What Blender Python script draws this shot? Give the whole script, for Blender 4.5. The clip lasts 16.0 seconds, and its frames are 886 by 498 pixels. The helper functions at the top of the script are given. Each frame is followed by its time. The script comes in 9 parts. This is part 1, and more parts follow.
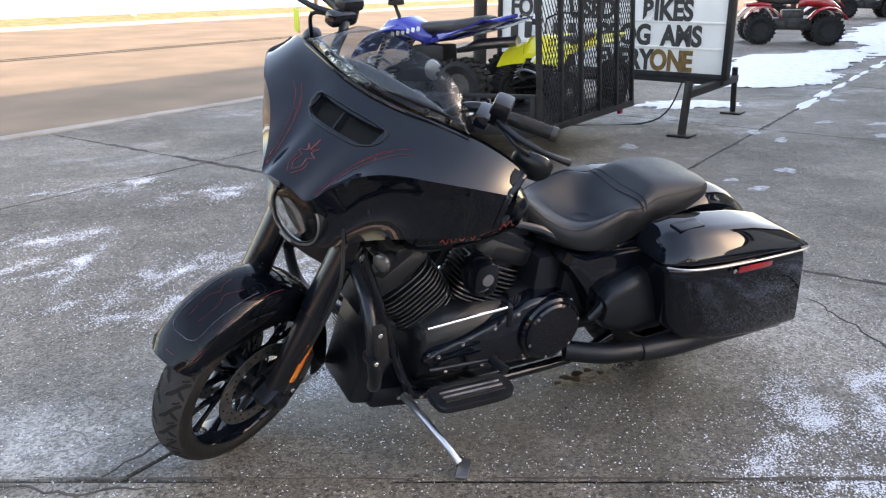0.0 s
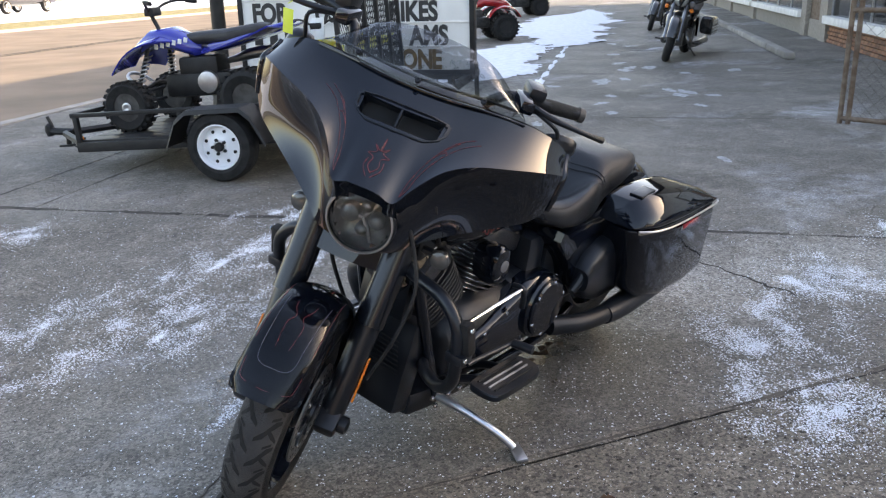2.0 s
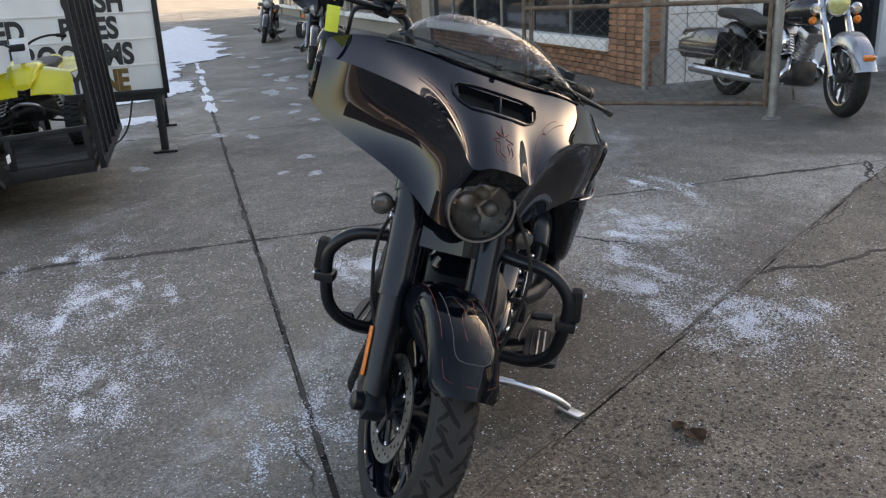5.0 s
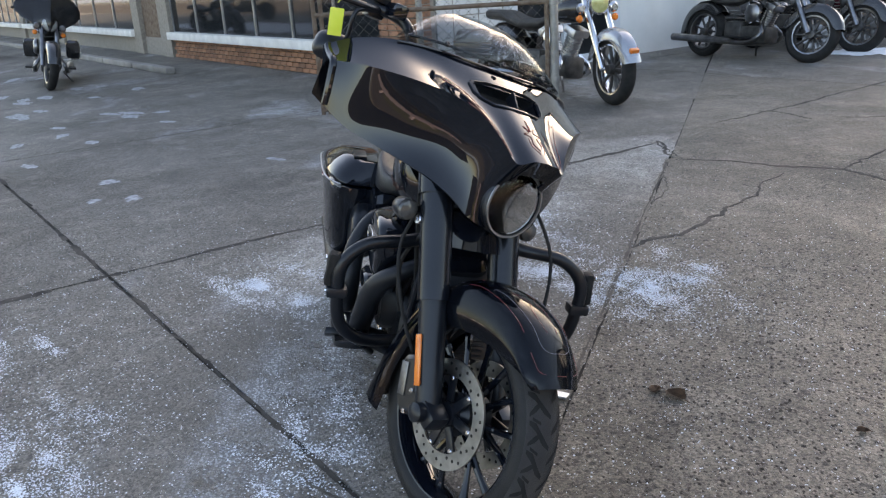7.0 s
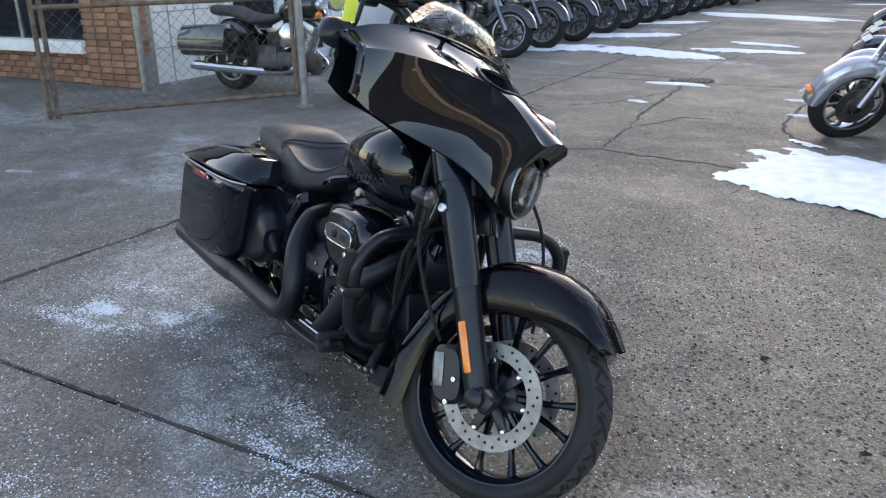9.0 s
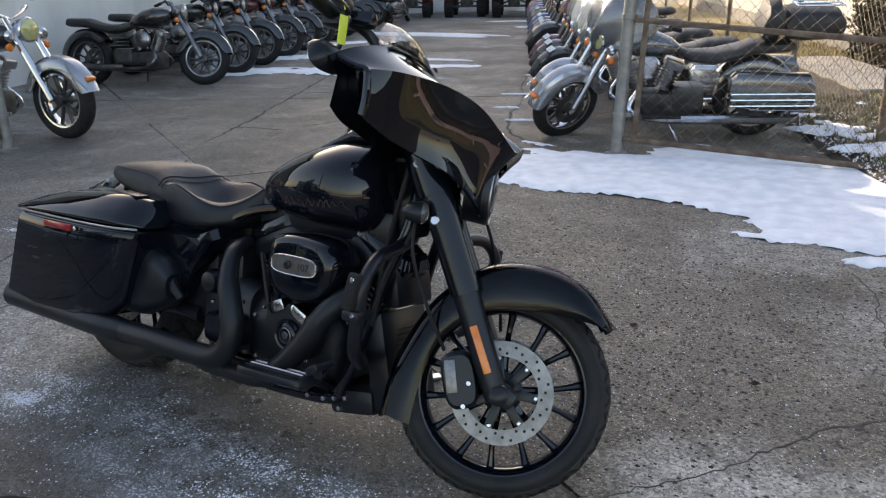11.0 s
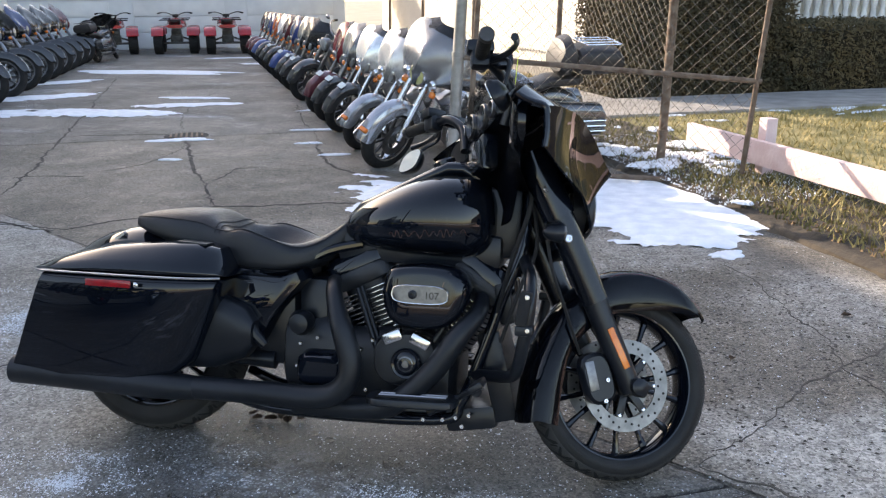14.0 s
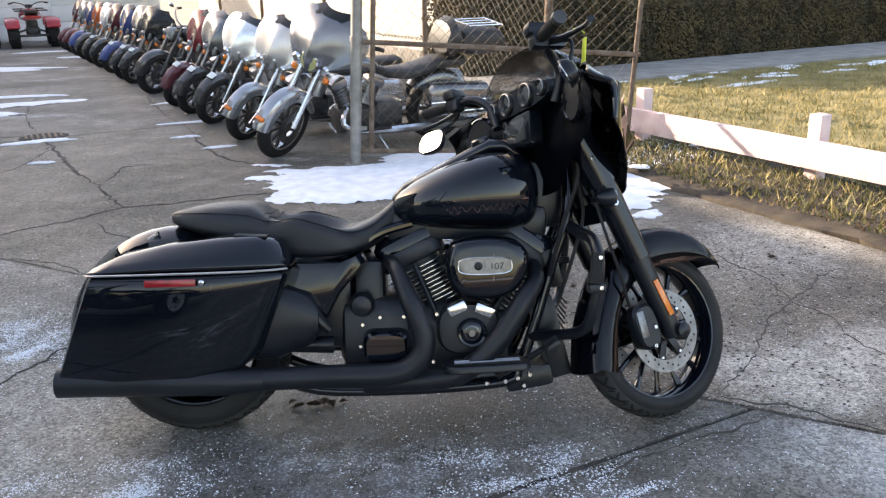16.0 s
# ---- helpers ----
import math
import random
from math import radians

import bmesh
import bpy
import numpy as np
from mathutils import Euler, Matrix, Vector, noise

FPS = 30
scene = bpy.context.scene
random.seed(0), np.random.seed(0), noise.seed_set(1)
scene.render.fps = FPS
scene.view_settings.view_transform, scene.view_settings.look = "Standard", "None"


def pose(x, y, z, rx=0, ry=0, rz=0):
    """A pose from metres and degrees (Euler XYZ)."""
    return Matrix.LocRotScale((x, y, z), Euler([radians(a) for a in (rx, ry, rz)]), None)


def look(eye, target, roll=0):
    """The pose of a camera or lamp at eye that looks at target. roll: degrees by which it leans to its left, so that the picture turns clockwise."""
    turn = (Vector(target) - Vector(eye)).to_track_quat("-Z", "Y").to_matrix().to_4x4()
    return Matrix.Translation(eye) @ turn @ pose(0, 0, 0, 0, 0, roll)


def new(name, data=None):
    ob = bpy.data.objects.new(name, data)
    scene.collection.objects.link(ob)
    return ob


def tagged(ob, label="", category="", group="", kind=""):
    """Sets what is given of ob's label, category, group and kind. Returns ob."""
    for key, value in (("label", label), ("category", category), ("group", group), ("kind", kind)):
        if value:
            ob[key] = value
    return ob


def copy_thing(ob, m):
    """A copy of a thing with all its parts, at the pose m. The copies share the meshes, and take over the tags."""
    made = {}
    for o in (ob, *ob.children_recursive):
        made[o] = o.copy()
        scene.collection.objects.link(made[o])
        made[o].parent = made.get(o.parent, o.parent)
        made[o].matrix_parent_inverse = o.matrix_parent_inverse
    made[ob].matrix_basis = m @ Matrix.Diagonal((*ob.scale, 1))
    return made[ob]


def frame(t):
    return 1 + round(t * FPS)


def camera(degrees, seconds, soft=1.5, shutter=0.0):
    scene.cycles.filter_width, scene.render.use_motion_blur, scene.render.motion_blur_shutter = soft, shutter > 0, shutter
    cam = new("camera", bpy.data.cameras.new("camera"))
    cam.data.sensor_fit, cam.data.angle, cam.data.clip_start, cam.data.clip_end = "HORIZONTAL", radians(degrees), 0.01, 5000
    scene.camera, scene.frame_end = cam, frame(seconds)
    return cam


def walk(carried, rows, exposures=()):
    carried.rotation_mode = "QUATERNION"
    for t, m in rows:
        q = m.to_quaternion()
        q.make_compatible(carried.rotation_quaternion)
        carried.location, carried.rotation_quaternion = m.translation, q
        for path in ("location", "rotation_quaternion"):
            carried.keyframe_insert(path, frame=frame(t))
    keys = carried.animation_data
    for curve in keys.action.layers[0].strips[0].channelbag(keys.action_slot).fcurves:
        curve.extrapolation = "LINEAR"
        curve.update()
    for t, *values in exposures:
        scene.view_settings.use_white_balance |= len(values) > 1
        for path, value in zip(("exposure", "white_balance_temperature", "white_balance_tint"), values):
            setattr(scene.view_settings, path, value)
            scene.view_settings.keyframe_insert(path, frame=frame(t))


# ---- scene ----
cam = camera(55.9, 16.0, 1.25)
PATH = [
    (0, (1.856, 2.359, 1.356), (1.112, 0.612, 0.73), 0.1),
    (0.5, (2.065, 2.238, 1.341), (1.17, 0.557, 0.728), 0.1),
    (1, (2.309, 2.146, 1.33), (1.253, 0.559, 0.728), 0.0),
    (1.5, (2.534, 2.02, 1.331), (1.335, 0.537, 0.728), -0.7),
    (2, (2.646, 1.825, 1.324), (1.291, 0.489, 0.71), -1.4),
    (2.5, (2.803, 1.643, 1.316), (1.285, 0.496, 0.699), -1.4),
    (3, (2.971, 1.462, 1.319), (1.346, 0.472, 0.702), -0.6),
    (3.2, (2.999, 1.393, 1.317), (1.351, 0.443, 0.701), -0.9),
    (5.3, (3.343, 0.659, 1.31), (1.496, 0.198, 0.699), -3.0),
    (5.5, (3.347, 0.585, 1.321), (1.487, 0.175, 0.712), -3.1),
    (6, (3.343, 0.427, 1.321), (1.456, 0.172, 0.711), -2.5),
    (6.5, (3.376, 0.216, 1.335), (1.479, 0.141, 0.706), -3.4),
    (7, (3.387, 0.043, 1.328), (1.491, 0.122, 0.699), -3.6),
    (7.5, (3.35, -0.137, 1.325), (1.483, 0.184, 0.684), -3.7),
    (8, (3.34, -0.342, 1.333), (1.518, 0.162, 0.68), -2.0),
    (8.2, (3.311, -0.44, 1.323), (1.508, 0.123, 0.664), -1.6),
    (10.3, (2.932, -1.284, 1.366), (1.512, -0.037, 0.711), -2.7),
    (10.5, (2.883, -1.355, 1.364), (1.516, -0.051, 0.71), -2.6),
    (11, (2.716, -1.479, 1.355), (1.496, -0.027, 0.719), -1.7),
    (11.5, (2.569, -1.606, 1.38), (1.461, -0.056, 0.773), -1.0),
    (12, (2.419, -1.762, 1.386), (1.412, -0.135, 0.804), -1.1),
    (12.5, (2.295, -1.9, 1.392), (1.382, -0.217, 0.815), -1.2),
    (13, (2.126, -1.97, 1.384), (1.296, -0.246, 0.803), -1.6),
    (13.5, (1.966, -2.056, 1.412), (1.262, -0.274, 0.84), -1.6),
    (14, (1.768, -2.213, 1.403), (1.167, -0.393, 0.831), -0.5),
    (14.5, (1.598, -2.309, 1.402), (1.037, -0.474, 0.841), -0.1),
    (15, (1.398, -2.352, 1.412), (0.91, -0.496, 0.85), -1.1),
    (15.5, (1.225, -2.415, 1.412), (0.875, -0.536, 0.824), -1.6),
    (16, (1.095, -2.493, 1.427), (0.911, -0.599, 0.811), -1.6),
]
walk(cam, [(t, look(eye, target, roll)) for t, eye, target, roll in PATH], [(0.0, 2.45, 8300, 19), (1.0, 2.37, 8100, 18), (1.5, 2.15, 8100, 18), (2.0, 2.24, 8000, 17), (2.5, 2.50, 8800, 17), (3.0, 2.32, 9000, 18), (5.5, 1.74, 8400, 17), (6.0, 1.86, 8200, 16), (6.5, 1.84, 8000, 16), (7.0, 2.08, 7800, 16), (8.0, 2.18, 7200, 14), (10.5, 1.72, 8000, 15), (11.0, 1.54, 7900, 15), (12.5, 1.55, 7700, 15), (13.0, 1.38, 7600, 16), (13.5, 1.66, 7600, 16), (14.5, 1.95, 7500, 16), (15.5, 2.05, 7700, 17), (16.0, 2.05, 8000, 17)])

# ---- light ----
SUN_DIR = Vector((-0.849, 0.367, 0.375)).normalized()   # towards the sun
sun = new("sun", bpy.data.lights.new("sun", "SUN"))
sun.data.energy, sun.data.angle, sun.data.color = 2.8, radians(0.53), (1.0, 0.93, 0.82)
sun.matrix_world = look((0, 0, 40), tuple(Vector((0, 0, 40)) - SUN_DIR))
world = bpy.data.worlds.new("sky")
scene.world = world
world.use_nodes = True
wn = world.node_tree.nodes
sky = wn.new("ShaderNodeTexSky")
sky.sky_type, sky.sun_disc = "NISHITA", False
sky.sun_elevation = math.asin(SUN_DIR.z)
sky.sun_rotation = math.atan2(SUN_DIR.x, SUN_DIR.y)
sky.dust_density = 1.5
wn["Background"].inputs["Strength"].default_value = 0.15
world.node_tree.links.new(sky.outputs[0], wn["Background"].inputs[0])


# ---- materials ----
def mat(name, col, rough=0.5, metal=0.0, col2=None, scale=8.0, detail=6.0, bump=0.0, bump_scale=None, coat=0.0, vary=0.0, spread=(0.35, 0.65), rough2=None, spec=0.5):
    """Two-tone noise colour, a second fine scale, bump and gloss."""
    m = bpy.data.materials.new(name)
    m.use_nodes = True
    nt = m.node_tree
    N, L = nt.nodes, nt.links
    b = N["Principled BSDF"]
    b.inputs["Roughness"].default_value = rough
    b.inputs["Metallic"].default_value = metal
    b.inputs["Coat Weight"].default_value = coat
    b.inputs["Coat Roughness"].default_value = 0.04
    b.inputs["Specular IOR Level"].default_value = spec
    b.inputs["Base Color"].default_value = (*col, 1)
    tc = N.new("ShaderNodeTexCoord")
    if col2:
        n1 = N.new("ShaderNodeTexNoise")
        n1.inputs["Scale"].default_value, n1.inputs["Detail"].default_value = scale, detail
        L.new(tc.outputs["Object"], n1.inputs["Vector"])
        r = N.new("ShaderNodeValToRGB")
        r.color_ramp.elements[0].position, r.color_ramp.elements[1].position = spread
        r.color_ramp.elements[0].color, r.color_ramp.elements[1].color = (*col, 1), (*col2, 1)
        L.new(n1.outputs["Fac"], r.inputs[0])
        out = r.outputs[0]
        if vary:
            oi = N.new("ShaderNodeObjectInfo")
            hs = N.new("ShaderNodeHueSaturation")
            mr = N.new("ShaderNodeMapRange")
            mr.inputs[3].default_value, mr.inputs[4].default_value = 1 - vary, 1 + vary
            L.new(oi.outputs["Random"], mr.inputs[0])
            L.new(mr.outputs[0], hs.inputs["Value"])
            L.new(out, hs.inputs["Color"])
            out = hs.outputs[0]
        L.new(out, b.inputs["Base Color"])
        if rough2 is not None:
            mr = N.new("ShaderNodeMapRange")
            mr.inputs[1].default_value, mr.inputs[2].default_value = spread
            mr.inputs[3].default_value, mr.inputs[4].default_value = rough, rough2
            L.new(n1.outputs["Fac"], mr.inputs[0])
            L.new(mr.outputs[0], b.inputs["Roughness"])
    if bump:
        n2 = N.new("ShaderNodeTexNoise")
        n2.inputs["Scale"].default_value, n2.inputs["Detail"].default_value = bump_scale or scale * 6, 4
        L.new(tc.outputs["Object"], n2.inputs["Vector"])
        bp = N.new("ShaderNodeBump")
        bp.inputs["Strength"].default_value, bp.inputs["Distance"].default_value = bump, 0.01
        L.new(n2.outputs["Fac"], bp.inputs["Height"])
        L.new(bp.outputs[0], b.inputs["Normal"])
    return m


def ground_mat(name, c1, c2, speck, frost_amount, wet, pits=0.3, crusts=()):
    """Worn outdoor concrete: stains, exposed stones, damp and shade-dark patches and drifts of frost grains."""
    m = bpy.data.materials.new(name)
    m.use_nodes = True
    nt = m.node_tree
    N, L = nt.nodes, nt.links
    b = N["Principled BSDF"]
    geo = N.new("ShaderNodeNewGeometry")

    def noise_node(sc, det=6.0, rough=0.6, stretch=None):
        n = N.new("ShaderNodeTexNoise")
        n.inputs["Scale"].default_value, n.inputs["Detail"].default_value, n.inputs["Roughness"].default_value = sc, det, rough
        if stretch:
            mp = N.new("ShaderNodeMapping")
            mp.inputs["Rotation"].default_value = (0, 0, radians(-28))
            mp.inputs["Scale"].default_value = stretch
            L.new(geo.outputs["Position"], mp.inputs["Vector"])
            L.new(mp.outputs[0], n.inputs["Vector"])
        else:
            L.new(geo.outputs["Position"], n.inputs["Vector"])
        return n.outputs["Fac"]

    def ramp(fac, lo, hi, a=0.0, z=1.0):
        mr = N.new("ShaderNodeMapRange")
        mr.inputs[1].default_value, mr.inputs[2].default_value, mr.inputs[3].default_value, mr.inputs[4].default_value = lo, hi, a, z
        L.new(fac, mr.inputs[0])
        return mr.outputs[0]

    def mix(fac, a, z):
        mx = N.new("ShaderNodeMix")
        mx.data_type = "RGBA"
        for k, v in ((0, fac), (6, a), (7, z)):
            if isinstance(v, tuple):
                mx.inputs[k].default_value = (*v, 1)
            else:
                L.new(v, mx.inputs[k])
        return mx.outputs[2]

    def times(a, z):
        mm = N.new("ShaderNodeMath")
        mm.operation = "MULTIPLY"
        L.new(a, mm.inputs[0])
        L.new(z, mm.inputs[1])
        return mm.outputs[0]
    big = noise_node(0.55, 7, 0.62)
    mid = noise_node(5.0, 6, 0.65)
    fine = noise_node(160.0, 2, 0.5)
    col = mix(ramp(big, 0.35, 0.66), c1, c2)
    col = mix(times(ramp(mid, 0.50, 0.68), ramp(big, 0.3, 0.6, 0.25, 0.6)), col, tuple(v * 1.45 for v in c2))
    vor = N.new("ShaderNodeTexVoronoi")
    vor.inputs["Scale"].default_value = 62.0
    L.new(geo.outputs["Position"], vor.inputs["Vector"])
    stones = times(ramp(vor.outputs["Distance"], 0.20, 0.34, 1.0, 0.0), ramp(noise_node(48.0, 3), 0.48, 0.56))
    col = mix(times(stones, ramp(mid, 0.42, 0.6, speck * 0.3, speck)), col, (0.42, 0.38, 0.33))
    col = mix(ramp(fine, 0.38, 0.55, 0.45, 0.0), col, (0.02, 0.019, 0.018))
    dirt = times(ramp(noise_node(3.1, 8, 0.72), 0.56, 0.74), ramp(big, 0.45, 0.6))
    col = mix(times(dirt, ramp(mid, 0.3, 0.5, 0.5, 0.9)), col, (0.035, 0.030, 0.026))
    v3 = N.new("ShaderNodeTexVoronoi")
    v3.inputs["Scale"].default_value = 24.0
    L.new(geo.outputs["Position"], v3.inputs["Vector"])
    pit = times(ramp(v3.outputs["Distance"], 0.18, 0.32, pits, 0.0), ramp(noise_node(13.0, 3), 0.47, 0.53))
    col = mix(pit, col, (0.025, 0.021, 0.017))
    pale = times(ramp(noise_node(1.7, 8, 0.7), 0.52, 0.70), ramp(noise_node(30.0, 4, 0.7), 0.3, 0.65))
    col = mix(times(pale, ramp(big, 0.3, 0.7, 0.75, 0.35)), col, tuple(v * 1.9 for v in c2))
    # pale crusts of old salt and cement, damp stains, shade under the motorcycle
    wets = []
    for cx, cy, cr, amount in crusts:
        vd = N.new("ShaderNodeVectorMath")
        vd.operation = "DISTANCE"
        vd.inputs[1].default_value = (cx, cy, 0)
        L.new(geo.outputs["Position"], vd.inputs[0])
        rag = N.new("ShaderNodeMath")
        rag.operation = "MULTIPLY_ADD"
        rag.inputs[1].default_value = cr * 2.2
        L.new(noise_node(2.6, 8, 0.68), rag.inputs[0])
        L.new(vd.outputs["Value"], rag.inputs[2])
        if amount < 0:                       # a damp stain, or damp with painted shade under the motorcycle
            wets.append(ramp(rag.outputs[0], cr * 1.4, cr * 2.5, 0.34, 1.0))
            col = mix(ramp(rag.outputs[0], cr * 1.4, cr * 2.5, -amount, 0.0), col, (0.052, 0.044, 0.034))
            continue
        crust = times(ramp(rag.outputs[0], cr * 1.65, cr * 2.3, amount, 0.0), ramp(noise_node(11.0, 7, 0.7), 0.32, 0.60, 0.25, 1.0))
        col = mix(crust, col, (0.43, 0.41, 0.375))
    # stones of the mix, each with its own tone
    v4 = N.new("ShaderNodeTexVoronoi")
    v4.inputs["Scale"].default_value = 120.0
    L.new(geo.outputs["Position"], v4.inputs["Vector"])
    sep = N.new("ShaderNodeSeparateColor")
    L.new(v4.outputs["Color"], sep.inputs[0])
    tone = N.new("ShaderNodeVectorMath")
    tone.operation = "SCALE"
    L.new(col, tone.inputs[0])
    L.new(ramp(sep.outputs[0], 0.0, 1.0, 0.47, 1.66), tone.inputs["Scale"])
    col = tone.outputs[0]
    # frost: grains that gather in drifts
    drift = ramp(noise_node(0.62, 5, 0.6, (0.6, 1.25, 1)), 0.60 - frost_amount, 0.74 - frost_amount)
    wisps = ramp(noise_node(7.0, 6, 0.7), 0.36, 0.58)
    v2 = N.new("ShaderNodeTexVoronoi")
    v2.inputs["Scale"].default_value = 95.0
    L.new(geo.outputs["Position"], v2.inputs["Vector"])
    grain = ramp(v2.outputs["Distance"], 0.14, 0.50, 1.0, 0.0)
    body = times(drift, wisps)
    fr = times(ramp(body, 0.0, 0.75, 0.0, 0.75), ramp(grain, 0.0, 0.6, 0.25, 1.0))
    loose = times(times(ramp(v2.outputs["Distance"], 0.10, 0.20, 1.0, 0.0), ramp(noise_node(26.0, 2), 0.50, 0.58)), ramp(drift, 0.0, 0.35, 0.25, 1.0))
    mx = N.new("ShaderNodeMath")
    mx.operation = "MAXIMUM"
    L.new(fr, mx.inputs[0])
    L.new(loose, mx.inputs[1])
    col = mix(mx.outputs[0], col, (0.72, 0.75, 0.80))
    L.new(col, b.inputs["Base Color"])
    damp = ramp(noise_node(0.9, 5, 0.6), 0.42, 0.62, wet, 0.85)
    for wet_mask in wets:
        damp = times(damp, wet_mask)
    L.new(damp, b.inputs["Roughness"])
    bp = N.new("ShaderNodeBump")
    bp.inputs["Strength"].default_value, bp.inputs["Distance"].default_value = 1.0, 0.006
    hsum = N.new("ShaderNodeMath")
    hsum.operation = "ADD"
    L.new(noise_node(85.0, 5, 0.7), hsum.inputs[0])
    L.new(mx.outputs[0], hsum.inputs[1])
    L.new(hsum.outputs[0], bp.inputs["Height"])
    L.new(bp.outputs[0], b.inputs["Normal"])
    return m


M = {}
# first two entries: damp ground with the motorcycle's shade painted in
M["concrete"] = ground_mat("concrete", (0.100, 0.089, 0.074), (0.190, 0.172, 0.147), 0.55, 0.05, 0.64, 0.45, ((0.50, -0.20, 0.72, -0.75), (1.35, -0.45, 0.45, -0.4), (-0.55, -0.10, 0.60, 0.6), (-1.35, 0.60, 0.5, 0.45), (-2.2, 2.0, 0.9, 0.5), (2.2, -0.15, 0.30, 0.8), (2.75, -0.1, 0.4, 0.7), (-3.74, 5.56, 0.26, -0.8)))
M["old_concrete"] = ground_mat("old concrete", (0.095, 0.081, 0.062), (0.185, 0.160, 0.126), 0.9, -0.02, 0.60, 0.9, ((2.10, 0.40, 0.34, 0.9), (2.55, 0.60, 0.32, 0.8), (2.40, 1.95, 0.50, 0.6), (1.45, 2.6, 0.5, 0.5), (-3.74, 5.56, 0.26, -0.8)))
M["asphalt"] = mat("road surface", (0.155, 0.112, 0.075), 0.85, 0, (0.225, 0.165, 0.112), 0.8, 9, 0.12, 60)
M["kerb"] = mat("kerb concrete", (0.24, 0.22, 0.20), 0.9, 0, (0.34, 0.32, 0.29), 4, 6, 0.4, 60)
M["soil"] = mat("damp soil", (0.03, 0.024, 0.018), 0.95, 0, (0.075, 0.058, 0.04), 7, 8, 0.9, 40)
M["earth"] = mat("far ground", (0.20, 0.17, 0.13), 0.95, 0, (0.30, 0.27, 0.21), 0.4, 8, 0.3, 12)
M["lawn"] = mat("winter lawn", (0.14, 0.125, 0.04), 0.95, 0, (0.30, 0.245, 0.11), 3.0, 8, 0.9, 60)
M["snow"] = mat("old snow", (0.70, 0.73, 0.78), 0.75, 0, (0.86, 0.88, 0.92), 9, 6, 0.7, 45)
M["thin_snow"] = mat("thin trodden snow", (0.20, 0.20, 0.205), 0.8, 0, (0.48, 0.49, 0.51), 26, 6, 0.5, 60)
M["reflected_dark"] = mat("plain dark stand-in", (0.020, 0.019, 0.017), 0.9, 0, (0.05, 0.045, 0.038), 0.6, 7, 0.3, 8)
M["joint"] = mat("joint filler", (0.018, 0.016, 0.014), 0.95, 0, (0.045, 0.040, 0.034), 14, 4)
M["brick"] = mat("brown brick", (0.20, 0.095, 0.055), 0.9, 0, (0.31, 0.15, 0.085), 9, 6, 0.4, 70, vary=0.35)
M["mortar"] = mat("mortar", (0.23, 0.20, 0.17), 0.95, 0, (0.30, 0.27, 0.23), 20, 5, 0.4, 80)
M["white_wall"] = mat("white painted wall", (0.62, 0.61, 0.58), 0.8, 0, (0.76, 0.75, 0.72), 1.2, 7, 0.3, 40)
M["cream_wall"] = mat("cream painted wall", (0.62, 0.58, 0.51), 0.85, 0, (0.72, 0.68, 0.60), 1.0, 7, 0.3, 40)
M["garage"] = mat("garage panel", (0.58, 0.60, 0.62), 0.6, 0, (0.68, 0.70, 0.71), 2.0, 6, 0.1, 30)
M["roof"] = mat("roof felt", (0.07, 0.065, 0.06), 0.9, 0, (0.12, 0.11, 0.1), 2, 6, 0.4, 40)
M["sill"] = mat("white stone sill", (0.62, 0.60, 0.57), 0.8, 0, (0.76, 0.74, 0.70), 5, 6, 0.2, 40)
M["galv"] = mat("galvanised steel", (0.24, 0.235, 0.22), 0.55, 0.7, (0.34, 0.33, 0.31), 12, 6, 0.2, 90)
M["rust"] = mat("rusty steel", (0.12, 0.075, 0.05), 0.8, 0.3, (0.21, 0.16, 0.12), 14, 7, 0.4, 90)
M["wire"] = mat("fence wire", (0.09, 0.08, 0.07), 0.6, 0.6, (0.16, 0.145, 0.125), 20, 4)
M["pink"] = mat("faded pink paint", (0.66, 0.47, 0.46), 0.8, 0, (0.76, 0.60, 0.58), 6, 7, 0.4, 40)
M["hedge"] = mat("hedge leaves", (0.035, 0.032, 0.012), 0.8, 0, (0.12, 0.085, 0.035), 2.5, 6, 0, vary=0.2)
M["hedge_shade"] = mat("shaded hedge inside", (0.022, 0.018, 0.009), 0.95, 0, (0.05, 0.036, 0.018), 6, 6)
M["black_steel"] = mat("black painted steel", (0.008, 0.008, 0.009), 0.5, 0, (0.018, 0.018, 0.018), 9, 5, 0.1, 60, spec=0.35)
M["tyre"] = mat("tyre rubber", (0.010, 0.010, 0.0105), 0.75, 0, (0.02, 0.0195, 0.019), 18, 6, 0.3, 120, spec=0.3)
M["chrome"] = mat("chrome", (0.62, 0.62, 0.63), 0.16, 1.0, (0.72, 0.72, 0.73), 6, 4)
M["alu"] = mat("cast aluminium", (0.40, 0.40, 0.41), 0.35, 1.0, (0.52, 0.52, 0.53), 14, 5, 0.1, 90)
M["seat_far"] = mat("black vinyl", (0.016, 0.015, 0.015), 0.5, 0, (0.03, 0.028, 0.028), 8, 5, 0.2, 60)
M["dark_engine"] = mat("dark engine metal", (0.035, 0.034, 0.034), 0.45, 0.5, (0.09, 0.088, 0.085), 10, 5, 0.2, 60)
M["white_rim"] = mat("white enamel", (0.74, 0.75, 0.77), 0.35, 0, (0.82, 0.83, 0.84), 7, 4)
M["amber"] = mat("amber lens", (0.75, 0.16, 0.02), 0.25, 0, (0.85, 0.24, 0.03), 30, 3, coat=0.5)
M["red_lens"] = mat("red lens", (0.22, 0.008, 0.012), 0.22, 0, (0.34, 0.012, 0.018), 30, 3, coat=0.6)
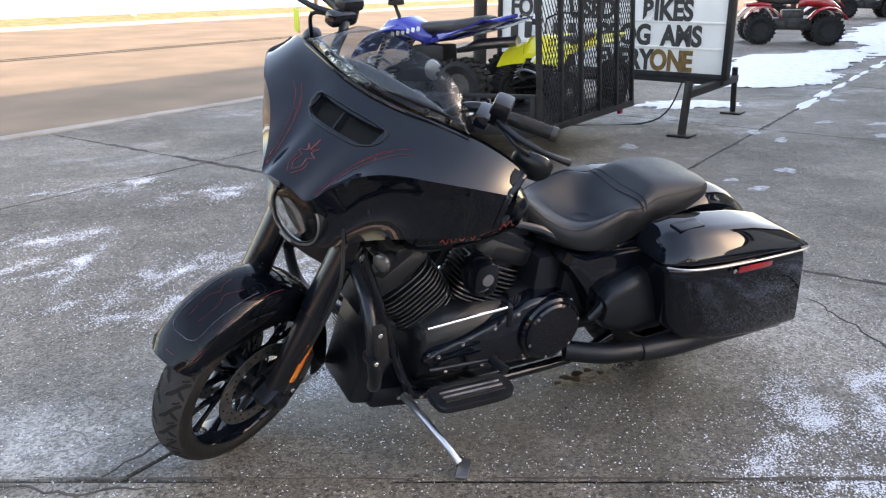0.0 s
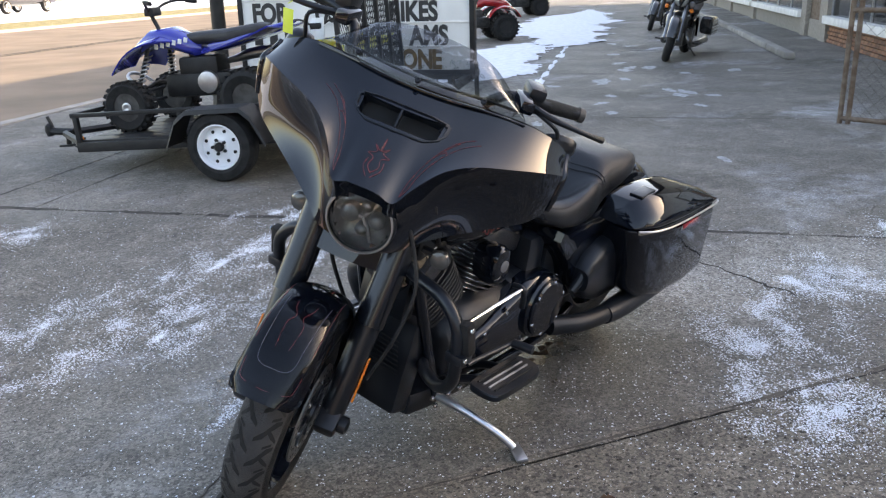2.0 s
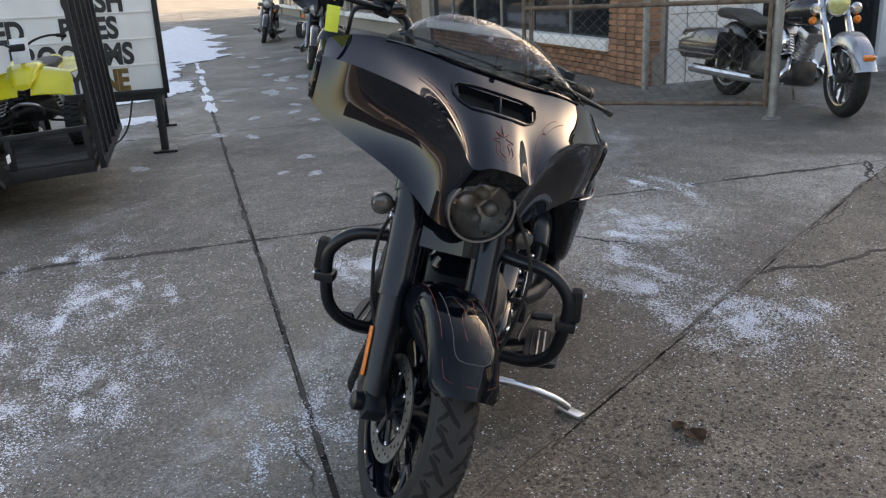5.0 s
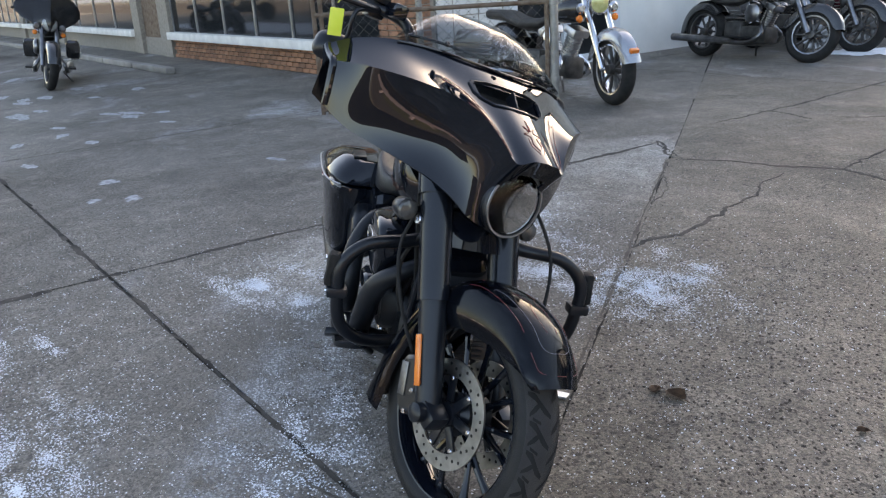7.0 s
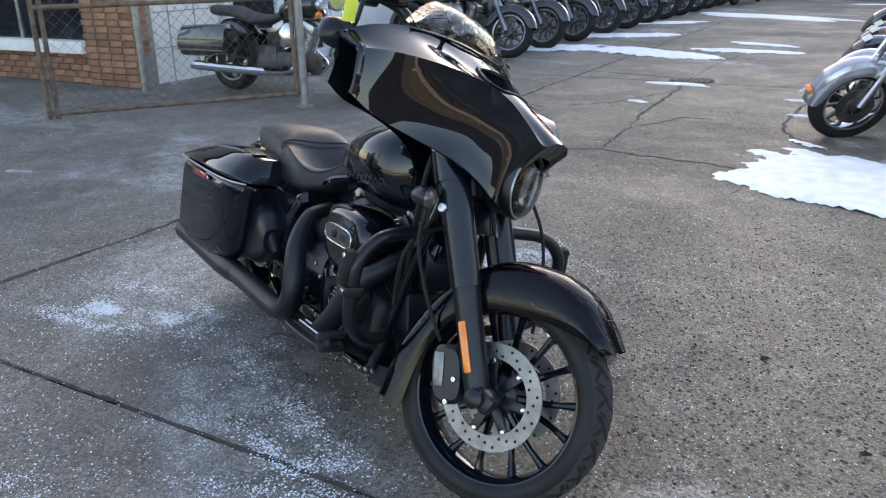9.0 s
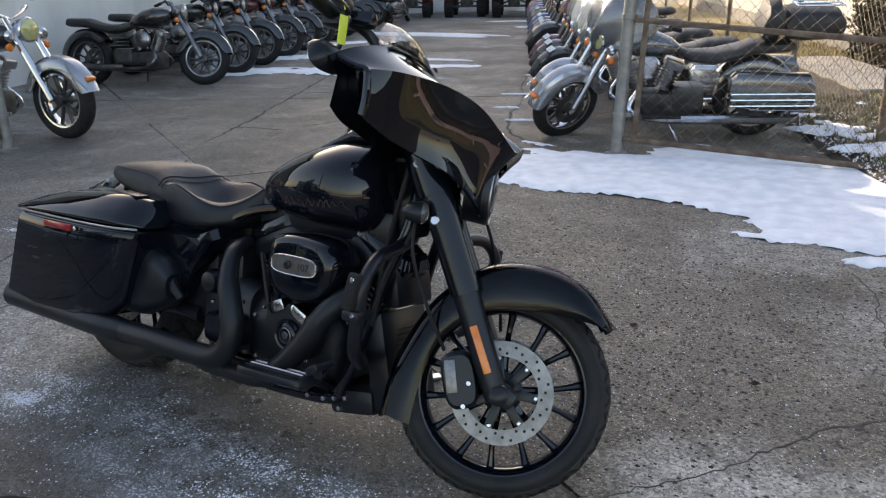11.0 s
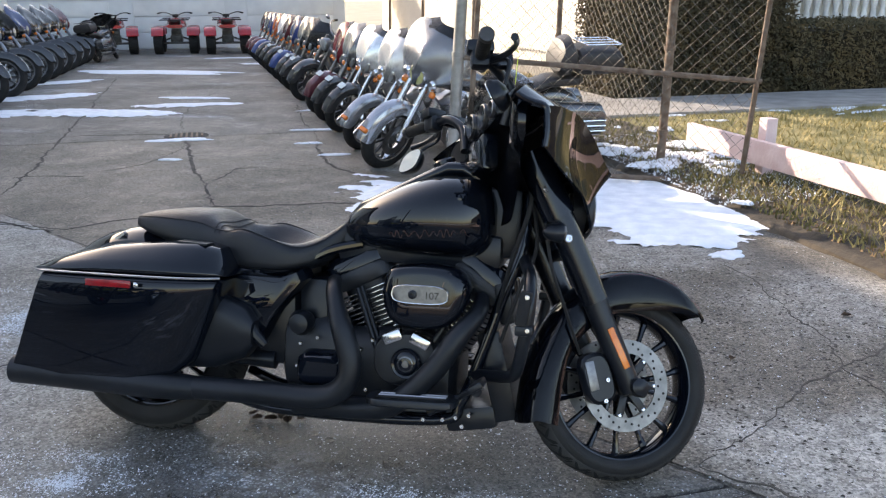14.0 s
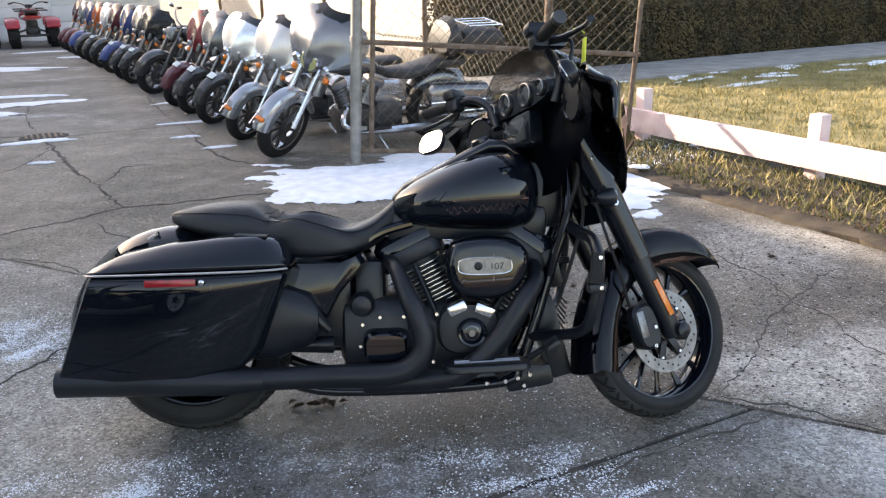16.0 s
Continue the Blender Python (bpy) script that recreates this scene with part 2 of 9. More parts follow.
M["glass_dark"] = mat("dark window glass", (0.012, 0.014, 0.016), 0.05, 0, (0.02, 0.022, 0.024), 0.6, 3, spec=0.3)
M["lamp_glass"] = mat("headlamp glass", (0.30, 0.31, 0.30), 0.12, 0.4, (0.45, 0.45, 0.42), 20, 3, coat=0.8)
M["lamp_yellow"] = mat("yellowed lamp glass", (0.42, 0.42, 0.16), 0.15, 0.2, (0.55, 0.54, 0.25), 20, 3, coat=0.8)
M["smoke_far"] = mat("smoked screen", (0.02, 0.021, 0.023), 0.1, 0, (0.035, 0.037, 0.04), 5, 3, coat=0.5)
M["paper"] = mat("paper tag", (0.75, 0.75, 0.72), 0.8, 0, (0.82, 0.82, 0.8), 20, 3)


# ---- shapes ----
def link_mesh(name, bm, material, smooth=True, angle=35):
    me = bpy.data.meshes.new(name)
    bmesh.ops.recalc_face_normals(bm, faces=bm.faces)
    if smooth:
        lim = radians(angle)
        for f in bm.faces:
            f.smooth = True
        for e in bm.edges:
            if len(e.link_faces) == 2 and e.calc_face_angle(0) > lim:
                e.smooth = False
    bm.to_mesh(me)
    bm.free()
    me.materials.append(material)
    return me


def part(name, bm, material, parent=None, label="", smooth=True, angle=35):
    ob = new(name, link_mesh(name, bm, material, smooth, angle))
    if parent is not None:
        ob.parent = parent
    if label:
        ob["label"] = label
    return ob


def thing(name, label, category, m=None, group="", kind=""):
    e = new(name)
    e.empty_display_size = 0.1
    if m is not None:
        e.matrix_basis = m
    return tagged(e, label, category, group, kind)


def box(bm, c, s, bevel=0.0, m=None, seg=2):
    """A box of size s round c, edges rounded."""
    r = bmesh.ops.create_cube(bm, size=1.0)
    vs = r["verts"]
    for v in vs:
        v.co = Vector((v.co.x * s[0], v.co.y * s[1], v.co.z * s[2]))
    if bevel:
        es = list({e for v in vs for e in v.link_edges})
        k = bmesh.ops.bevel(bm, geom=es, offset=bevel, segments=seg, profile=0.6, affect="EDGES")
        vs = list({v for f in k["faces"] for v in f.verts} | {v for v in vs if v.is_valid})
    t = Matrix.Translation(c)
    if m is not None:
        t = t @ m
    for v in vs:
        v.co = t @ v.co
    return vs


def smooth_line(pts, n):
    """A rounded line through points."""
    P = [Vector(p) for p in pts]
    if len(P) < 3:
        return [P[0].lerp(P[-1], i / n) for i in range(n + 1)]
    out = []
    m = max(1, round(n / (len(P) - 1)))
    for i in range(len(P) - 1):
        a, b, c, d = P[max(i - 1, 0)], P[i], P[i + 1], P[min(i + 2, len(P) - 1)]
        for k in range(m):
            t = k / m
            out.append(0.5 * ((2 * b) + (c - a) * t + (2 * a - 5 * b + 4 * c - d) * t * t + (3 * b - a - 3 * c + d) * t ** 3))
    out.append(P[-1])
    return out


def tube(bm, pts, r, n=24, sides=10, caps=True, straight=False):
    """A pipe along points; r is one radius, or one for each end."""
    L = [Vector(p) for p in pts] if straight else smooth_line(pts, n)
    up = Vector((0.31, 0.17, 0.93))
    rings = []
    for i, p in enumerate(L):
        d = (L[min(i + 1, len(L) - 1)] - L[max(i - 1, 0)]).normalized()
        if i == 0:
            x = d.cross(up).normalized()
        else:
            x = (x - d * x.dot(d)).normalized()
        y = d.cross(x)
        if isinstance(r, (int, float)):
            rr = r
        else:
            f = i / (len(L) - 1) * (len(r) - 1)
            k = min(int(f), len(r) - 2)
            rr = r[k] + (r[k + 1] - r[k]) * (f - k)
        rings.append([bm.verts.new(p + rr * (x * math.cos(a) + y * math.sin(a))) for a in (2 * math.pi * k / sides for k in range(sides))])
    skin(bm, rings, caps)
    return rings


def skin(bm, rings, caps=True, closed=True):
    for a, b in zip(rings, rings[1:]):
        n = len(a)
        for k in range(n if closed else n - 1):
            bm.faces.new((a[k], a[(k + 1) % n], b[(k + 1) % n], b[k]))
    if caps:
        bm.faces.new(rings[0][::-1])
        bm.faces.new(rings[-1])


def lathe(bm, prof, m=None, sides=32, closed=False, bowl=False):
    """Turns a profile of (radius, height) round the local z; a bowl stays open at its first ring."""
    rings = []
    for r, z in prof:
        rings.append([bm.verts.new((r * math.cos(a), r * math.sin(a), z)) for a in (2 * math.pi * k / sides for k in range(sides))])
    if closed:
        rings.append(rings[0])
    skin(bm, rings, not closed and not bowl)
    if bowl:
        bm.faces.new(rings[-1])
    if m is not None:
        for ring in (rings[:-1] if closed else rings):
            for v in ring:
                v.co = m @ v.co


def loft(bm, rings, caps=True):
    R = [[bm.verts.new(p) for p in ring] for ring in rings]
    skin(bm, R, caps)
    return R


def oval(cx, cy, cz, a, b, n=24, p=2.4, axis=0, tilt=0.0):
    """A rounded ring across an axis: half-width a, half-height b, squareness p."""
    out = []
    for k in range(n):
        t = 2 * math.pi * k / n
        c, s = math.cos(t), math.sin(t)
        x = a * abs(c) ** (2 / p) * (1 if c >= 0 else -1)
        y = b * abs(s) ** (2 / p) * (1 if s >= 0 else -1)
        if axis == 0:
            out.append(Vector((cx + tilt * y, cy + x, cz + y)))
        elif axis == 1:
            out.append(Vector((cx + x, cy, cz + y)))
        else:
            out.append(Vector((cx + x, cy + y, cz)))
    return out


def letters(name, text, size, material, m, parent=None, depth=0.002, align="LEFT", label="", fat=0.0):
    """Words as flat raised shapes, turned into a mesh."""
    cu = bpy.data.curves.new(name, "FONT")
    cu.body, cu.size, cu.extrude, cu.align_x, cu.offset = text, size, depth, align, fat
    tmp = new(name, cu)
    dg = bpy.context.evaluated_depsgraph_get()
    me = bpy.data.meshes.new_from_object(tmp.evaluated_get(dg))
    bpy.data.objects.remove(tmp)
    me.materials.clear()
    me.materials.append(material)
    ob = new(name, me)
    ob.parent = parent
    ob.matrix_basis = m
    if label:
        ob["label"] = label
    return ob


# ---- the lot: axes along the shop front (p) and away from the street (q) ----
D, NN = Vector((0.8415, 0.5402, 0)), Vector((-0.5402, 0.8415, 0))


def lot(p, q, z=0.0):
    return D * p + NN * q + Vector((0, 0, z))


LOT_ANGLE = math.degrees(math.atan2(D.y, D.x))


def lot_box(bm, p0, p1, q0, q1, z0, z1, bevel=0.0):
    return box(bm, lot((p0 + p1) / 2, (q0 + q1) / 2, (z0 + z1) / 2), (abs(p1 - p0), abs(q1 - q0), abs(z1 - z0)), bevel, Matrix.Rotation(radians(LOT_ANGLE), 4, "Z"))


bm = bmesh.new()
lot_box(bm, -1500, 1500, -1500, 1500, -0.30, -0.06)
ground = tagged(part("ground", bm, M["earth"], smooth=False), "wide pale winter ground reaching the horizon", "ground", kind="structure")

bm = bmesh.new()
lot_box(bm, -200, 200, -20.0, -6.22, -0.2, -0.035)
road = tagged(part("road", bm, M["asphalt"], smooth=False), "worn tan-grey street surface with a darker shaded edge", "road", kind="structure")
bm = bmesh.new()
for q in (-12.9, -13.15):
    lot_box(bm, -90, 60, q - 0.05, q + 0.05, -0.032, -0.029)
part("road_seam", bm, M["joint"], road, smooth=False)
bm = bmesh.new()
for k in range(-60, 30):
    lot_box(bm, k * 3.0, k * 3.0 + 2.985, -6.22, -6.06, -0.2, 0.015, 0.012)
tagged(part("kerb", bm, M["kerb"]), "grey concrete street kerb", "kerb", kind="structure")


def cut(polys, p, q, dp, dq, keep=None):
    """Divides plan polygons along a line."""
    out = []
    for poly in polys:
        if keep and not keep(poly):
            out.append(poly)
            continue
        side = [(x - p) * dq - (y - q) * dp for x, y in poly]
        a, b = [], []
        for i in range(len(poly)):
            j = (i + 1) % len(poly)
            if side[i] >= 0:
                a.append(poly[i])
            if side[i] <= 0:
                b.append(poly[i])
            if side[i] * side[j] < 0:
                t = side[i] / (side[i] - side[j])
                c = (poly[i][0] + t * (poly[j][0] - poly[i][0]), poly[i][1] + t * (poly[j][1] - poly[i][1]))
                a.append(c)
                b.append(c)
        out += [s for s in (a, b) if len(s) > 2]
    return out


def inset(poly, d):
    n, out = len(poly), []
    area = sum(poly[i][0] * poly[(i + 1) % n][1] - poly[(i + 1) % n][0] * poly[i][1] for i in range(n))
    sg = 1 if area > 0 else -1
    for i in range(n):
        a, b, c = Vector(poly[i - 1]), Vector(poly[i]), Vector(poly[(i + 1) % n])
        u, v = (b - a).normalized(), (c - b).normalized()
        nu, nv = Vector((-u.y, u.x)) * sg, Vector((-v.y, v.x)) * sg
        k = (nu + nv)
        k = k / max(k.length_squared, 0.3) * 2
        out.append(b + k * d)
    return out


# slabs of the lot, with open joints between them
pavement = thing("pavement", "grey concrete lot in large slabs with dark joints, cracks and frost", "pavement", kind="structure")
bm = bmesh.new()
lot_box(bm, -60, 3.55, -6.06, 40, -0.10, -0.010)
part("bed", bm, M["joint"], pavement, smooth=False)
slabs = [[(-60, -6.06), (3.55, -6.06), (3.55, 40), (-60, 40)]]
SEAM_D = (-0.564, 0.826)                              # the old patch's edge, in lot axes
seam_p, seam_q = 0.79, 0.385
slabs = cut(slabs, seam_p, seam_q, *SEAM_D)


def centre(poly):
    return Vector((sum(v[0] for v in poly) / len(poly), sum(v[1] for v in poly) / len(poly)))


def right_of_seam(poly):
    c = centre(poly)
    return (c.x - seam_p) * SEAM_D[1] - (c.y - seam_q) * SEAM_D[0] > 0


slabs = cut(slabs, 0, -0.905, 1, 0, lambda s: not right_of_seam(s))
slabs = cut(slabs, 0, -3.97, 1, 0, lambda s: not right_of_seam(s))
for p in (-1.28, -5.14, -9.0, -12.9, -16.8, -20.7, -26, -34):
    slabs = cut(slabs, p, 0, 0, 1, lambda s: not right_of_seam(s))
slabs = cut(slabs, 0, 6.6, 1, 0)
slabs = cut(slabs, 0, 12.0, 1, 0)
for poly in slabs:
    r = inset(poly, 0.010)
    bm = bmesh.new()
    top = [bm.verts.new(lot(v.x, v.y, 0.0)) for v in r]
    low = [bm.verts.new(lot(v.x, v.y, -0.05)) for v in r]
    f = bm.faces.new(top)
    for i in range(len(r)):
        bm.faces.new((top[i], low[i], low[(i + 1) % len(r)], top[(i + 1) % len(r)]))
    part("slab", bm, M["old_concrete"] if right_of_seam(poly) and centre(poly).y < 6.6 else M["concrete"], pavement, smooth=False)


def jagged(a, b, amp, n, seed):
    rnd = random.Random(seed)
    A, B = Vector(a), Vector(b)
    s = Vector((-(B - A).y, (B - A).x)).normalized()
    out, w = [], 0
    for i in range(n + 1):
        w = w * 0.8 + rnd.uniform(-amp, amp)
        e = min(1, 4 * min(i, n - i) / n)
        out.append(tuple(A.lerp(B, i / n) + s * w * e))
    return out


def ragged_strip(a, b, w0, w1, material, z, gap, seed, name):
    """Dirt or crumbling filler along a joint, uneven and broken; a and b in lot axes."""
    rnd = random.Random(seed)
    A, B = Vector(lot(*a)), Vector(lot(*b))
    n = int((B - A).length / 0.035)
    d = (B - A).normalized()
    s = Vector((-d.y, d.x, 0))
    bm = bmesh.new()
    last, wd, off, skipping = None, w0, 0.0, 0
    for i in range(n + 1):
        wd = min(w1, max(w0, wd + rnd.uniform(-0.3, 0.3) * (w1 - w0)))
        off = 0.8 * off + rnd.uniform(-0.12, 0.12) * w1
        if skipping:
            skipping -= 1
            last = None
            continue
        if rnd.random() < gap:
            skipping = rnd.randrange(2, 7)
        c = A + (B - A) * (i / n) + s * off
        now = [bm.verts.new(c - s * wd * rnd.uniform(0.35, 0.65) + Vector((0, 0, z))), bm.verts.new(c + s * wd * rnd.uniform(0.35, 0.65) + Vector((0, 0, z)))]
        if last:
            bm.faces.new((last[0], now[0], now[1], last[1]))
        last = now
    part(name, bm, material, pavement, smooth=False)["kind"] = "stuff"


M["thin_crack"] = mat("dust in a thin crack", (0.050, 0.044, 0.036), 0.95, 0, (0.105, 0.093, 0.077), 14, 5)
M["crack"] = mat("dirt in a crack", (0.022, 0.019, 0.016), 0.95, 0, (0.075, 0.066, 0.055), 9, 5)
def crack(line, seed, thin=False):
    """A wandering crack filled with dirt, along a plan line in metres."""
    bm = bmesh.new()
    pts = []
    for k in range(len(line) - 1):
        n = max(4, int((Vector(line[k]) - Vector(line[k + 1])).length * 34))
        pts += jagged(line[k], line[k + 1], 0.016, n, seed * 31 + k)[:-1]
    pts.append(line[-1])
    rnd = random.Random(seed)
    low, high = (0.003, 0.011) if thin else (0.007, 0.034)
    rings, wd = [], 0.012
    for k, p in enumerate(pts):
        d = (Vector(pts[min(k + 1, len(pts) - 1)]) - Vector(pts[max(k - 1, 0)])).normalized()
        wd = min(high, max(low, wd + rnd.uniform(-0.004, 0.004)))
        e = wd * min(1.0, 0.25 + 0.2 * min(k, len(pts) - 1 - k))
        s = Vector((-d.y, d.x)) * e / 2
        rings.append([bm.verts.new((p[0] + s.x * f, p[1] + s.y * f, z)) for f, z in ((-1, 0.0), (-0.8, 0.0022), (0.8, 0.0022), (1, 0.0))])
    skin(bm, rings)
    part("crack", bm, M["thin_crack" if thin else "crack"], pavement, smooth=False)


# the main break across the lot, its branches to the drain, and the long one towards the back
crack([(-2.18, 1.97), (-2.02, 2.26), (-1.80, 2.47), (-1.60, 2.80), (-1.42, 2.86), (-0.98, 3.06), (-0.65, 3.16)], 0)
crack([(-2.87, 2.00), (-2.50, 1.98), (-2.18, 1.97)], 1)
crack([(-1.60, 2.80), (-1.97, 3.25), (-2.30, 3.67), (-2.69, 4.12), (-3.08, 4.65), (-3.60, 5.36)], 2)
crack([(-1.61, 2.42), (-1.04, 1.91), (-0.64, 1.50), (-0.41, 1.12)], 3)
crack([(-3.81, 3.20), (-3.66, 3.33), (-3.28, 3.42)], 4)
crack([(-2.87, 2.00), (-2.24, 1.92)], 5)
crack([(-3.41, 2.67), (-3.93, 3.56), (-4.75, 4.74), (-6.06, 6.68), (-9.29, 11.32)], 6)
crack([(-3.27, 3.67), (-3.14, 4.00), (-3.19, 4.40), (-3.40, 5.10)], 7)
crack([(-4.97, 5.19), (-4.68, 5.35), (-4.00, 5.60)], 8)
crack([(-4.00, 5.85), (-4.64, 6.77), (-5.40, 8.11), (-5.94, 9.53)], 9)
crack([(-3.93, 8.48), (-3.04, 6.93), (-2.37, 5.97), (-1.90, 5.07), (-1.43, 4.40), (-1.06, 4.17)], 10)
crack([(-2.11, 3.58), (-2.21, 4.10), (-2.00, 4.21)], 11)
# finer ones on the worn patch and under the motorcycle
crack([(1.87, 2.39), (2.03, 2.14), (2.16, 1.68), (2.30, 1.42), (2.31, 1.15), (2.10, 0.78), (1.96, 0.48), (1.80, 0.23)], 12, True)
crack([(2.31, 1.15), (2.43, 0.88), (2.50, 0.58)], 13, True)
crack([(2.31, 1.15), (2.50, 1.40), (2.69, 1.60)], 14, True)
crack([(1.80, 0.22), (2.01, 0.17), (2.27, 0.00), (2.8, -0.4)], 15, True)
crack([(1.31, -0.32), (1.59, -0.12), (1.95, 0.11)], 16, True)
crack([(-1.80, 1.68), (-1.47, 1.64), (-1.10, 1.42)], 17, True)
crack([(-0.96, -0.16), (-0.92, 0.04), (-0.85, 0.34), (-0.78, 0.57)], 18)
crack([(-0.48, 3.15), (-0.21, 2.65)], 19, True)


ragged_strip((1.52, -0.70), (-0.86, 2.78), 0.026, 0.036, M["old_concrete"], 0.0012, 0.01, 5, "joint_filler")
ragged_strip((1.80, -1.12), (-0.80, 2.70), 0.005, 0.020, M["thin_crack"], 0.0020, 0.03, 7, "joint_dirt")
ragged_strip((-0.90, 2.84), (-3.46, 6.60), 0.024, 0.036, M["concrete"], 0.0012, 0.02, 6, "joint_filler")
for k, (a, b) in enumerate((((1.60, -0.905), (-14, -0.905)), ((-1.28, -5.9), (-1.28, 3.1)), ((3.4, -3.97), (-14, -3.97)), ((-5.14, -5.9), (-5.14, 3.9)), ((-1.28, -3.50), (-6.0, -3.50)))):
    ragged_strip(a, b, 0.028 if k == 1 else 0.012, 0.062 if k == 1 else 0.042, M["thin_crack" if k > 2 else "crack"], 0.0009, 0.05, 30 + k, "joint_dirt")


# frost that gathers in loose drifts, grain by grain
DRIFTS = ((-0.34, 0.62), (0.12, 0.92), (2.12, -2.38), (1.46, -1.61), (1.74, -1.29), (1.83, -3.54), (2.18, -1.87), (1.06, -1.16), (1.27, -3.07), (-1.08, 0.5), (0.36, -1.80), (0.98, -1.68),
          (0.44, -1.68), (-0.25, -2.28), (-2.11, 0.62), (-0.44, 0.62), (-0.02, 1.16), (-0.28, -0.66), (1.18, -0.30), (-1.04, 0.63), (-0.09, -0.42), (0.02, 1.03), (1.12, -1.15))


def frost_grains(count, seed):
    rnd = random.Random(seed)
    streaks = []
    for c in DRIFTS:
        for k in range(7):
            ang = radians(LOT_ANGLE) + rnd.gauss(0, 0.35)
            streaks.append((c[0] + rnd.gauss(0, 0.16), c[1] + rnd.gauss(0, 0.10), ang, abs(rnd.gauss(0.075, 0.04)) + 0.025, abs(rnd.gauss(0.020, 0.010)) + 0.008, rnd.uniform(0.3, 1.0)))
    vs, fs = [], []
    while len(fs) < count * 3:
        k = rnd.random()
        if k < 0.74:
            sx, sy, ang, la, lb, wt = streaks[rnd.randrange(len(streaks))]
            if rnd.random() > wt:
                continue
            a, b = rnd.gauss(0, la), rnd.gauss(0, lb)
            x, y = sx + a * math.cos(ang) - b * math.sin(ang), sy + a * math.sin(ang) + b * math.cos(ang)
        elif k < 0.86:
            c = DRIFTS[rnd.randrange(len(DRIFTS))]
            x, y = c[0] + rnd.gauss(0, 0.26), c[1] + rnd.gauss(0, 0.18)
        else:
            x, y = rnd.gauss(0.7, 1.2), rnd.gauss(-0.2, 1.5)
        if noise.noise(Vector((x * 9, y * 9, 3.1))) < rnd.uniform(-0.55, 0.25):
            continue
        r = 0.0015 + 0.0034 * rnd.random() ** 2.2
        t0 = rnd.uniform(0, 6.28)
        n0 = len(vs)
        for q in range(3):
            e = r * rnd.uniform(0.7, 1.25)
            vs.append((x + e * math.cos(t0 + q * 2.09), y + e * math.sin(t0 + q * 2.09), 0.0004))
        vs.append((x + rnd.uniform(-0.3, 0.3) * r, y + rnd.uniform(-0.3, 0.3) * r, r * rnd.uniform(0.4, 0.9)))
        fs += [(n0 + q, n0 + (q + 1) % 3, n0 + 3) for q in range(3)]
    me = bpy.data.meshes.new("frost_grains")
    me.from_pydata(vs, [], fs)
    me.materials.append(M["snow"])
    return tagged(new("frost_grains", me), "white frost grains drifted over the grey concrete", "frost", kind="stuff")


frost_grains(92000, 8)


def grit(count, seed):
    """Dark crumbs of stone and leaf on the worn patch."""
    rnd = random.Random(seed)
    vs, fs = [], []
    while len(fs) < count * 5:
        x, y = rnd.gauss(1.3, 0.9), rnd.gauss(1.3, 0.8)
        c = Vector((x, y, 0))
        if (c.dot(D) - seam_p) * SEAM_D[1] - (c.dot(NN) - seam_q) * SEAM_D[0] < 0 or c.dot(D) > 3.4:
            continue
        r = 0.0025 + 0.007 * rnd.random() ** 3
        t0, n0 = rnd.uniform(0, 6.28), len(vs)
        st = rnd.uniform(0.5, 1.0)
        for q in range(5):
            e = r * rnd.uniform(0.7, 1.2)
            vs.append((x + e * math.cos(t0 + q * 1.257), y + e * st * math.sin(t0 + q * 1.257), 0.0003))
        vs.append((x, y, r * rnd.uniform(0.35, 0.7)))
        fs += [(n0 + q, n0 + (q + 1) % 5, n0 + 5) for q in range(5)]
    me = bpy.data.meshes.new("grit")
    me.from_pydata(vs, [], fs)
    me.materials.append(M["grit"])
    return tagged(new("grit", me), "dark crumbs of grit strewn on worn concrete", "grit", kind="stuff")


M["grit"] = mat("dark grit", (0.025, 0.021, 0.017), 0.9, 0, (0.10, 0.085, 0.068), 30, 3)
grit(9000, 21)


def dead_leaf(x, y, size, turn, seed):
    """A curled dead leaf with a midrib fold and a stalk."""
    rnd = random.Random(seed)
    bm = bmesh.new()
    rows = []
    for i in range(9):
        f = i / 8
        wd = size * 0.42 * math.sin(math.pi * min(1, f * 0.94 + 0.05)) ** 0.8 * rnd.uniform(0.75, 1.15)
        z = 0.004 + size * 0.22 * (f - 0.5) ** 2 + rnd.uniform(0, 0.003)
        rows.append([bm.verts.new((size * (f - 0.5), s * wd, z + abs(s) * wd * 0.5)) for s in (-1, -0.5, 0, 0.5, 1)])
    skin(bm, rows, False, False)
    bmesh.ops.solidify(bm, geom=bm.faces[:], thickness=0.0008)
    tube(bm, [(size * 0.48, 0, 0.008), (size * 0.7, 0.004, 0.003)], 0.0012, 3, 5)
    ob = tagged(part("dead_leaf", bm, M["dead_leaf"]), "curled brown dead leaf lying on the concrete", "leaf", "dead leaves")
    ob.matrix_basis = pose(x, y, 0, 0, 0, turn)


M["dead_leaf"] = mat("dead brown leaf", (0.055, 0.032, 0.018), 0.85, 0, (0.13, 0.075, 0.04), 40, 5, 0.3, 120)
for i, (x, y, sz, tn) in enumerate(((1.06, 0.85, 0.075, 30), (1.01, 0.80, 0.05, 140), (1.35, 1.30, 0.04, 80), (0.37, 0.09, 0.05, 10), (0.40, 0.12, 0.045, 100), (0.32, 0.08, 0.04, 200), (0.43, 0.10, 0.045, 300), (0.29, 0.11, 0.035, 60), (0.47, 0.12, 0.03, 20), (2.4, 1.75, 0.05, 20), (1.9, 1.1, 0.035, 250))):
    dead_leaf(x, y, sz, tn, i)

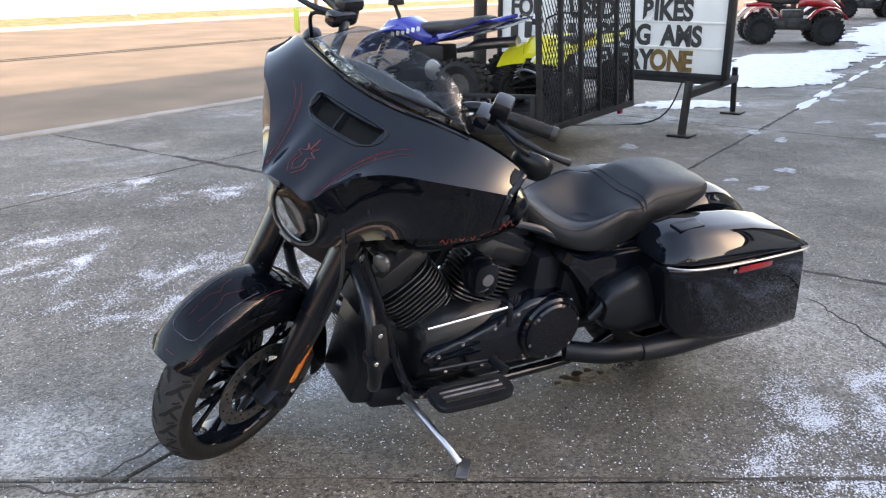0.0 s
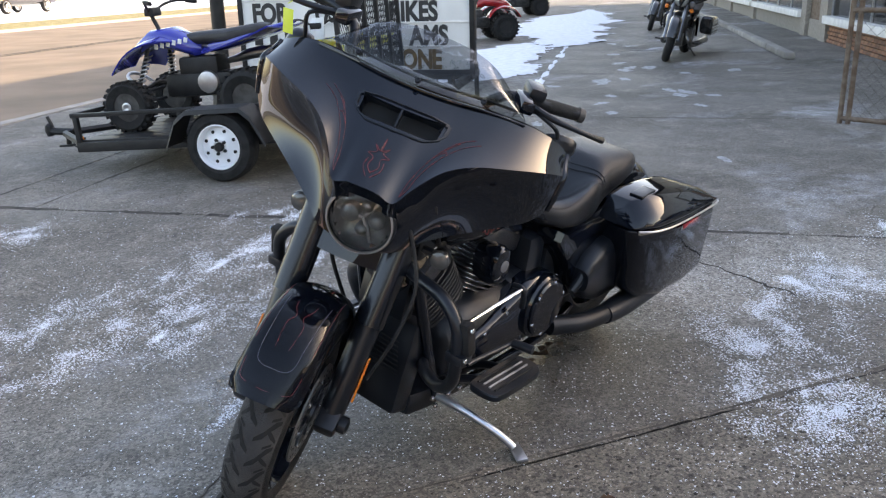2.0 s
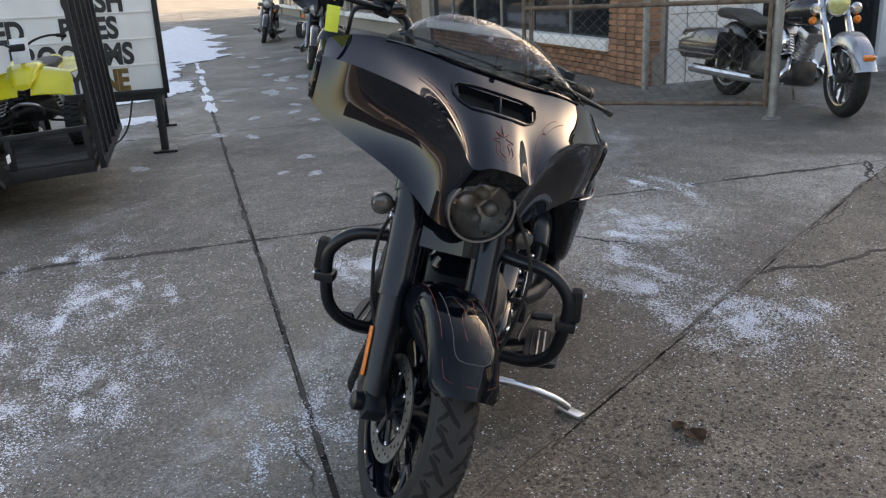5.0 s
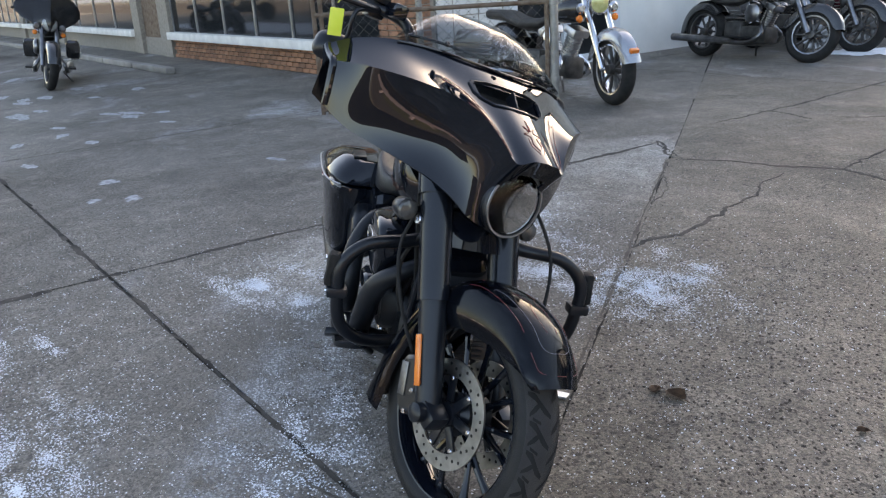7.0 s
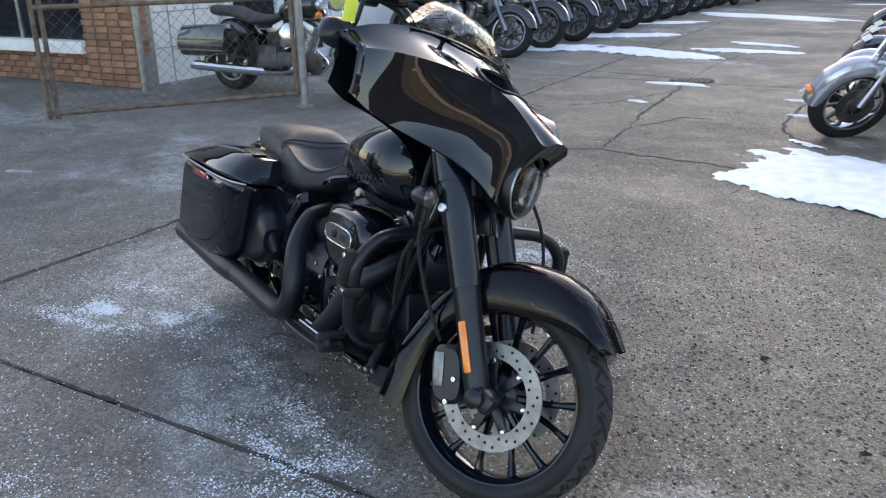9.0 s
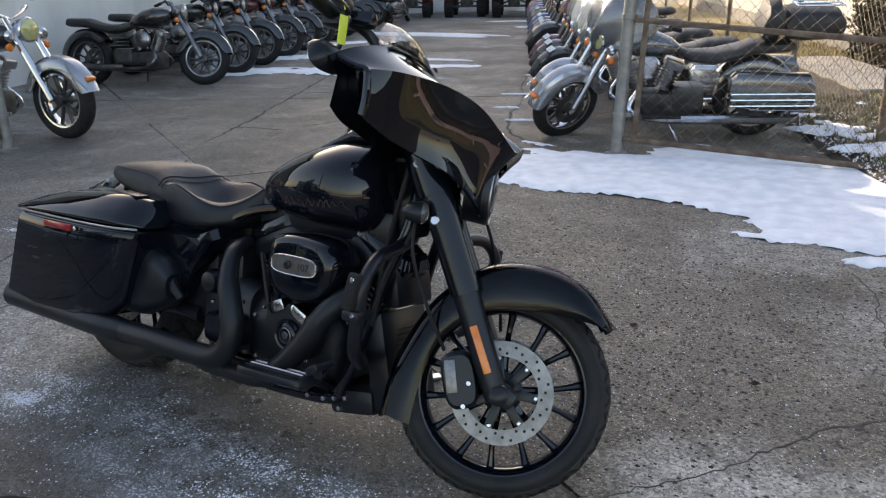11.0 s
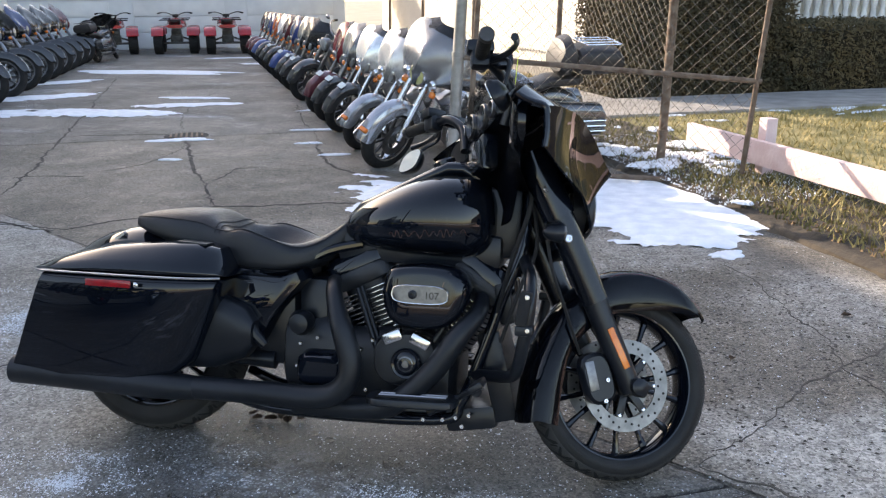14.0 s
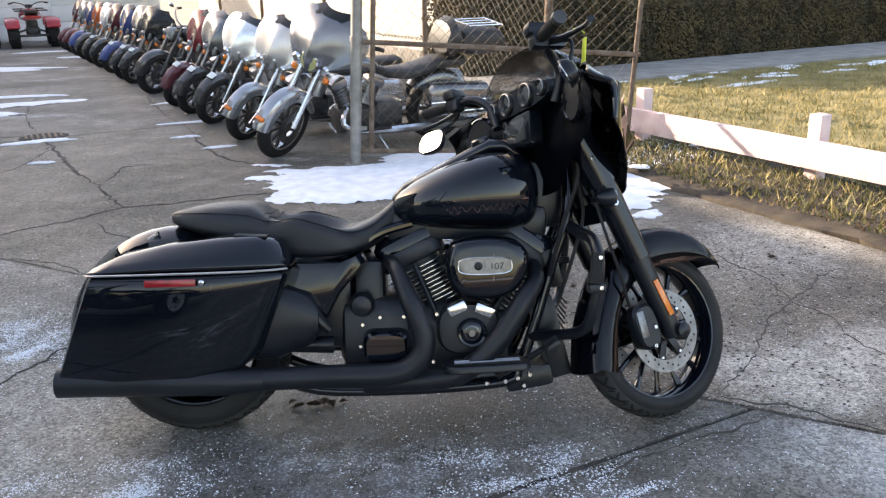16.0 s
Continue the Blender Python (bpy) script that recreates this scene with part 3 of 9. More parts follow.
# ---- far side of the street ----
bm = bmesh.new()
lot_box(bm, -200, 200, -20.25, -20.0, -0.2, 0.06, 0.02)
tagged(part("kerb_far", bm, M["kerb"]), "pale kerb on the far side of the street", "kerb", kind="structure")
bm = bmesh.new()
lot_box(bm, -200, 200, -24.5, -20.25, -0.2, 0.04)
tagged(part("verge", bm, M["lawn"], smooth=False), "dry yellow grass verge across the street", "verge", kind="structure")
bm = bmesh.new()
lot_box(bm, -200, 200, -60, -24.5, -0.2, 0.03)
tagged(part("far_lot", bm, M["snow"], smooth=False), "bright pale snowy lot across the street", "ground", kind="structure")


def blob(name, c, rx, ry, seed, turn=0.0, h=0.022, n=44, parent=None, mat_key="snow", z0=0.0):
    """A thin patch with a ragged outline and a low crown."""
    rnd = random.Random(seed)
    ph = [(rnd.uniform(0, 6.28), rnd.uniform(0.03, 0.22) / (0.5 + 0.28 * k)) for k in range(1, 13)]
    bm = bmesh.new()
    rings = []
    for f, z in ((1.0, 0.0005), (0.985, 0.35), (0.93, 0.7), (0.75, 1.0), (0.4, 0.9)):
        ring = []
        for i in range(n):
            a = 2 * math.pi * i / n
            r = 1 + sum(am * math.sin((k + 1) * a + p0) for k, (p0, am) in enumerate(ph))
            r = max(0.25, r) * f
            x, y = rx * r * math.cos(a), ry * r * math.sin(a)
            ct, st = math.cos(turn), math.sin(turn)
            ring.append(bm.verts.new((c[0] + x * ct - y * st, c[1] + x * st + y * ct, z0 + 0.0015 + h * z * rnd.uniform(0.75, 1.15))))
        rings.append(ring)
    skin(bm, rings, False)
    bm.faces.new(rings[-1])
    return tagged(part(name, bm, M[mat_key]), "patch of thin melting snow on concrete", "snow patch", "snow patches", "stuff")


A28 = radians(LOT_ANGLE)
SNOW = [(1.87, 2.60, 0.10, 0.07, 0.6), (-3.66, 5.28, 0.28, 0.10, 0.5), (-2.5, 6.35, 0.30, 0.05, 0.4), (-2.2, 5.45, 0.12, 0.05, 0.4), (-1.68, 4.92, 0.14, 0.04, 0.4), (-3.2, 8.0, 0.45, 0.07, 0.5), (-5.8, 8.8, 0.55, 0.11, 0.2), (-3.04, 4.27, 0.10, 0.04, 0.3),
        (-9.5, 12.8, 1.9, 0.42, 0.10), (-6.1, 6.9, 1.1, 0.26, 0.15), (-7.3, 6.4, 0.7, 0.30, 0.9), (-8.3, 8.2, 0.9, 0.25, 1.0), (-9.9, 10.2, 1.0, 0.25, 1.0), (-5.4, 8.0, 0.7, 0.16, 0.5),
        (-8.6, 15.2, 1.8, 0.45, 0.2), (-12.5, 14.5, 1.6, 0.45, 0.6), (-7.2, 16.6, 1.5, 0.35, 0.2), (-10.5, 17.5, 2.0, 0.5, 0.2)]
rnd = random.Random(77)
for x, y, a, b, t in SNOW[14:]:
    # the farther sheets are broken into streaks
    SNOW.remove((x, y, a, b, t))
    for k in range(9 if a > 2.1 else 4):
        da, db = rnd.uniform(-0.9, 0.9) * a, rnd.uniform(-0.9, 0.9) * b
        SNOW.append((x + da * math.cos(t) - db * math.sin(t), y + da * math.sin(t) + db * math.cos(t), a * rnd.uniform(0.16, 0.42), b * rnd.uniform(0.10, 0.30), t + rnd.gauss(0, 0.15)))
late = []
for i, (x, y, a, b, t) in enumerate(SNOW):
    if a > 0.6 and x > -9 and y > 0:
        late.append((x, y, a, b, t, i))
        continue
    blob("snow_patch", (x, y), a, b, 40 + i, t, 0.012 if a < 0.6 else 0.02, 60)


def snow_sheet(outline, seed, cell=0.022, s=1.0, where="by the gate"):
    """A thin sheet of melting snow with fingers and gaps along its edge."""
    rim = [Vector(p) for p in outline]
    x0, x1 = min(p.x for p in rim) - 0.2, max(p.x for p in rim) + 0.2
    y0, y1 = min(p.y for p in rim) - 0.2, max(p.y for p in rim) + 0.2

    def depth(x, y):
        p, best, inside = Vector((x, y)), 9.0, False
        for i in range(len(rim)):
            a, b = rim[i - 1], rim[i]
            f = max(0, min(1, (p - a).dot(b - a) / (b - a).length_squared))
            best = min(best, (p - a - (b - a) * f).length)
            if (a.y > y) != (b.y > y) and x < (b.x - a.x) * (y - a.y) / (b.y - a.y) + a.x:
                inside = not inside
        d = best if inside else -best
        return d + s * (0.20 * noise.noise(Vector((x * 1.3 / s, y * 4.6 / s, seed))) + 0.10 * noise.noise(Vector((x * 5 / s, y * 13 / s, seed + 4))) + 0.035 * noise.noise(Vector((x * 21 / s, y * 30 / s, seed + 9))))
    nx, ny = int((x1 - x0) / cell), int((y1 - y0) / cell)
    D2 = [[depth(x0 + i * cell, y0 + j * cell) for j in range(ny + 1)] for i in range(nx + 1)]
    bm = bmesh.new()
    V = {}

    def vert(i, j):
        if (i, j) not in V:
            f = D2[i][j]
            V[i, j] = bm.verts.new((x0 + i * cell, y0 + j * cell, 0.0012 + max(0, min(0.020, 0.16 * f + 0.004 * noise.noise(Vector((i * 0.31, j * 0.31, 2)))))))
        return V[i, j]
    for i in range(nx):
        for j in range(ny):
            q = [(i, j), (i + 1, j), (i + 1, j + 1), (i, j + 1)]
            k = [c for c in q if D2[c[0]][c[1]] > 0]
            if len(k) >= 3:
                bm.faces.new([vert(*c) for c in k])
    return tagged(part("snow_patch", bm, M["snow"]), "ragged sheet of thin melting snow on concrete " + where, "snow patch", "snow patches", "stuff")


snow_sheet([(-1.12, 4.15), (-0.80, 3.45), (-0.62, 3.18), (-0.10, 2.90), (0.37, 2.98), (0.75, 3.02), (1.10, 2.86), (1.30, 2.78), (1.80, 2.86), (2.02, 3.05), (2.18, 3.35), (1.72, 4.20), (0.95, 4.62), (0.15, 4.62), (-0.3, 4.05)], 3.7, 0.022, 1.45)
for x, y, a, b, t, i in late:
    ct, st = math.cos(t), math.sin(t)
    ring = [(1.15 * a * math.cos(k * 0.449), 1.5 * b * math.sin(k * 0.449)) for k in range(14)]
    snow_sheet([(x + u * ct - v * st, y + u * st + v * ct) for u, v in ring], 10.3 + i, 0.05, max(0.5, 2.6 * b), "between the rows")
snow_sheet([(-3.5, -5.15), (-3.9, -4.78), (-4.5, -4.66), (-4.9, -4.82), (-4.6, -5.25), (-3.9, -5.4)], 5.1, 0.04, 0.6, "by the letter sign")
snow_sheet([(-5.4, -6.4), (-6.1, -5.55), (-7.0, -5.7), (-8.6, -7.0), (-11.0, -8.6), (-11.6, -9.6), (-9.2, -9.4), (-7.0, -8.0)], 6.3, 0.06, 1.5, "by the letter sign")
snow_sheet([(-10.6, -8.1), (-12.5, -8.6), (-16.5, -10.8), (-24, -15.6), (-27, -18.6), (-20, -16.2), (-13.6, -11.8)], 7.9, 0.12, 3.0, "towards the street")
rnd = random.Random(19)
for i in range(34):
    f = rnd.random()
    c = lot(-2.6 - 12 * f ** 1.3, rnd.gauss(0.1, 0.75))
    blob("snow_patch", (c.x, c.y), rnd.uniform(0.05, 0.13) * (1 + 1.5 * f), rnd.uniform(0.03, 0.06) * (1 + 1.5 * f), 300 + i, A28 + rnd.gauss(0, 0.3), 0.002, 36, mat_key="thin_snow")
for k in range(16):
    c = lot(-7.2 - 0.95 * (k + rnd.uniform(-0.3, 0.3)), -0.9)
    blob("snow_patch", (c.x, c.y), rnd.uniform(0.3, 0.6), rnd.uniform(0.03, 0.07), 400 + k, A28, 0.006, 30)

# ---- soil strip, lawn and path beside the lot ----
bm = bmesh.new()
rnd = random.Random(5)
nx, ny = 30, 70
grid = []
for i in range(nx):
    row = []
    for j in range(ny):
        p = 3.50 + (4.65 - 3.50) * i / (nx - 1)
        q = -7 + 16.35 * j / (ny - 1)
        row.append(bm.verts.new(lot(p + (rnd.uniform(-0.07, 0.07) if i == 0 else 0), q, -0.02 if i == 0 else 0.012 + 0.05 * min(1, i / 8) + rnd.uniform(-0.012, 0.012))))
    grid.append(row)
for i in range(nx - 1):
    for j in range(ny - 1):
        bm.faces.new((grid[i][j], grid[i + 1][j], grid[i + 1][j + 1], grid[i][j + 1]))
soil = tagged(part("soil", bm, M["soil"]), "strip of dark soil and dead leaves along the lot", "soil", kind="structure")
bm = bmesh.new()
lot_box(bm, 4.42, 60, -6.0, 6.2, -0.2, 0.055)
tagged(part("lawn", bm, M["lawn"], smooth=False), "yellow winter lawn behind the low rail", "lawn", kind="structure")
bm = bmesh.new()
lot_box(bm, 4.62, 60, 6.2, 7.75, -0.2, 0.09, 0.01)
lot_box(bm, 4.62, 5.45, 7.75, 9.36, -0.2, 0.09, 0.01)
tagged(part("path", bm, M["kerb"], smooth=False), "pale concrete path before the hedge", "path", kind="structure")


def tufts(name, count, box_pq, zs, seed, material, h0, h1, label, cat):
    """Many thin blades or leaves, one mesh."""
    rnd = random.Random(seed)
    verts, faces = [], []
    for _ in range(count):
        p, q = rnd.uniform(box_pq[0], box_pq[1]), rnd.uniform(box_pq[2], box_pq[3])
        c = lot(p, q, zs)
        a, h, w = rnd.uniform(0, 6.28), rnd.uniform(h0, h1), rnd.uniform(0.004, 0.010)
        d = Vector((math.cos(a), math.sin(a), 0))
        tip = c + Vector((rnd.uniform(-1, 1), rnd.uniform(-1, 1), 0)) * h * 0.8 + Vector((0, 0, h))
        k = len(verts)
        verts += [c - d * w, c + d * w, tip]
        faces.append((k, k + 1, k + 2))
    me = bpy.data.meshes.new(name)
    me.from_pydata(verts, [], faces)
    me.materials.append(material)
    return tagged(new(name, me), label, cat, kind="stuff")


M["dry_grass"] = mat("dry grass blades", (0.25, 0.20, 0.07), 0.9, 0, (0.42, 0.34, 0.16), 3, 4)
M["green_grass"] = mat("greenish grass blades", (0.07, 0.075, 0.02), 0.9, 0, (0.20, 0.17, 0.06), 2.0, 4)
M["leaf_litter"] = mat("dead leaves", (0.10, 0.06, 0.03), 0.9, 0, (0.22, 0.14, 0.07), 9, 4)
tufts("lawn_grass", 30000, (4.65, 11, -3.5, 6.15), 0.05, 3, M["dry_grass"], 0.02, 0.07, "short dry yellow and green lawn grass", "grass")
tufts("leaf_litter", 5000, (3.6, 4.6, -3.0, 5.0), 0.055, 4, M["leaf_litter"], 0.008, 0.03, "dead leaves and weeds on the soil strip", "leaf litter")
tufts("strip_grass", 6000, (3.6, 5.8, 9.4, 14), 0.045, 9, M["dry_grass"], 0.03, 0.09, "dry grass along the house", "grass")
tufts("soil_grass", 7000, (3.62, 4.6, -2.5, 6.0), 0.055, 13, M["green_grass"], 0.015, 0.06, "thin green and brown grass on the soil", "grass")
tufts("weeds", 1800, (3.75, 4.45, -2.0, 3.2), 0.05, 6, M["dry_grass"], 0.03, 0.10, "yellowed weeds along the rail", "weeds")
tufts("snow_crumbs", 2600, (3.5, 4.5, 2.0, 5.0), 0.06, 8, M["snow"], 0.006, 0.02, "crumbs of snow among dead leaves", "snow")

rnd = random.Random(12)
for i in range(46):
    p, q = rnd.uniform(3.6, 4.9), rnd.choice((rnd.gauss(4.4, 0.9), rnd.uniform(3.0, 6.0), rnd.gauss(3.3, 0.5)))
    v = lot(p, q)
    r = 0.05 + 0.22 * rnd.random() ** 2
    blob("snow_patch", (v.x, v.y), r, r * rnd.uniform(0.35, 0.8), 300 + i, rnd.uniform(0, 3.1), 0.018, 30, z0=0.06)
for i in range(26):
    v = lot(rnd.uniform(4.8, 13), rnd.gauss(5.7, 0.5))
    r = 0.08 + 0.4 * rnd.random() ** 2
    blob("snow_patch", (v.x, v.y), r, r * rnd.uniform(0.2, 0.5), 400 + i, A28 + rnd.gauss(0, 0.3), 0.012, 30, z0=0.055)

# low pink rail on short posts
rail = thing("low_rail", "low faded pink wooden rail on short posts beside the lawn", "rail")
bm = bmesh.new()
lot_box(bm, 4.27, 4.33, -6.0, 3.86, 0.145, 0.335, 0.008)
part("board", bm, M["pink"], rail)
for q in (2.86, 1.10, -0.68, -2.46, -4.24):
    bm = bmesh.new()
    lot_box(bm, 4.335, 4.435, q - 0.05, q + 0.05, -0.05, 0.50, 0.008)
    part("post", bm, M["pink"], rail)


def leafy(name, p0, p1, q0, q1, z0, z1, count, seed, label):
    """A clipped hedge: a solid core coloured dark for inner shade, and a coat of small leaves."""
    h = thing(name, label, "hedge")
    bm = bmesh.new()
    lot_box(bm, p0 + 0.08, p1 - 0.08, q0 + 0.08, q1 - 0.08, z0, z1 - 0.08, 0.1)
    part("inside", bm, M["hedge_shade"], h)
    rnd = random.Random(seed)
    verts, faces = [], []
    a1, a2, a3 = (p1 - p0) * (z1 - z0), (q1 - q0) * (z1 - z0), (p1 - p0) * (q1 - q0)
    for _ in range(count):
        k = rnd.uniform(0, a1 + 2 * a2 + a3)
        p, q, z = rnd.uniform(p0, p1), rnd.uniform(q0, q1), rnd.uniform(z0, z1)
        if k < a1:
            q = q0
        elif k < a1 + a2:
            p = p0
        elif k < a1 + 2 * a2:
            p = p1
        else:
            z = z1
        wob = 0.07 * noise.noise(Vector((p * 1.7, q * 1.7, z * 1.7)))
        c = lot(p + rnd.gauss(0, 0.03) + wob, q + rnd.gauss(0, 0.03) + wob, z + rnd.gauss(0, 0.03) + wob)
        u = Vector((rnd.gauss(0, 1), rnd.gauss(0, 1), rnd.gauss(0, 1))).normalized()
        v = u.orthogonal().normalized()
        s = rnd.uniform(0.018, 0.042)
        i = len(verts)
        verts += [c - u * s, c + v * s * 0.5, c + u * s, c - v * s * 0.5]
        faces.append((i, i + 1, i + 2, i + 3))
    me = bpy.data.meshes.new("leaves")
    me.from_pydata(verts, [], faces)
    me.materials.append(M["hedge"])
    ob = new("leaves", me)
    ob.parent = h
    ob["kind"] = "stuff"
    return h


leafy("hedge", 5.50, 8.30, 7.95, 9.25, 0, 2.1, 26000, 1, "clipped hedge with brown sunlit end beside the house")
leafy("hedge", 8.35, 17.5, 7.95, 9.0, 0, 1.02, 30000, 2, "long dark clipped hedge behind the path")

# ---- house behind the rows, back garage, shop and side building ----
house = thing("house", "pale sunlit house behind the hedge and motorcycles", "house", kind="structure")
bm = bmesh.new()
lot_box(bm, 5.85, 14, 9.35, 27, -0.1, 3.6)
part("wall", bm, M["cream_wall"], house, smooth=False)
bm = bmesh.new()
lot_box(bm, 5.55, 14.3, 9.05, 27.3, 3.6, 3.75, 0.02)
part("roof", bm, M["roof"], house)
bm = bmesh.new()
lot_box(bm, 5.80, 5.85, 9.30, 27, -0.1, 0.30, 0.006)
part("plinth", bm, M["kerb"], house)
bm = bmesh.new()
lot_box(bm, 3.55, 5.84, 9.36, 27, -0.2, 0.045)
tagged(part("grass_strip", bm, M["lawn"], smooth=False), "strip of dry grass along the house", "lawn", kind="structure")
balustrade = thing("balustrade", "white balustrade behind the dark hedge", "balustrade")
bm = bmesh.new()
lot_box(bm, 8.6, 16, 9.06, 9.28, 0.3, 1.08, 0.01)
lot_box(bm, 8.6, 16, 9.06, 9.28, 1.88, 2.02, 0.02)
part("rail", bm, M["sill"], balustrade)
for k in range(40):
    bm = bmesh.new()
    lathe(bm, [(0.05, 0), (0.05, 0.08), (0.035, 0.14), (0.075, 0.38), (0.05, 0.62), (0.032, 0.78), (0.05, 0.9), (0.05, 1.0)], Matrix.Translation(lot(8.7 + k * 0.18, 9.17, 1.08)) @ Matrix.Diagonal((1, 1, 0.8, 1)), 10)
    part("baluster", bm, M["sill"], balustrade)

# unseen wall, added so the gloss paint reflects dark instead of sunlit lawn
bm = bmesh.new()
lot_box(bm, 24.0, 24.4, -46.0, 5.5, -0.2, 5.0)
tagged(part("reflection_wall", bm, M["reflected_dark"], smooth=False), "plain dark wall added out of view to darken reflections in the paint", "wall", kind="structure")

garage = thing("garage", "white metal garage with sectional doors closing the lot", "garage", kind="structure")
bm = bmesh.new()
lot_box(bm, -7.0, 4.3, 25.3, 25.6, -0.1, 3.0)
part("wall", bm, M["garage"], garage, smooth=False)
bm = bmesh.new()
lot_box(bm, -7.2, 4.5, 25.1, 28.8, 3.0, 3.12, 0.01)
part("roof", bm, M["roof"], garage)
for p0 in (-5.6, -2.2, 1.2):
    for k in range(5):
        bm = bmesh.new()
        lot_box(bm, p0, p0 + 2.7, 25.25, 25.3, 0.03 + 0.48 * k, 0.03 + 0.48 * k + 0.46, 0.015)
        part("door_panel", bm, M["garage"], garage)

side = thing("side_building", "plain white two-storey building behind the row", "building", kind="structure")
bm = bmesh.new()
lot_box(bm, -20, -5.70, 4.35, 32.0, -0.1, 6.25)
part("wall", bm, M["white_wall"], side, smooth=False)
bm = bmesh.new()
lot_box(bm, -20.2, -5.55, 4.32, 32.2, 6.25, 6.45, 0.02)
part("roof", bm, M["roof"], side)
bm = bmesh.new()
lot_box(bm, -5.70, -5.66, 5.55, 7.35, 0.12, 2.2, 0.01)
part("door_glass", bm, M["glass_dark"], side, "dark glass of a wide doorway")
bm = bmesh.new()
for q in (5.5, 6.45, 7.42):
    lot_box(bm, -5.70, -5.60, q - 0.07, q + 0.07, 0, 2.3, 0.005)
lot_box(bm, -5.70, -5.60, 5.43, 7.49, 2.2, 2.34, 0.005)
lot_box(bm, -5.70, -5.60, 5.43, 7.49, 0.0, 0.12, 0.005)
part("door_frame", bm, M["garage"], side)
bm = bmesh.new()
for k in range(4):
    lot_box(bm, -5.70, -5.692, 4.37, 5.40, 0.40 * k + 0.395, 0.40 * k + 0.405)
for k in range(3):
    lot_box(bm, -5.70, -5.692, 4.60 + 0.4 * k - 0.004, 4.60 + 0.4 * k + 0.004, 0.0, 2.3)
part("block_joint", bm, M["mortar"], side, smooth=False)

shop = thing("shop_building", "brown brick shop front with large dark windows and white sill", "building", kind="structure")
QF = 3.92
bm = bmesh.new()
lot_box(bm, -44, -5.55, QF + 0.14, QF + 0.30, -0.1, 0.36)
lot_box(bm, -44, -5.55, QF + 0.14, QF + 0.30, 2.7, 5.8)
part("wall", bm, M["mortar"], shop, smooth=False)
bm = bmesh.new()
lot_box(bm, -44, -5.5, QF - 0.6, 9.0, 5.8, 6.0, 0.02)
part("roof", bm, M["roof"], shop)
bm = bmesh.new()
lot_box(bm, -44, -6.9, 8.0, 8.2, -0.1, 5.8)
part("back_wall", bm, M["mortar"], shop, smooth=False)
bm = bmesh.new()
lot_box(bm, -44, -5.75, QF + 0.3, 8.0, 0.02, 0.06)
part("floor", bm, M["kerb"], shop, smooth=False)
PIERS = [-5.98, -14.75, -16.6, -24.0, -29.5, -35.0, -42]
PIER_HALF = [0.42, 0.30, 0.24, 0.24, 0.24, 0.24, 0.24]
for i, p in enumerate(PIERS):
    bm = bmesh.new()
    lot_box(bm, p - PIER_HALF[i], p + PIER_HALF[i], QF + 0.06, QF + 0.30, -0.1, 5.8)
    part("pier", bm, M["mortar"], shop, smooth=False)
for i in range(len(PIERS) - 1):
    a, b = PIERS[i + 1] + PIER_HALF[i + 1], PIERS[i] - PIER_HALF[i]
    if b - a < 1.5:
        bm = bmesh.new()
        lot_box(bm, a, b, QF + 0.16, QF + 0.22, 0.0, 2.1, 0.01)
        part("door", bm, M["rust"], shop)
        continue
    bm = bmesh.new()
    lot_box(bm, a, b, QF - 0.02, QF + 0.26, 0.36, 0.50, 0.012)
    part("sill", bm, M["sill"], shop)
    n = 6 if i == 0 else 4
    win = new("window")
    win.parent = shop
    bm = bmesh.new()
    for k in range(n + 1):
        x = a + (b - a) * k / n
        lot_box(bm, x - 0.03, x + 0.03, QF + 0.14, QF + 0.2, 0.50, 2.7, 0.004)
    lot_box(bm, a, b, QF + 0.14, QF + 0.2, 2.62, 2.7, 0.004)
    part("frame", bm, M["alu"], win)
    for k in range(n):
        bm = bmesh.new()
        lot_box(bm, a + (b - a) * k / n + 0.03, a + (b - a) * (k + 1) / n - 0.03, QF + 0.165, QF + 0.175, 0.50, 2.62)
        part("pane", bm, M["glass_dark"], win, smooth=False)
bm = bmesh.new()
for k in range(14):
    lot_box(bm, -12.9 - 1.93 * k, -12.9 - 1.93 * k + 1.86, 2.68, 2.84, 0.0, 0.11, 0.03)
tagged(part("kerb_shop", bm, M["kerb"]), "row of low concrete parking stops before the shop", "parking stops", kind="structure")

# bricks of the shop front: low wall and the corner pier
me_brick = None


def brick_mesh(l):
    b = bmesh.new()
    box(b, (0, 0, 0), (l, 0.05, 0.062), 0.004, None, 1)
    return link_mesh("brick", b, M["brick"])


BR, BR_HALF = brick_mesh(0.205), brick_mesh(0.11)
ROT = Matrix.Rotation(radians(LOT_ANGLE), 4, "Z")
count = 0


def lay(p, q, z, half=False, turn=False):
    ob = new("brick", BR_HALF if half else BR)
    ob.parent = shop
    ob.matrix_basis = Matrix.Translation(lot(p, q, z)) @ ROT @ (Matrix.Rotation(radians(90), 4, "Z") if turn else Matrix.Identity(4))


for r in range(5):
    p = -6.52 - (0.107 if r % 2 else 0)
    while p > -14.4:
        lay(p, QF + 0.125, 0.040 + 0.0745 * r)
        p -= 0.217
for r in range(28):
    for k in range(4):
        lay(-6.30 + 0.217 * k + (0.0 if r % 2 else 0.02), QF + 0.045, 0.045 + 0.0745 * r)
    lay(-5.58, QF + 0.14, 0.045 + 0.0745 * r, False, True)


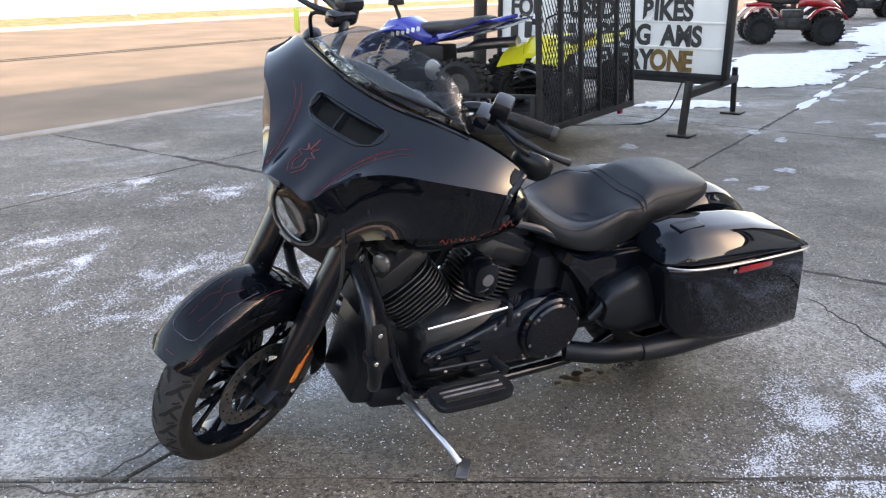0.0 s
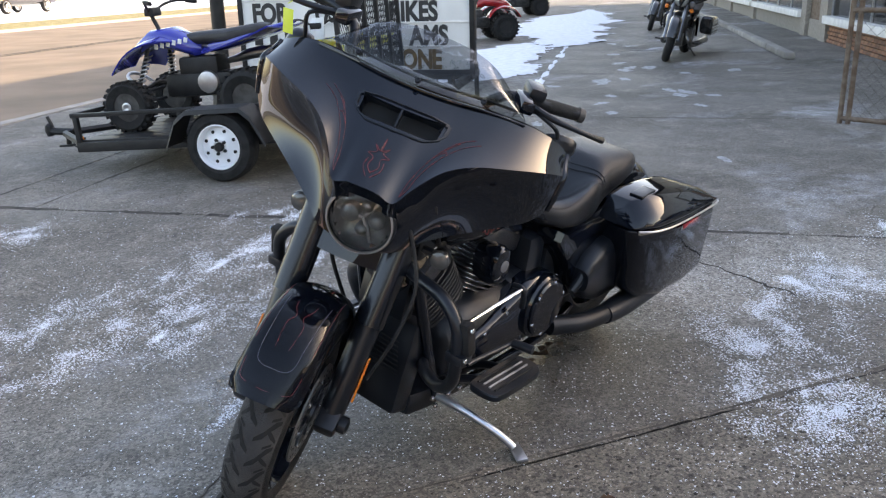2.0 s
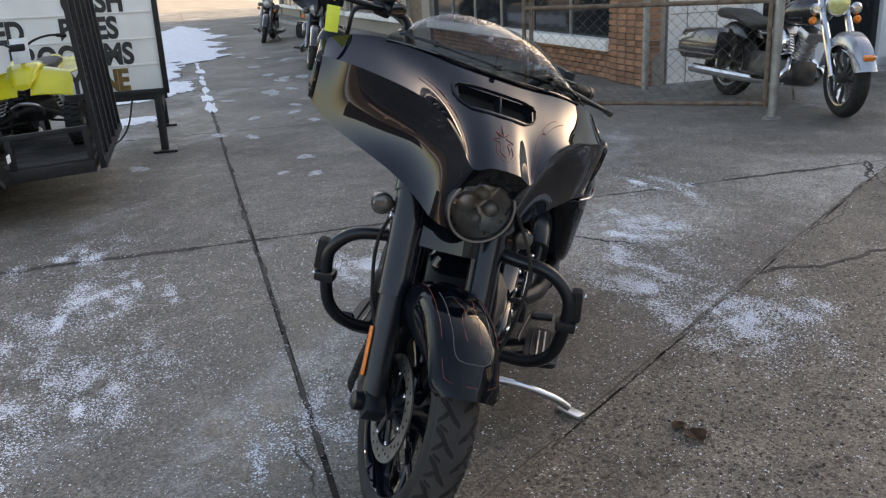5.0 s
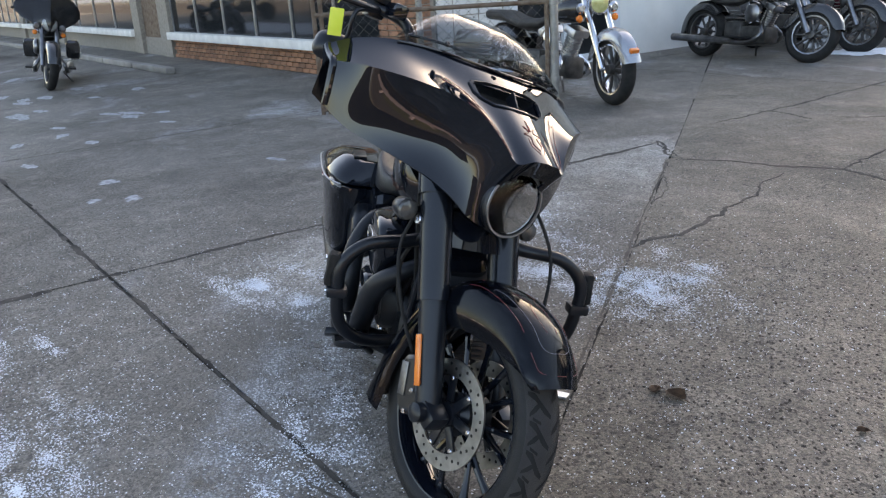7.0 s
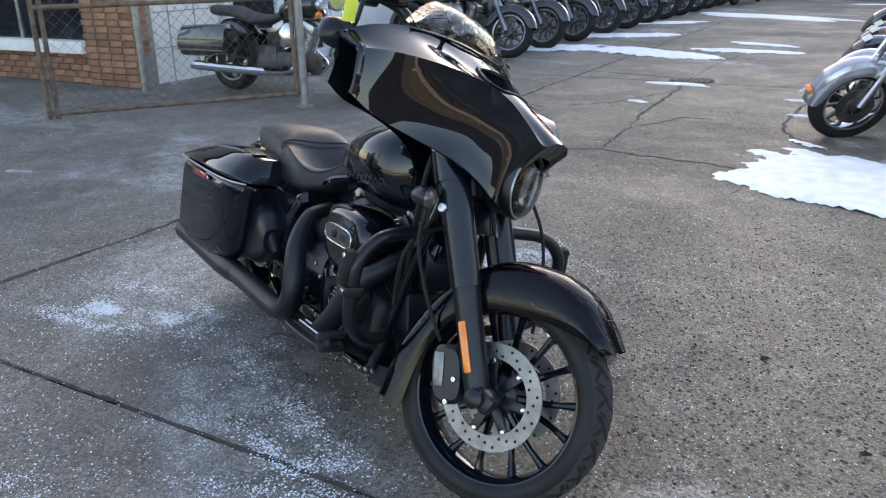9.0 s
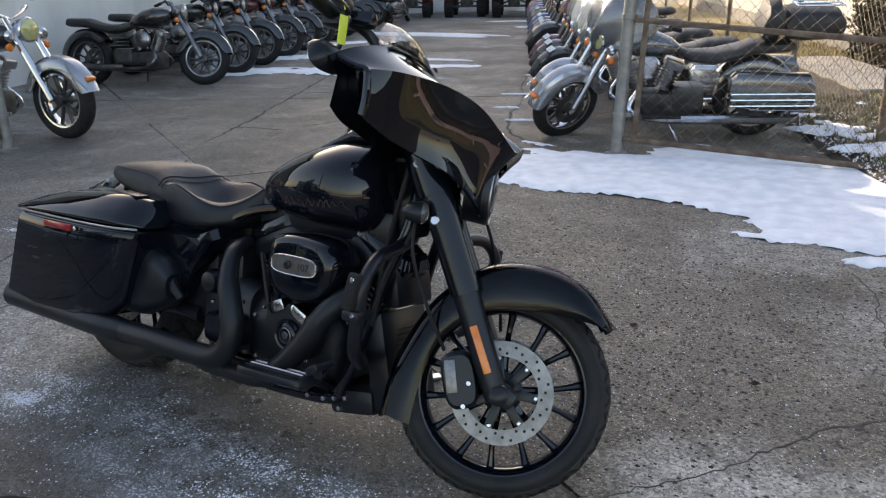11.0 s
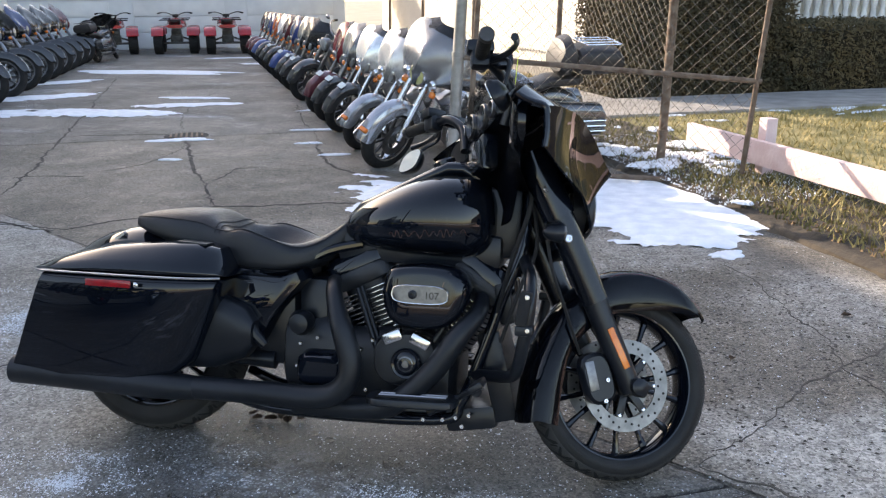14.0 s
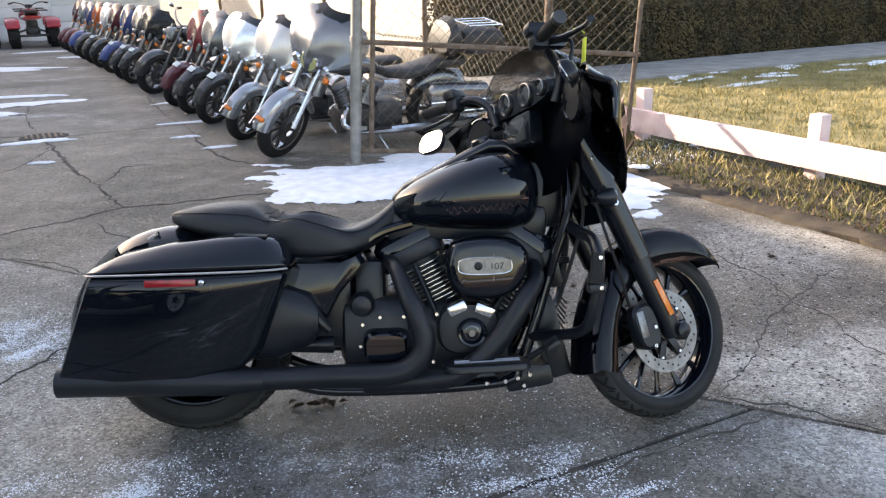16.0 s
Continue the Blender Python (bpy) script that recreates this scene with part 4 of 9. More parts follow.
# ---- fences ----
def chain_link(bm, a, b, z0, z1, lean, pitch=0.098, r=0.0017):
    """Diamond mesh of thin wires between two feet."""
    A, B = Vector(a), Vector(b)
    L = (B - A).length
    u = (B - A) / L
    H = z1 - z0

    def at(s, z):
        return A + u * s + Vector((lean[0] * z, lean[1] * z, z))
    for sg in (1, -1):
        k = -int(H / pitch) - 1
        while k * pitch < L + H:
            s0 = k * pitch if sg > 0 else k * pitch + 0
            p0, p1 = (s0, z0), (s0 + H, z1)
            if sg < 0:
                p0, p1 = (s0 + H, z0), (s0, z1)
            # trim to the panel
            (sa, za), (sb, zb) = p0, p1
            t0, t1 = 0.0, 1.0
            ds = sb - sa
            lo, hi = sorted(((0 - sa) / ds, (L - sa) / ds))
            t0, t1 = max(t0, lo), min(t1, hi)
            if t1 - t0 > 0.01:
                tube(bm, [at(sa + ds * t0, za + (zb - za) * t0), at(sa + ds * t1, za + (zb - za) * t1)], r, 1, 3, False, True)
            k += 1


def fence_panel(name, a, b, height, lean, label, posts, mids, rails, post_mat="galv", frame_mat="rust"):
    f = thing(name, label, "fence")
    A, B = Vector((a[0], a[1], 0)), Vector((b[0], b[1], 0))

    def at(t, z):
        p = A.lerp(B, t)
        return p + Vector((lean[0] * z, lean[1] * z, z))
    for t, r in posts:
        bm = bmesh.new()
        tube(bm, [at(t, -0.05), at(t, height + 0.05)], r, 1, 14, True, True)
        part("post", bm, M[post_mat], f)
        bm = bmesh.new()
        lathe(bm, [(r * 1.9, 0), (r * 1.9, 0.012), (r * 1.2, 0.02)], Matrix.Translation(at(t, 0)), 14)
        part("foot_plate", bm, M[post_mat], f)
    for t in mids:
        bm = bmesh.new()
        tube(bm, [at(t, 0.1), at(t, height)], 0.021, 1, 10, True, True)
        part("upright", bm, M[frame_mat], f)
    for z0, z1 in rails:
        bm = bmesh.new()
        tube(bm, [at(0.0, z0), at(1.0, z1)], 0.021, 1, 10, True, True)
        part("rail", bm, M[frame_mat], f)
    bm = bmesh.new()
    chain_link(bm, A, B, 0.12, height, lean)
    ob = part("wire_mesh", bm, M["wire"], f)
    ob["kind"] = "stuff"
    for t, r in posts:
        for z in (0.3, 1.0, 1.7):
            bm = bmesh.new()
            lathe(bm, [(r + 0.002, -0.02), (r + 0.008, -0.018), (r + 0.008, 0.018), (r + 0.002, 0.02)], Matrix.Translation(at(t, z)), 14)
            box(bm, at(t, z) + (B - A).normalized() * (r + 0.025), (0.04, 0.02, 0.03), 0.004)
            part("hinge_clamp", bm, M[post_mat], f)
    return f


fence_panel("yard_gate", lot(2.008, 3.571), lot(4.128, 2.725), 2.1, (0.065, 0.0), "open chain-link yard gate with rusty frame on a galvanised post", [(0.0, 0.045)], [0.055, 0.985], [(0.12, 0.02), (0.98, 0.80), (2.05, 2.0)])
fence_panel("yard_gate", lot(-4.29, 1.947), lot(-3.035, 3.781), 2.1, (0.0, 0.0), "open chain-link yard gate with rusty frame before the shop", [(1.0, 0.042)], [0.0, 0.03, 0.97], [(0.145, 0.135), (1.015, 1.01), (2.05, 2.05)])
fence_panel("boundary_fence", lot(3.908, 3.646), lot(3.95, 16.0), 1.9, (0.02, 0.0), "chain-link boundary fence on rusty posts behind the motorcycles", [(0.0, 0.038), (0.20, 0.03), (0.47, 0.03), (0.74, 0.03), (1.0, 0.03)], [], [(1.85, 1.85)], "rust")
post = thing("fence_post", "galvanised steel fence post beside the brick pier", "post")
bm = bmesh.new()
tube(bm, [lot(-5.36, 3.86, -0.05), lot(-5.36, 3.86, 2.2)], 0.038, 1, 14, True, True)
part("pipe", bm, M["galv"], post)
bm = bmesh.new()
lathe(bm, [(0.045, 0), (0.045, 0.02), (0.03, 0.05), (0.005, 0.06)], Matrix.Translation(lot(-5.36, 3.86, 2.2)), 14)
part("cap", bm, M["galv"], post)

# drain in the lot
drain = thing("drain", "sunken rusty drain grate in cracked concrete", "drain", pose(-3.74, 5.56, 0, 0, 0, 33))
bm = bmesh.new()
lathe(bm, [(0.24, 0.001), (0.24, 0.004), (0.19, 0.006), (0.02, 0.004)], None, 20)
part("cover", bm, M["joint"], drain)
for k in range(-3, 4):
    bm = bmesh.new()
    box(bm, (k * 0.055, 0, 0.008), (0.025, 2 * math.sqrt(0.19 ** 2 - (k * 0.055) ** 2), 0.008), 0.002)
    part("bar", bm, M["rust"], drain)


# ---- parked motorcycles in the rows ----
def paint(name, col, metal=0.0):
    return mat(name, col, 0.25, metal, tuple(min(1, c * 1.25 + 0.01) for c in col), 3, 4, coat=0.8)


M["dark_chrome"] = mat("dull dark chrome", (0.16, 0.16, 0.165), 0.28, 1.0, (0.30, 0.30, 0.31), 8, 4)
PAINTS = {n: paint(n + " paint", c, 0.75 if n in ("silver", "white", "grey") else 0.0) for n, c in dict(silver=(0.29, 0.30, 0.32), white=(0.66, 0.66, 0.65), black=(0.012, 0.012, 0.013), red=(0.24, 0.02, 0.03), maroon=(0.09, 0.012, 0.02), blue=(0.03, 0.06, 0.2), orange=(0.5, 0.12, 0.03), grey=(0.13, 0.135, 0.14), tan=(0.34, 0.29, 0.24)).items()}


def wheel(parent, name, c, R, w, spokes, rim_mat, m=None, rimR=None, wall=None, spoke_mat=None):
    """A tyre with rounded tread, a rim with lips, a hub and spokes; axle along y."""
    m = Matrix.Translation(c) @ (m or Matrix.Identity(4)) @ Matrix.Rotation(radians(90), 4, "X")
    rimR = rimR or R * 0.69
    wh = new(name)
    wh.parent = parent
    bm = bmesh.new()
    pr = []
    for k in range(11):
        a = math.pi * k / 10
        pr.append((rimR + (R - rimR) * math.sin(a) ** 0.6 if 0 < k < 10 else rimR, -w / 2 * math.cos(a) * (1.0 if 0 < k < 10 else 0.8)))
    pr += [(rimR - 0.01, w * 0.3), (rimR - 0.01, -w * 0.3)]
    lathe(bm, pr, m, 30, True)
    part("tyre", bm, M["tyre"], wh)
    bm = bmesh.new()
    lathe(bm, [(rimR + 0.004, -w * 0.42), (rimR - 0.012, -w * 0.40), (rimR - 0.02, -w * 0.2), (rimR - 0.02, w * 0.2), (rimR - 0.012, w * 0.40), (rimR + 0.004, w * 0.42), (rimR + 0.01, 0)], m, 30, True)
    part("rim", bm, rim_mat, wh)
    bm = bmesh.new()
    lathe(bm, [(0.02, -w * 0.55), (0.045, -w * 0.5), (0.05, 0), (0.045, w * 0.5), (0.02, w * 0.55)], m, 16)
    for k in range(spokes):
        a = 2 * math.pi * k / spokes
        box(bm, m @ Vector((math.cos(a), math.sin(a), 0)) * 0 + (m @ Vector((0.5 * (rimR + 0.03) * math.cos(a), 0.5 * (rimR + 0.03) * math.sin(a), 0))), (rimR - 0.05, 0.022, 0.03), 0.004, m.to_3x3().to_4x4() @ Matrix.Rotation(a, 4, "Z"), 1)
    part("spokes", bm, spoke_mat or rim_mat, wh)
    bm = bmesh.new()
    lathe(bm, [(rimR * 0.35, -w * 0.62), (rimR * 0.66, -w * 0.62), (rimR * 0.66, -w * 0.57), (rimR * 0.35, -w * 0.57)], m, 26, True)
    part("brake_disc", bm, M["dark_chrome"], wh)
    return wh


def fender_mesh(c, R, w, a0, a1, thick=0.006, n=18, depth=0.3, m=None):
    """A mudguard: a rounded channel round a wheel at c, from angle a0 to a1 (degrees, 0 ahead, 90 up)."""
    bm = bmesh.new()
    rings = []
    prof = [(-1.0, -depth), (-0.97, -depth * 0.45), (-0.86, -0.09), (-0.6, -0.025), (0, 0.0), (0.6, -0.025), (0.86, -0.09), (0.97, -depth * 0.45), (1.0, -depth)]
    for i in range(n + 1):
        a = radians(a0 + (a1 - a0) * i / n)
        ring = []
        e = min(1, min(i, n - i) / 2 + 0.35)
        for s, d in prof:
            r = R * (1 + d * (0.4 + 0.6 * e))
            ring.append(Vector((c[0] + r * math.cos(a), c[1] + s * w / 2, c[2] + r * math.sin(a))))
        inner = []
        for s, d in prof[::-1]:
            r = R * (1 + d * (0.4 + 0.6 * e)) - thick
            inner.append(Vector((c[0] + r * math.cos(a), c[1] + s * (w / 2 - thick), c[2] + r * math.sin(a))))
        rings.append([(m @ v if m else v) for v in ring + inner])
    loft(bm, rings)
    return bm


def parked_bike(name, label, body, touring=True, shield=False, lamp="lamp_glass", bags=True, white_wall=False, rack=False, steer=18.0, group="parked motorcycles", fairing=True, guard="", tip=False):
    """A big V-twin at rest: front axle at x 1.6, rear axle at 0, ground at z 0, leaning to its left."""
    root = thing(name, label, "motorcycle", None, group)
    P = PAINTS[body]
    bright = M["chrome"] if body in ("silver", "white") or guard == "silver" else M["dark_chrome"]
    # racked silver bike: tank, rear fender and bags painted grey for its shaded silver
    PB = PAINTS["grey"] if rack else P
    metal = M["dark_chrome"] if rack else M["alu"] if bright is M["chrome"] else M["dark_chrome"]
    S = Matrix.Translation((1.62, 0, 0)) @ Matrix.Rotation(radians(steer), 4, Vector((-0.44, 0, 0.9))) @ Matrix.Translation((-1.62, 0, 0))
    wheel(root, "rear_wheel", (0, 0, 0.32), 0.325, 0.15, 9, M["dark_chrome"], spoke_mat=M["dark_engine"])
    wheel(root, "front_wheel", S @ Vector((1.62, 0, 0.32)), 0.325, 0.125, 10, bright, S.to_3x3().to_4x4(), spoke_mat=M["dark_engine"])
    part("front_fender", fender_mesh((1.62, 0, 0.32), 0.375, 0.17, 12, 168, m=S), PAINTS[guard] if guard else P, root)
    if tip:
        bm = bmesh.new()
        box(bm, S @ Vector((1.955, 0, 0.50)), (0.04, 0.085, 0.035), 0.010, S.to_3x3().to_4x4() @ Matrix.Rotation(radians(28), 4, "Y"))
        part("fender_lamp", bm, M["amber"], root, "amber lamp on the fender tip")
        bm = bmesh.new()
        tube(bm, [S @ Vector((1.99, -0.088, 0.425)), S @ Vector((1.80, -0.090, 0.555)), S @ Vector((1.62, -0.090, 0.585)), S @ Vector((1.40, -0.09, 0.52))], 0.006, 12, 6)
        part("fender_trim", bm, bright, root)
    part("rear_fender", fender_mesh((0, 0, 0.32), 0.40, 0.22, 40, 190), PB, root)
    for v in (-0.1, 0.1):
        bm = bmesh.new()
        tube(bm, [S @ Vector((1.60, v, 0.33)), S @ Vector((1.22, v, 1.0))], [0.032, 0.03, 0.024], 6, 10, True)
        part("fork_leg", bm, bright, root)
    bm = bmesh.new()
    rings = []
    for u, w, a, b in ((0.62, 0.76, 0.04, 0.03), (0.70, 0.79, 0.12, 0.07), (0.85, 0.82, 0.165, 0.11), (1.0, 0.84, 0.175, 0.125), (1.12, 0.85, 0.13, 0.11), (1.2, 0.86, 0.05, 0.05)):
        rings.append(oval(u, 0, w, a, b, 18, 2.3))
    loft(bm, rings)
    part("tank", bm, PB, root)
    bm = bmesh.new()
    rings = []
    for u, w, a, b in ((-0.30, 0.78, 0.06, 0.03), (-0.24, 0.79, 0.13, 0.055), (0.05, 0.78, 0.15, 0.06), (0.16, 0.74, 0.16, 0.06), (0.35, 0.70, 0.17, 0.06), (0.55, 0.71, 0.11, 0.05), (0.66, 0.75, 0.05, 0.04)):
        rings.append(oval(u, 0, w, a, b, 16, 2.6))
    loft(bm, rings)
    part("seat", bm, M["seat_far"], root)
    bm = bmesh.new()
    box(bm, (0.86, 0, 0.30), (0.42, 0.26, 0.22), 0.05)
    box(bm, (0.55, 0, 0.33), (0.28, 0.28, 0.26), 0.05)
    part("crankcase", bm, M["dark_engine"], root)
    for du, ang in ((-0.14, 22), (0.14, -22)):
        bm = bmesh.new()
        R2 = Matrix.Translation((0.86 + du, 0, 0.52)) @ Matrix.Rotation(radians(-ang), 4, "Y")
        lathe(bm, [q for k in range(7) for q in ((0.085, -0.1 + k * 0.028), (0.085, -0.09 + k * 0.028), (0.07, -0.088 + k * 0.028), (0.07, -0.074 + k * 0.028))], R2, 14)
        part("cylinder", bm, metal, root)
        bm = bmesh.new()
        box(bm, R2 @ Vector((0, 0, 0.13)), (0.16, 0.2, 0.08), 0.02, R2.to_3x3().to_4x4())
        part("cylinder_head", bm, metal, root)
    bm = bmesh.new()
    lathe(bm, [(0.03, 0), (0.1, 0), (0.115, 0.02), (0.11, 0.05), (0.08, 0.07)], Matrix.Translation((0.88, -0.15, 0.56)) @ Matrix.Rotation(radians(90), 4, "X"), 22)
    part("air_cleaner", bm, bright, root)
    for v, sgn in ((-0.2, -1), (0.2, 1)):
        bm = bmesh.new()
        tube(bm, [(0.98, v * 0.6, 0.42), (1.05, v, 0.30), (0.9, v * 1.1, 0.22), (0.5, v * 1.15, 0.21), (-0.35, v * 1.25, 0.23)], [0.024, 0.026, 0.028, 0.045, 0.05], 18, 10)
        part("exhaust", bm, bright, root)
        bm = bmesh.new()
        box(bm, (0.78, v * 1.45, 0.26), (0.33, 0.11, 0.03), 0.012)
        part("footboard", bm, M["black_steel"], root)
    bm = bmesh.new()
    tube(bm, [S @ Vector((1.16, 0, 0.99)), S @ Vector((1.14, 0.14, 1.04)), S @ Vector((1.02, 0.32, 1.10)), S @ Vector((0.86, 0.42, 1.06))], 0.014, 14, 8)
    tube(bm, [S @ Vector((1.16, 0, 0.99)), S @ Vector((1.14, -0.14, 1.04)), S @ Vector((1.02, -0.32, 1.10)), S @ Vector((0.86, -0.42, 1.06))], 0.014, 14, 8)
    part("handlebar", bm, bright, root)
    for v in (-1, 1):
        bm = bmesh.new()
        tube(bm, [S @ Vector((0.94, v * 0.38, 1.085)), S @ Vector((0.84, v * 0.43, 1.055))], 0.02, 2, 10)
        part("grip", bm, M["tyre"], root)
        bm = bmesh.new()
        loft(bm, [oval(0.02 * k, 0, 0, 0.055 * f, 0.035 * f, 14) for k, f in ((0, 0.7), (0.6, 1.0), (1.4, 0.8), (2, 0.3))])
        for vv in bm.verts:
            vv.co = S @ (vv.co + Vector((1.05, v * 0.36, 1.17)))
        part("mirror", bm, bright, root)
    head = (S @ Vector((1.36, 0, 0.90)))
    bm = bmesh.new()
    lathe(bm, [(0.03, -0.16), (0.085, -0.1), (0.1, -0.02), (0.105, 0.0), (0.095, 0.012)], Matrix.Translation(head) @ S.to_3x3().to_4x4() @ Matrix.Rotation(radians(90), 4, "Y"), 24)
    part("headlamp_shell", bm, bright, root)
    bm = bmesh.new()
    lathe(bm, [(0.09, 0.006), (0.085, 0.02), (0.05, 0.034), (0.01, 0.04)], Matrix.Translation(head) @ S.to_3x3().to_4x4() @ Matrix.Rotation(radians(90), 4, "Y"), 24)
    part("headlamp_glass", bm, M[lamp], root)
    for v in (-0.17, 0.17):
        bm = bmesh.new()
        lathe(bm, [(0.02, -0.06), (0.045, -0.02), (0.05, 0), (0.03, 0.02)], Matrix.Translation(S @ Vector((1.33, v, 0.86))) @ S.to_3x3().to_4x4() @ Matrix.Rotation(radians(90), 4, "Y"), 16)
        part("passing_lamp", bm, bright, root)
        bm = bmesh.new()
        lathe(bm, [(0.01, -0.04), (0.03, -0.02), (0.034, 0), (0.02, 0.02)], Matrix.Translation(S @ Vector((1.33, v * 1.1, 0.77))) @ S.to_3x3().to_4x4() @ Matrix.Rotation(radians(90), 4, "Y"), 14)
        part("turn_signal", bm, M["amber"], root)
    if fairing:
        bm = bmesh.new()
        rows = []
        for w, uc, hw, drop in ((0.79, 1.36, 0.12, 0.03), (0.85, 1.40, 0.22, 0.09), (0.92, 1.41, 0.35, 0.19), (1.00, 1.385, 0.43, 0.26), (1.08, 1.345, 0.44, 0.27), (1.16, 1.29, 0.41, 0.24), (1.225, 1.225, 0.35, 0.19), (1.265, 1.165, 0.27, 0.12), (1.275, 1.13, 0.22, 0.08)):
            rows.append([S @ Vector((uc - drop * (abs(s) ** 1.5) - 0.05 * math.sin(math.pi * min(1, abs(s) * 1.15)) * (1 if w < 1.1 else 0.4) + 0.02, s * hw, w + 0.03 * abs(s))) for s in (x / 8 for x in range(-8, 9))])
        R1 = [[bm.verts.new(v) for v in r] for r in rows]
        skin(bm, R1, False, False)
        bmesh.ops.solidify(bm, geom=bm.faces[:], thickness=0.012)
        part("fairing", bm, P, root)
        bm = bmesh.new()
        rows = []
        for w, uc, hw in ((1.255, 1.175, 0.26), (1.30, 1.13, 0.23), (1.335, 1.09, 0.15)):
            rows.append([S @ Vector((uc - 0.08 * abs(s) ** 2, s * hw, w)) for s in (x / 6 for x in range(-6, 7))])
        R1 = [[bm.verts.new(v) for v in r] for r in rows]
        skin(bm, R1, False, False)
        bmesh.ops.solidify(bm, geom=bm.faces[:], thickness=0.004)
        part("windscreen", bm, M["smoke_far"], root)
    if bags:
        for v in (-0.3, 0.3):
            bm = bmesh.new()
            loft(bm, [oval(u, v, w, 0.1, h, 16, 4) for u, w, h in ((-0.42, 0.46, 0.09), (-0.38, 0.47, 0.15), (0.0, 0.48, 0.16), (0.2, 0.5, 0.14), (0.24, 0.52, 0.08))])
            part("saddlebag", bm, PB, root)
            bm = bmesh.new()
            for k in range(3):
                tube(bm, [(-0.42, v * 1.36, 0.38 + 0.05 * k), (0.24, v * 1.36, 0.38 + 0.05 * k)], 0.008, 2, 6)
            part("bag_rail", bm, bright, root)
    if rack:
        bm = bmesh.new()
        loft(bm, [oval(u, 0, 0.98, 0.24, h, 18, 4) for u, h in ((-0.62, 0.06), (-0.58, 0.12), (-0.3, 0.13), (-0.2, 0.11), (-0.17, 0.05))])
        part("tour_box", bm, M["seat_far"], root)
        bm = bmesh.new()
        loft(bm, [oval(u, 0, z, 0.22, h, 16, 2.6) for u, z, h in ((-0.16, 1.02, 0.10), (-0.12, 1.02, 0.19), (-0.04, 1.0, 0.17), (0.0, 0.96, 0.08))])
        part("backrest", bm, M["seat_far"], root)
        bm = bmesh.new()
        for v in (-0.18, -0.06, 0.06, 0.18):
            tube(bm, [(-0.6, v, 1.14), (-0.25, v, 1.14)], 0.007, 2, 6)
        for u in (-0.6, -0.25):
            tube(bm, [(u, -0.2, 1.14), (u, 0.2, 1.14)], 0.008, 2, 6)
        part("rack", bm, bright, root)
    bm = bmesh.new()
    tube(bm, [(0.72, 0.16, 0.2), (0.62, 0.30, 0.02)], [0.014, 0.012], 3, 8)
    box(bm, (0.60, 0.31, 0.01), (0.07, 0.04, 0.012), 0.004)
    part("side_stand", bm, bright, root)
    if shield:
        bm = bmesh.new()
        box(bm, S @ Vector((1.72, 0, 0.70)), (0.09, 0.10, 0.004), 0.001, S.to_3x3().to_4x4() @ Matrix.Rotation(radians(25), 4, "Y"))
        part("tag", bm, M["paper"], root)
    return root


def stand_at(front_xy, heading, scale, lean=8.0):
    """A pose that puts the front wheel's foot at a place, on a leaning machine."""
    h = radians(heading)
    c = Vector((front_xy[0] - 1.6 * scale * math.cos(h), front_xy[1] - 1.6 * scale * math.sin(h), 0))
    return Matrix.Translation(c) @ Matrix.Rotation(h, 4, "Z") @ Matrix.Rotation(radians(-lean), 4, "X") @ Matrix.Scale(scale, 4)

SC = 0.84
first = {}


def park(key, front, heading, scale, *args, lean=8.0, **kw):
    """Builds a kind of motorcycle once, then copies it."""
    m = stand_at(front, heading, scale, lean)
    if key not in first:
        ob = parked_bike("motorcycle", *args, **kw)
        ob.matrix_basis = m
        first[key] = ob
    else:
        ob = copy_thing(first[key], Matrix.Identity(4))
        ob.matrix_basis = m
    return ob


HA = LOT_ANGLE - 6
qa = [7.95, 9.09, 10.24, 11.50, 12.65, 13.75, 14.85, 15.95, 17.1, 18.2, 19.3]
ka = ["black", "black", "black", "maroon", "black", "black", "blue", "black", "black", "black", "maroon"]
for q, c in zip(qa, ka):
    v = lot(-3.0, q)
    if q < 8.5:
        park("a_first", (v.x, v.y), HA, 1.03, c + " cruiser motorcycle with chrome fork, first of a row", c, fairing=False, bags=False, steer=14, group="left row of motorcycles")
    else:
        park("a_" + c, (v.x, v.y), HA, 1.03, c + " touring motorcycle with dark fairing parked in a row", c, bags=True, steer=10, guard="black", group="left row of motorcycles")
HB = LOT_ANGLE + 180 - 2
RB = [(4.38, "silver", "silver", ""), (5.37, "white", "silver", ""), (6.55, "white", "black", "tag"), (7.46, "grey", "black", "tag"), (8.22, "red", "maroon", "tag"), (9.75, "black", "black", "bare"), (11.3, "black", "black", "tag"), (12.1, "grey", "black", "tag"), (13.3, "blue", "blue", "tag"), (14.6, "maroon", "black", ""), (15.7, "white", "black", "tag"), (16.9, "orange", "black", ""), (18.1, "blue", "blue", ""), (19.3, "silver", "maroon", ""), (20.4, "maroon", "maroon", "")]
for i, (q, c, g, w) in enumerate(RB):
    x, y = lot(1.64 - 0.027 * (q - 4.4), q)[:2]
    if i == 0:
        park("b1", (x, y), HB, SC * 1.1, "silver and grey touring motorcycle with black seat and top box", c, lamp="lamp_yellow", rack=True, shield=False, steer=36, group="right row of motorcycles", guard=g, tip=True)
    elif w == "bare":
        park("b_bare", (x, y), HB, SC * 1.1, "black cruiser motorcycle with bare front wheel, parked in a row", c, fairing=False, bags=False, steer=30, group="right row of motorcycles", guard=g)
    else:
        park("b_" + c + g + w, (x, y), HB, SC, c + " touring motorcycle, " + g + " fender" + (" with paper tag" if w else "") + ", parked in a row", c, shield=w == "tag", steer=34, group="right row of motorcycles", guard=g, tip=i == 1)
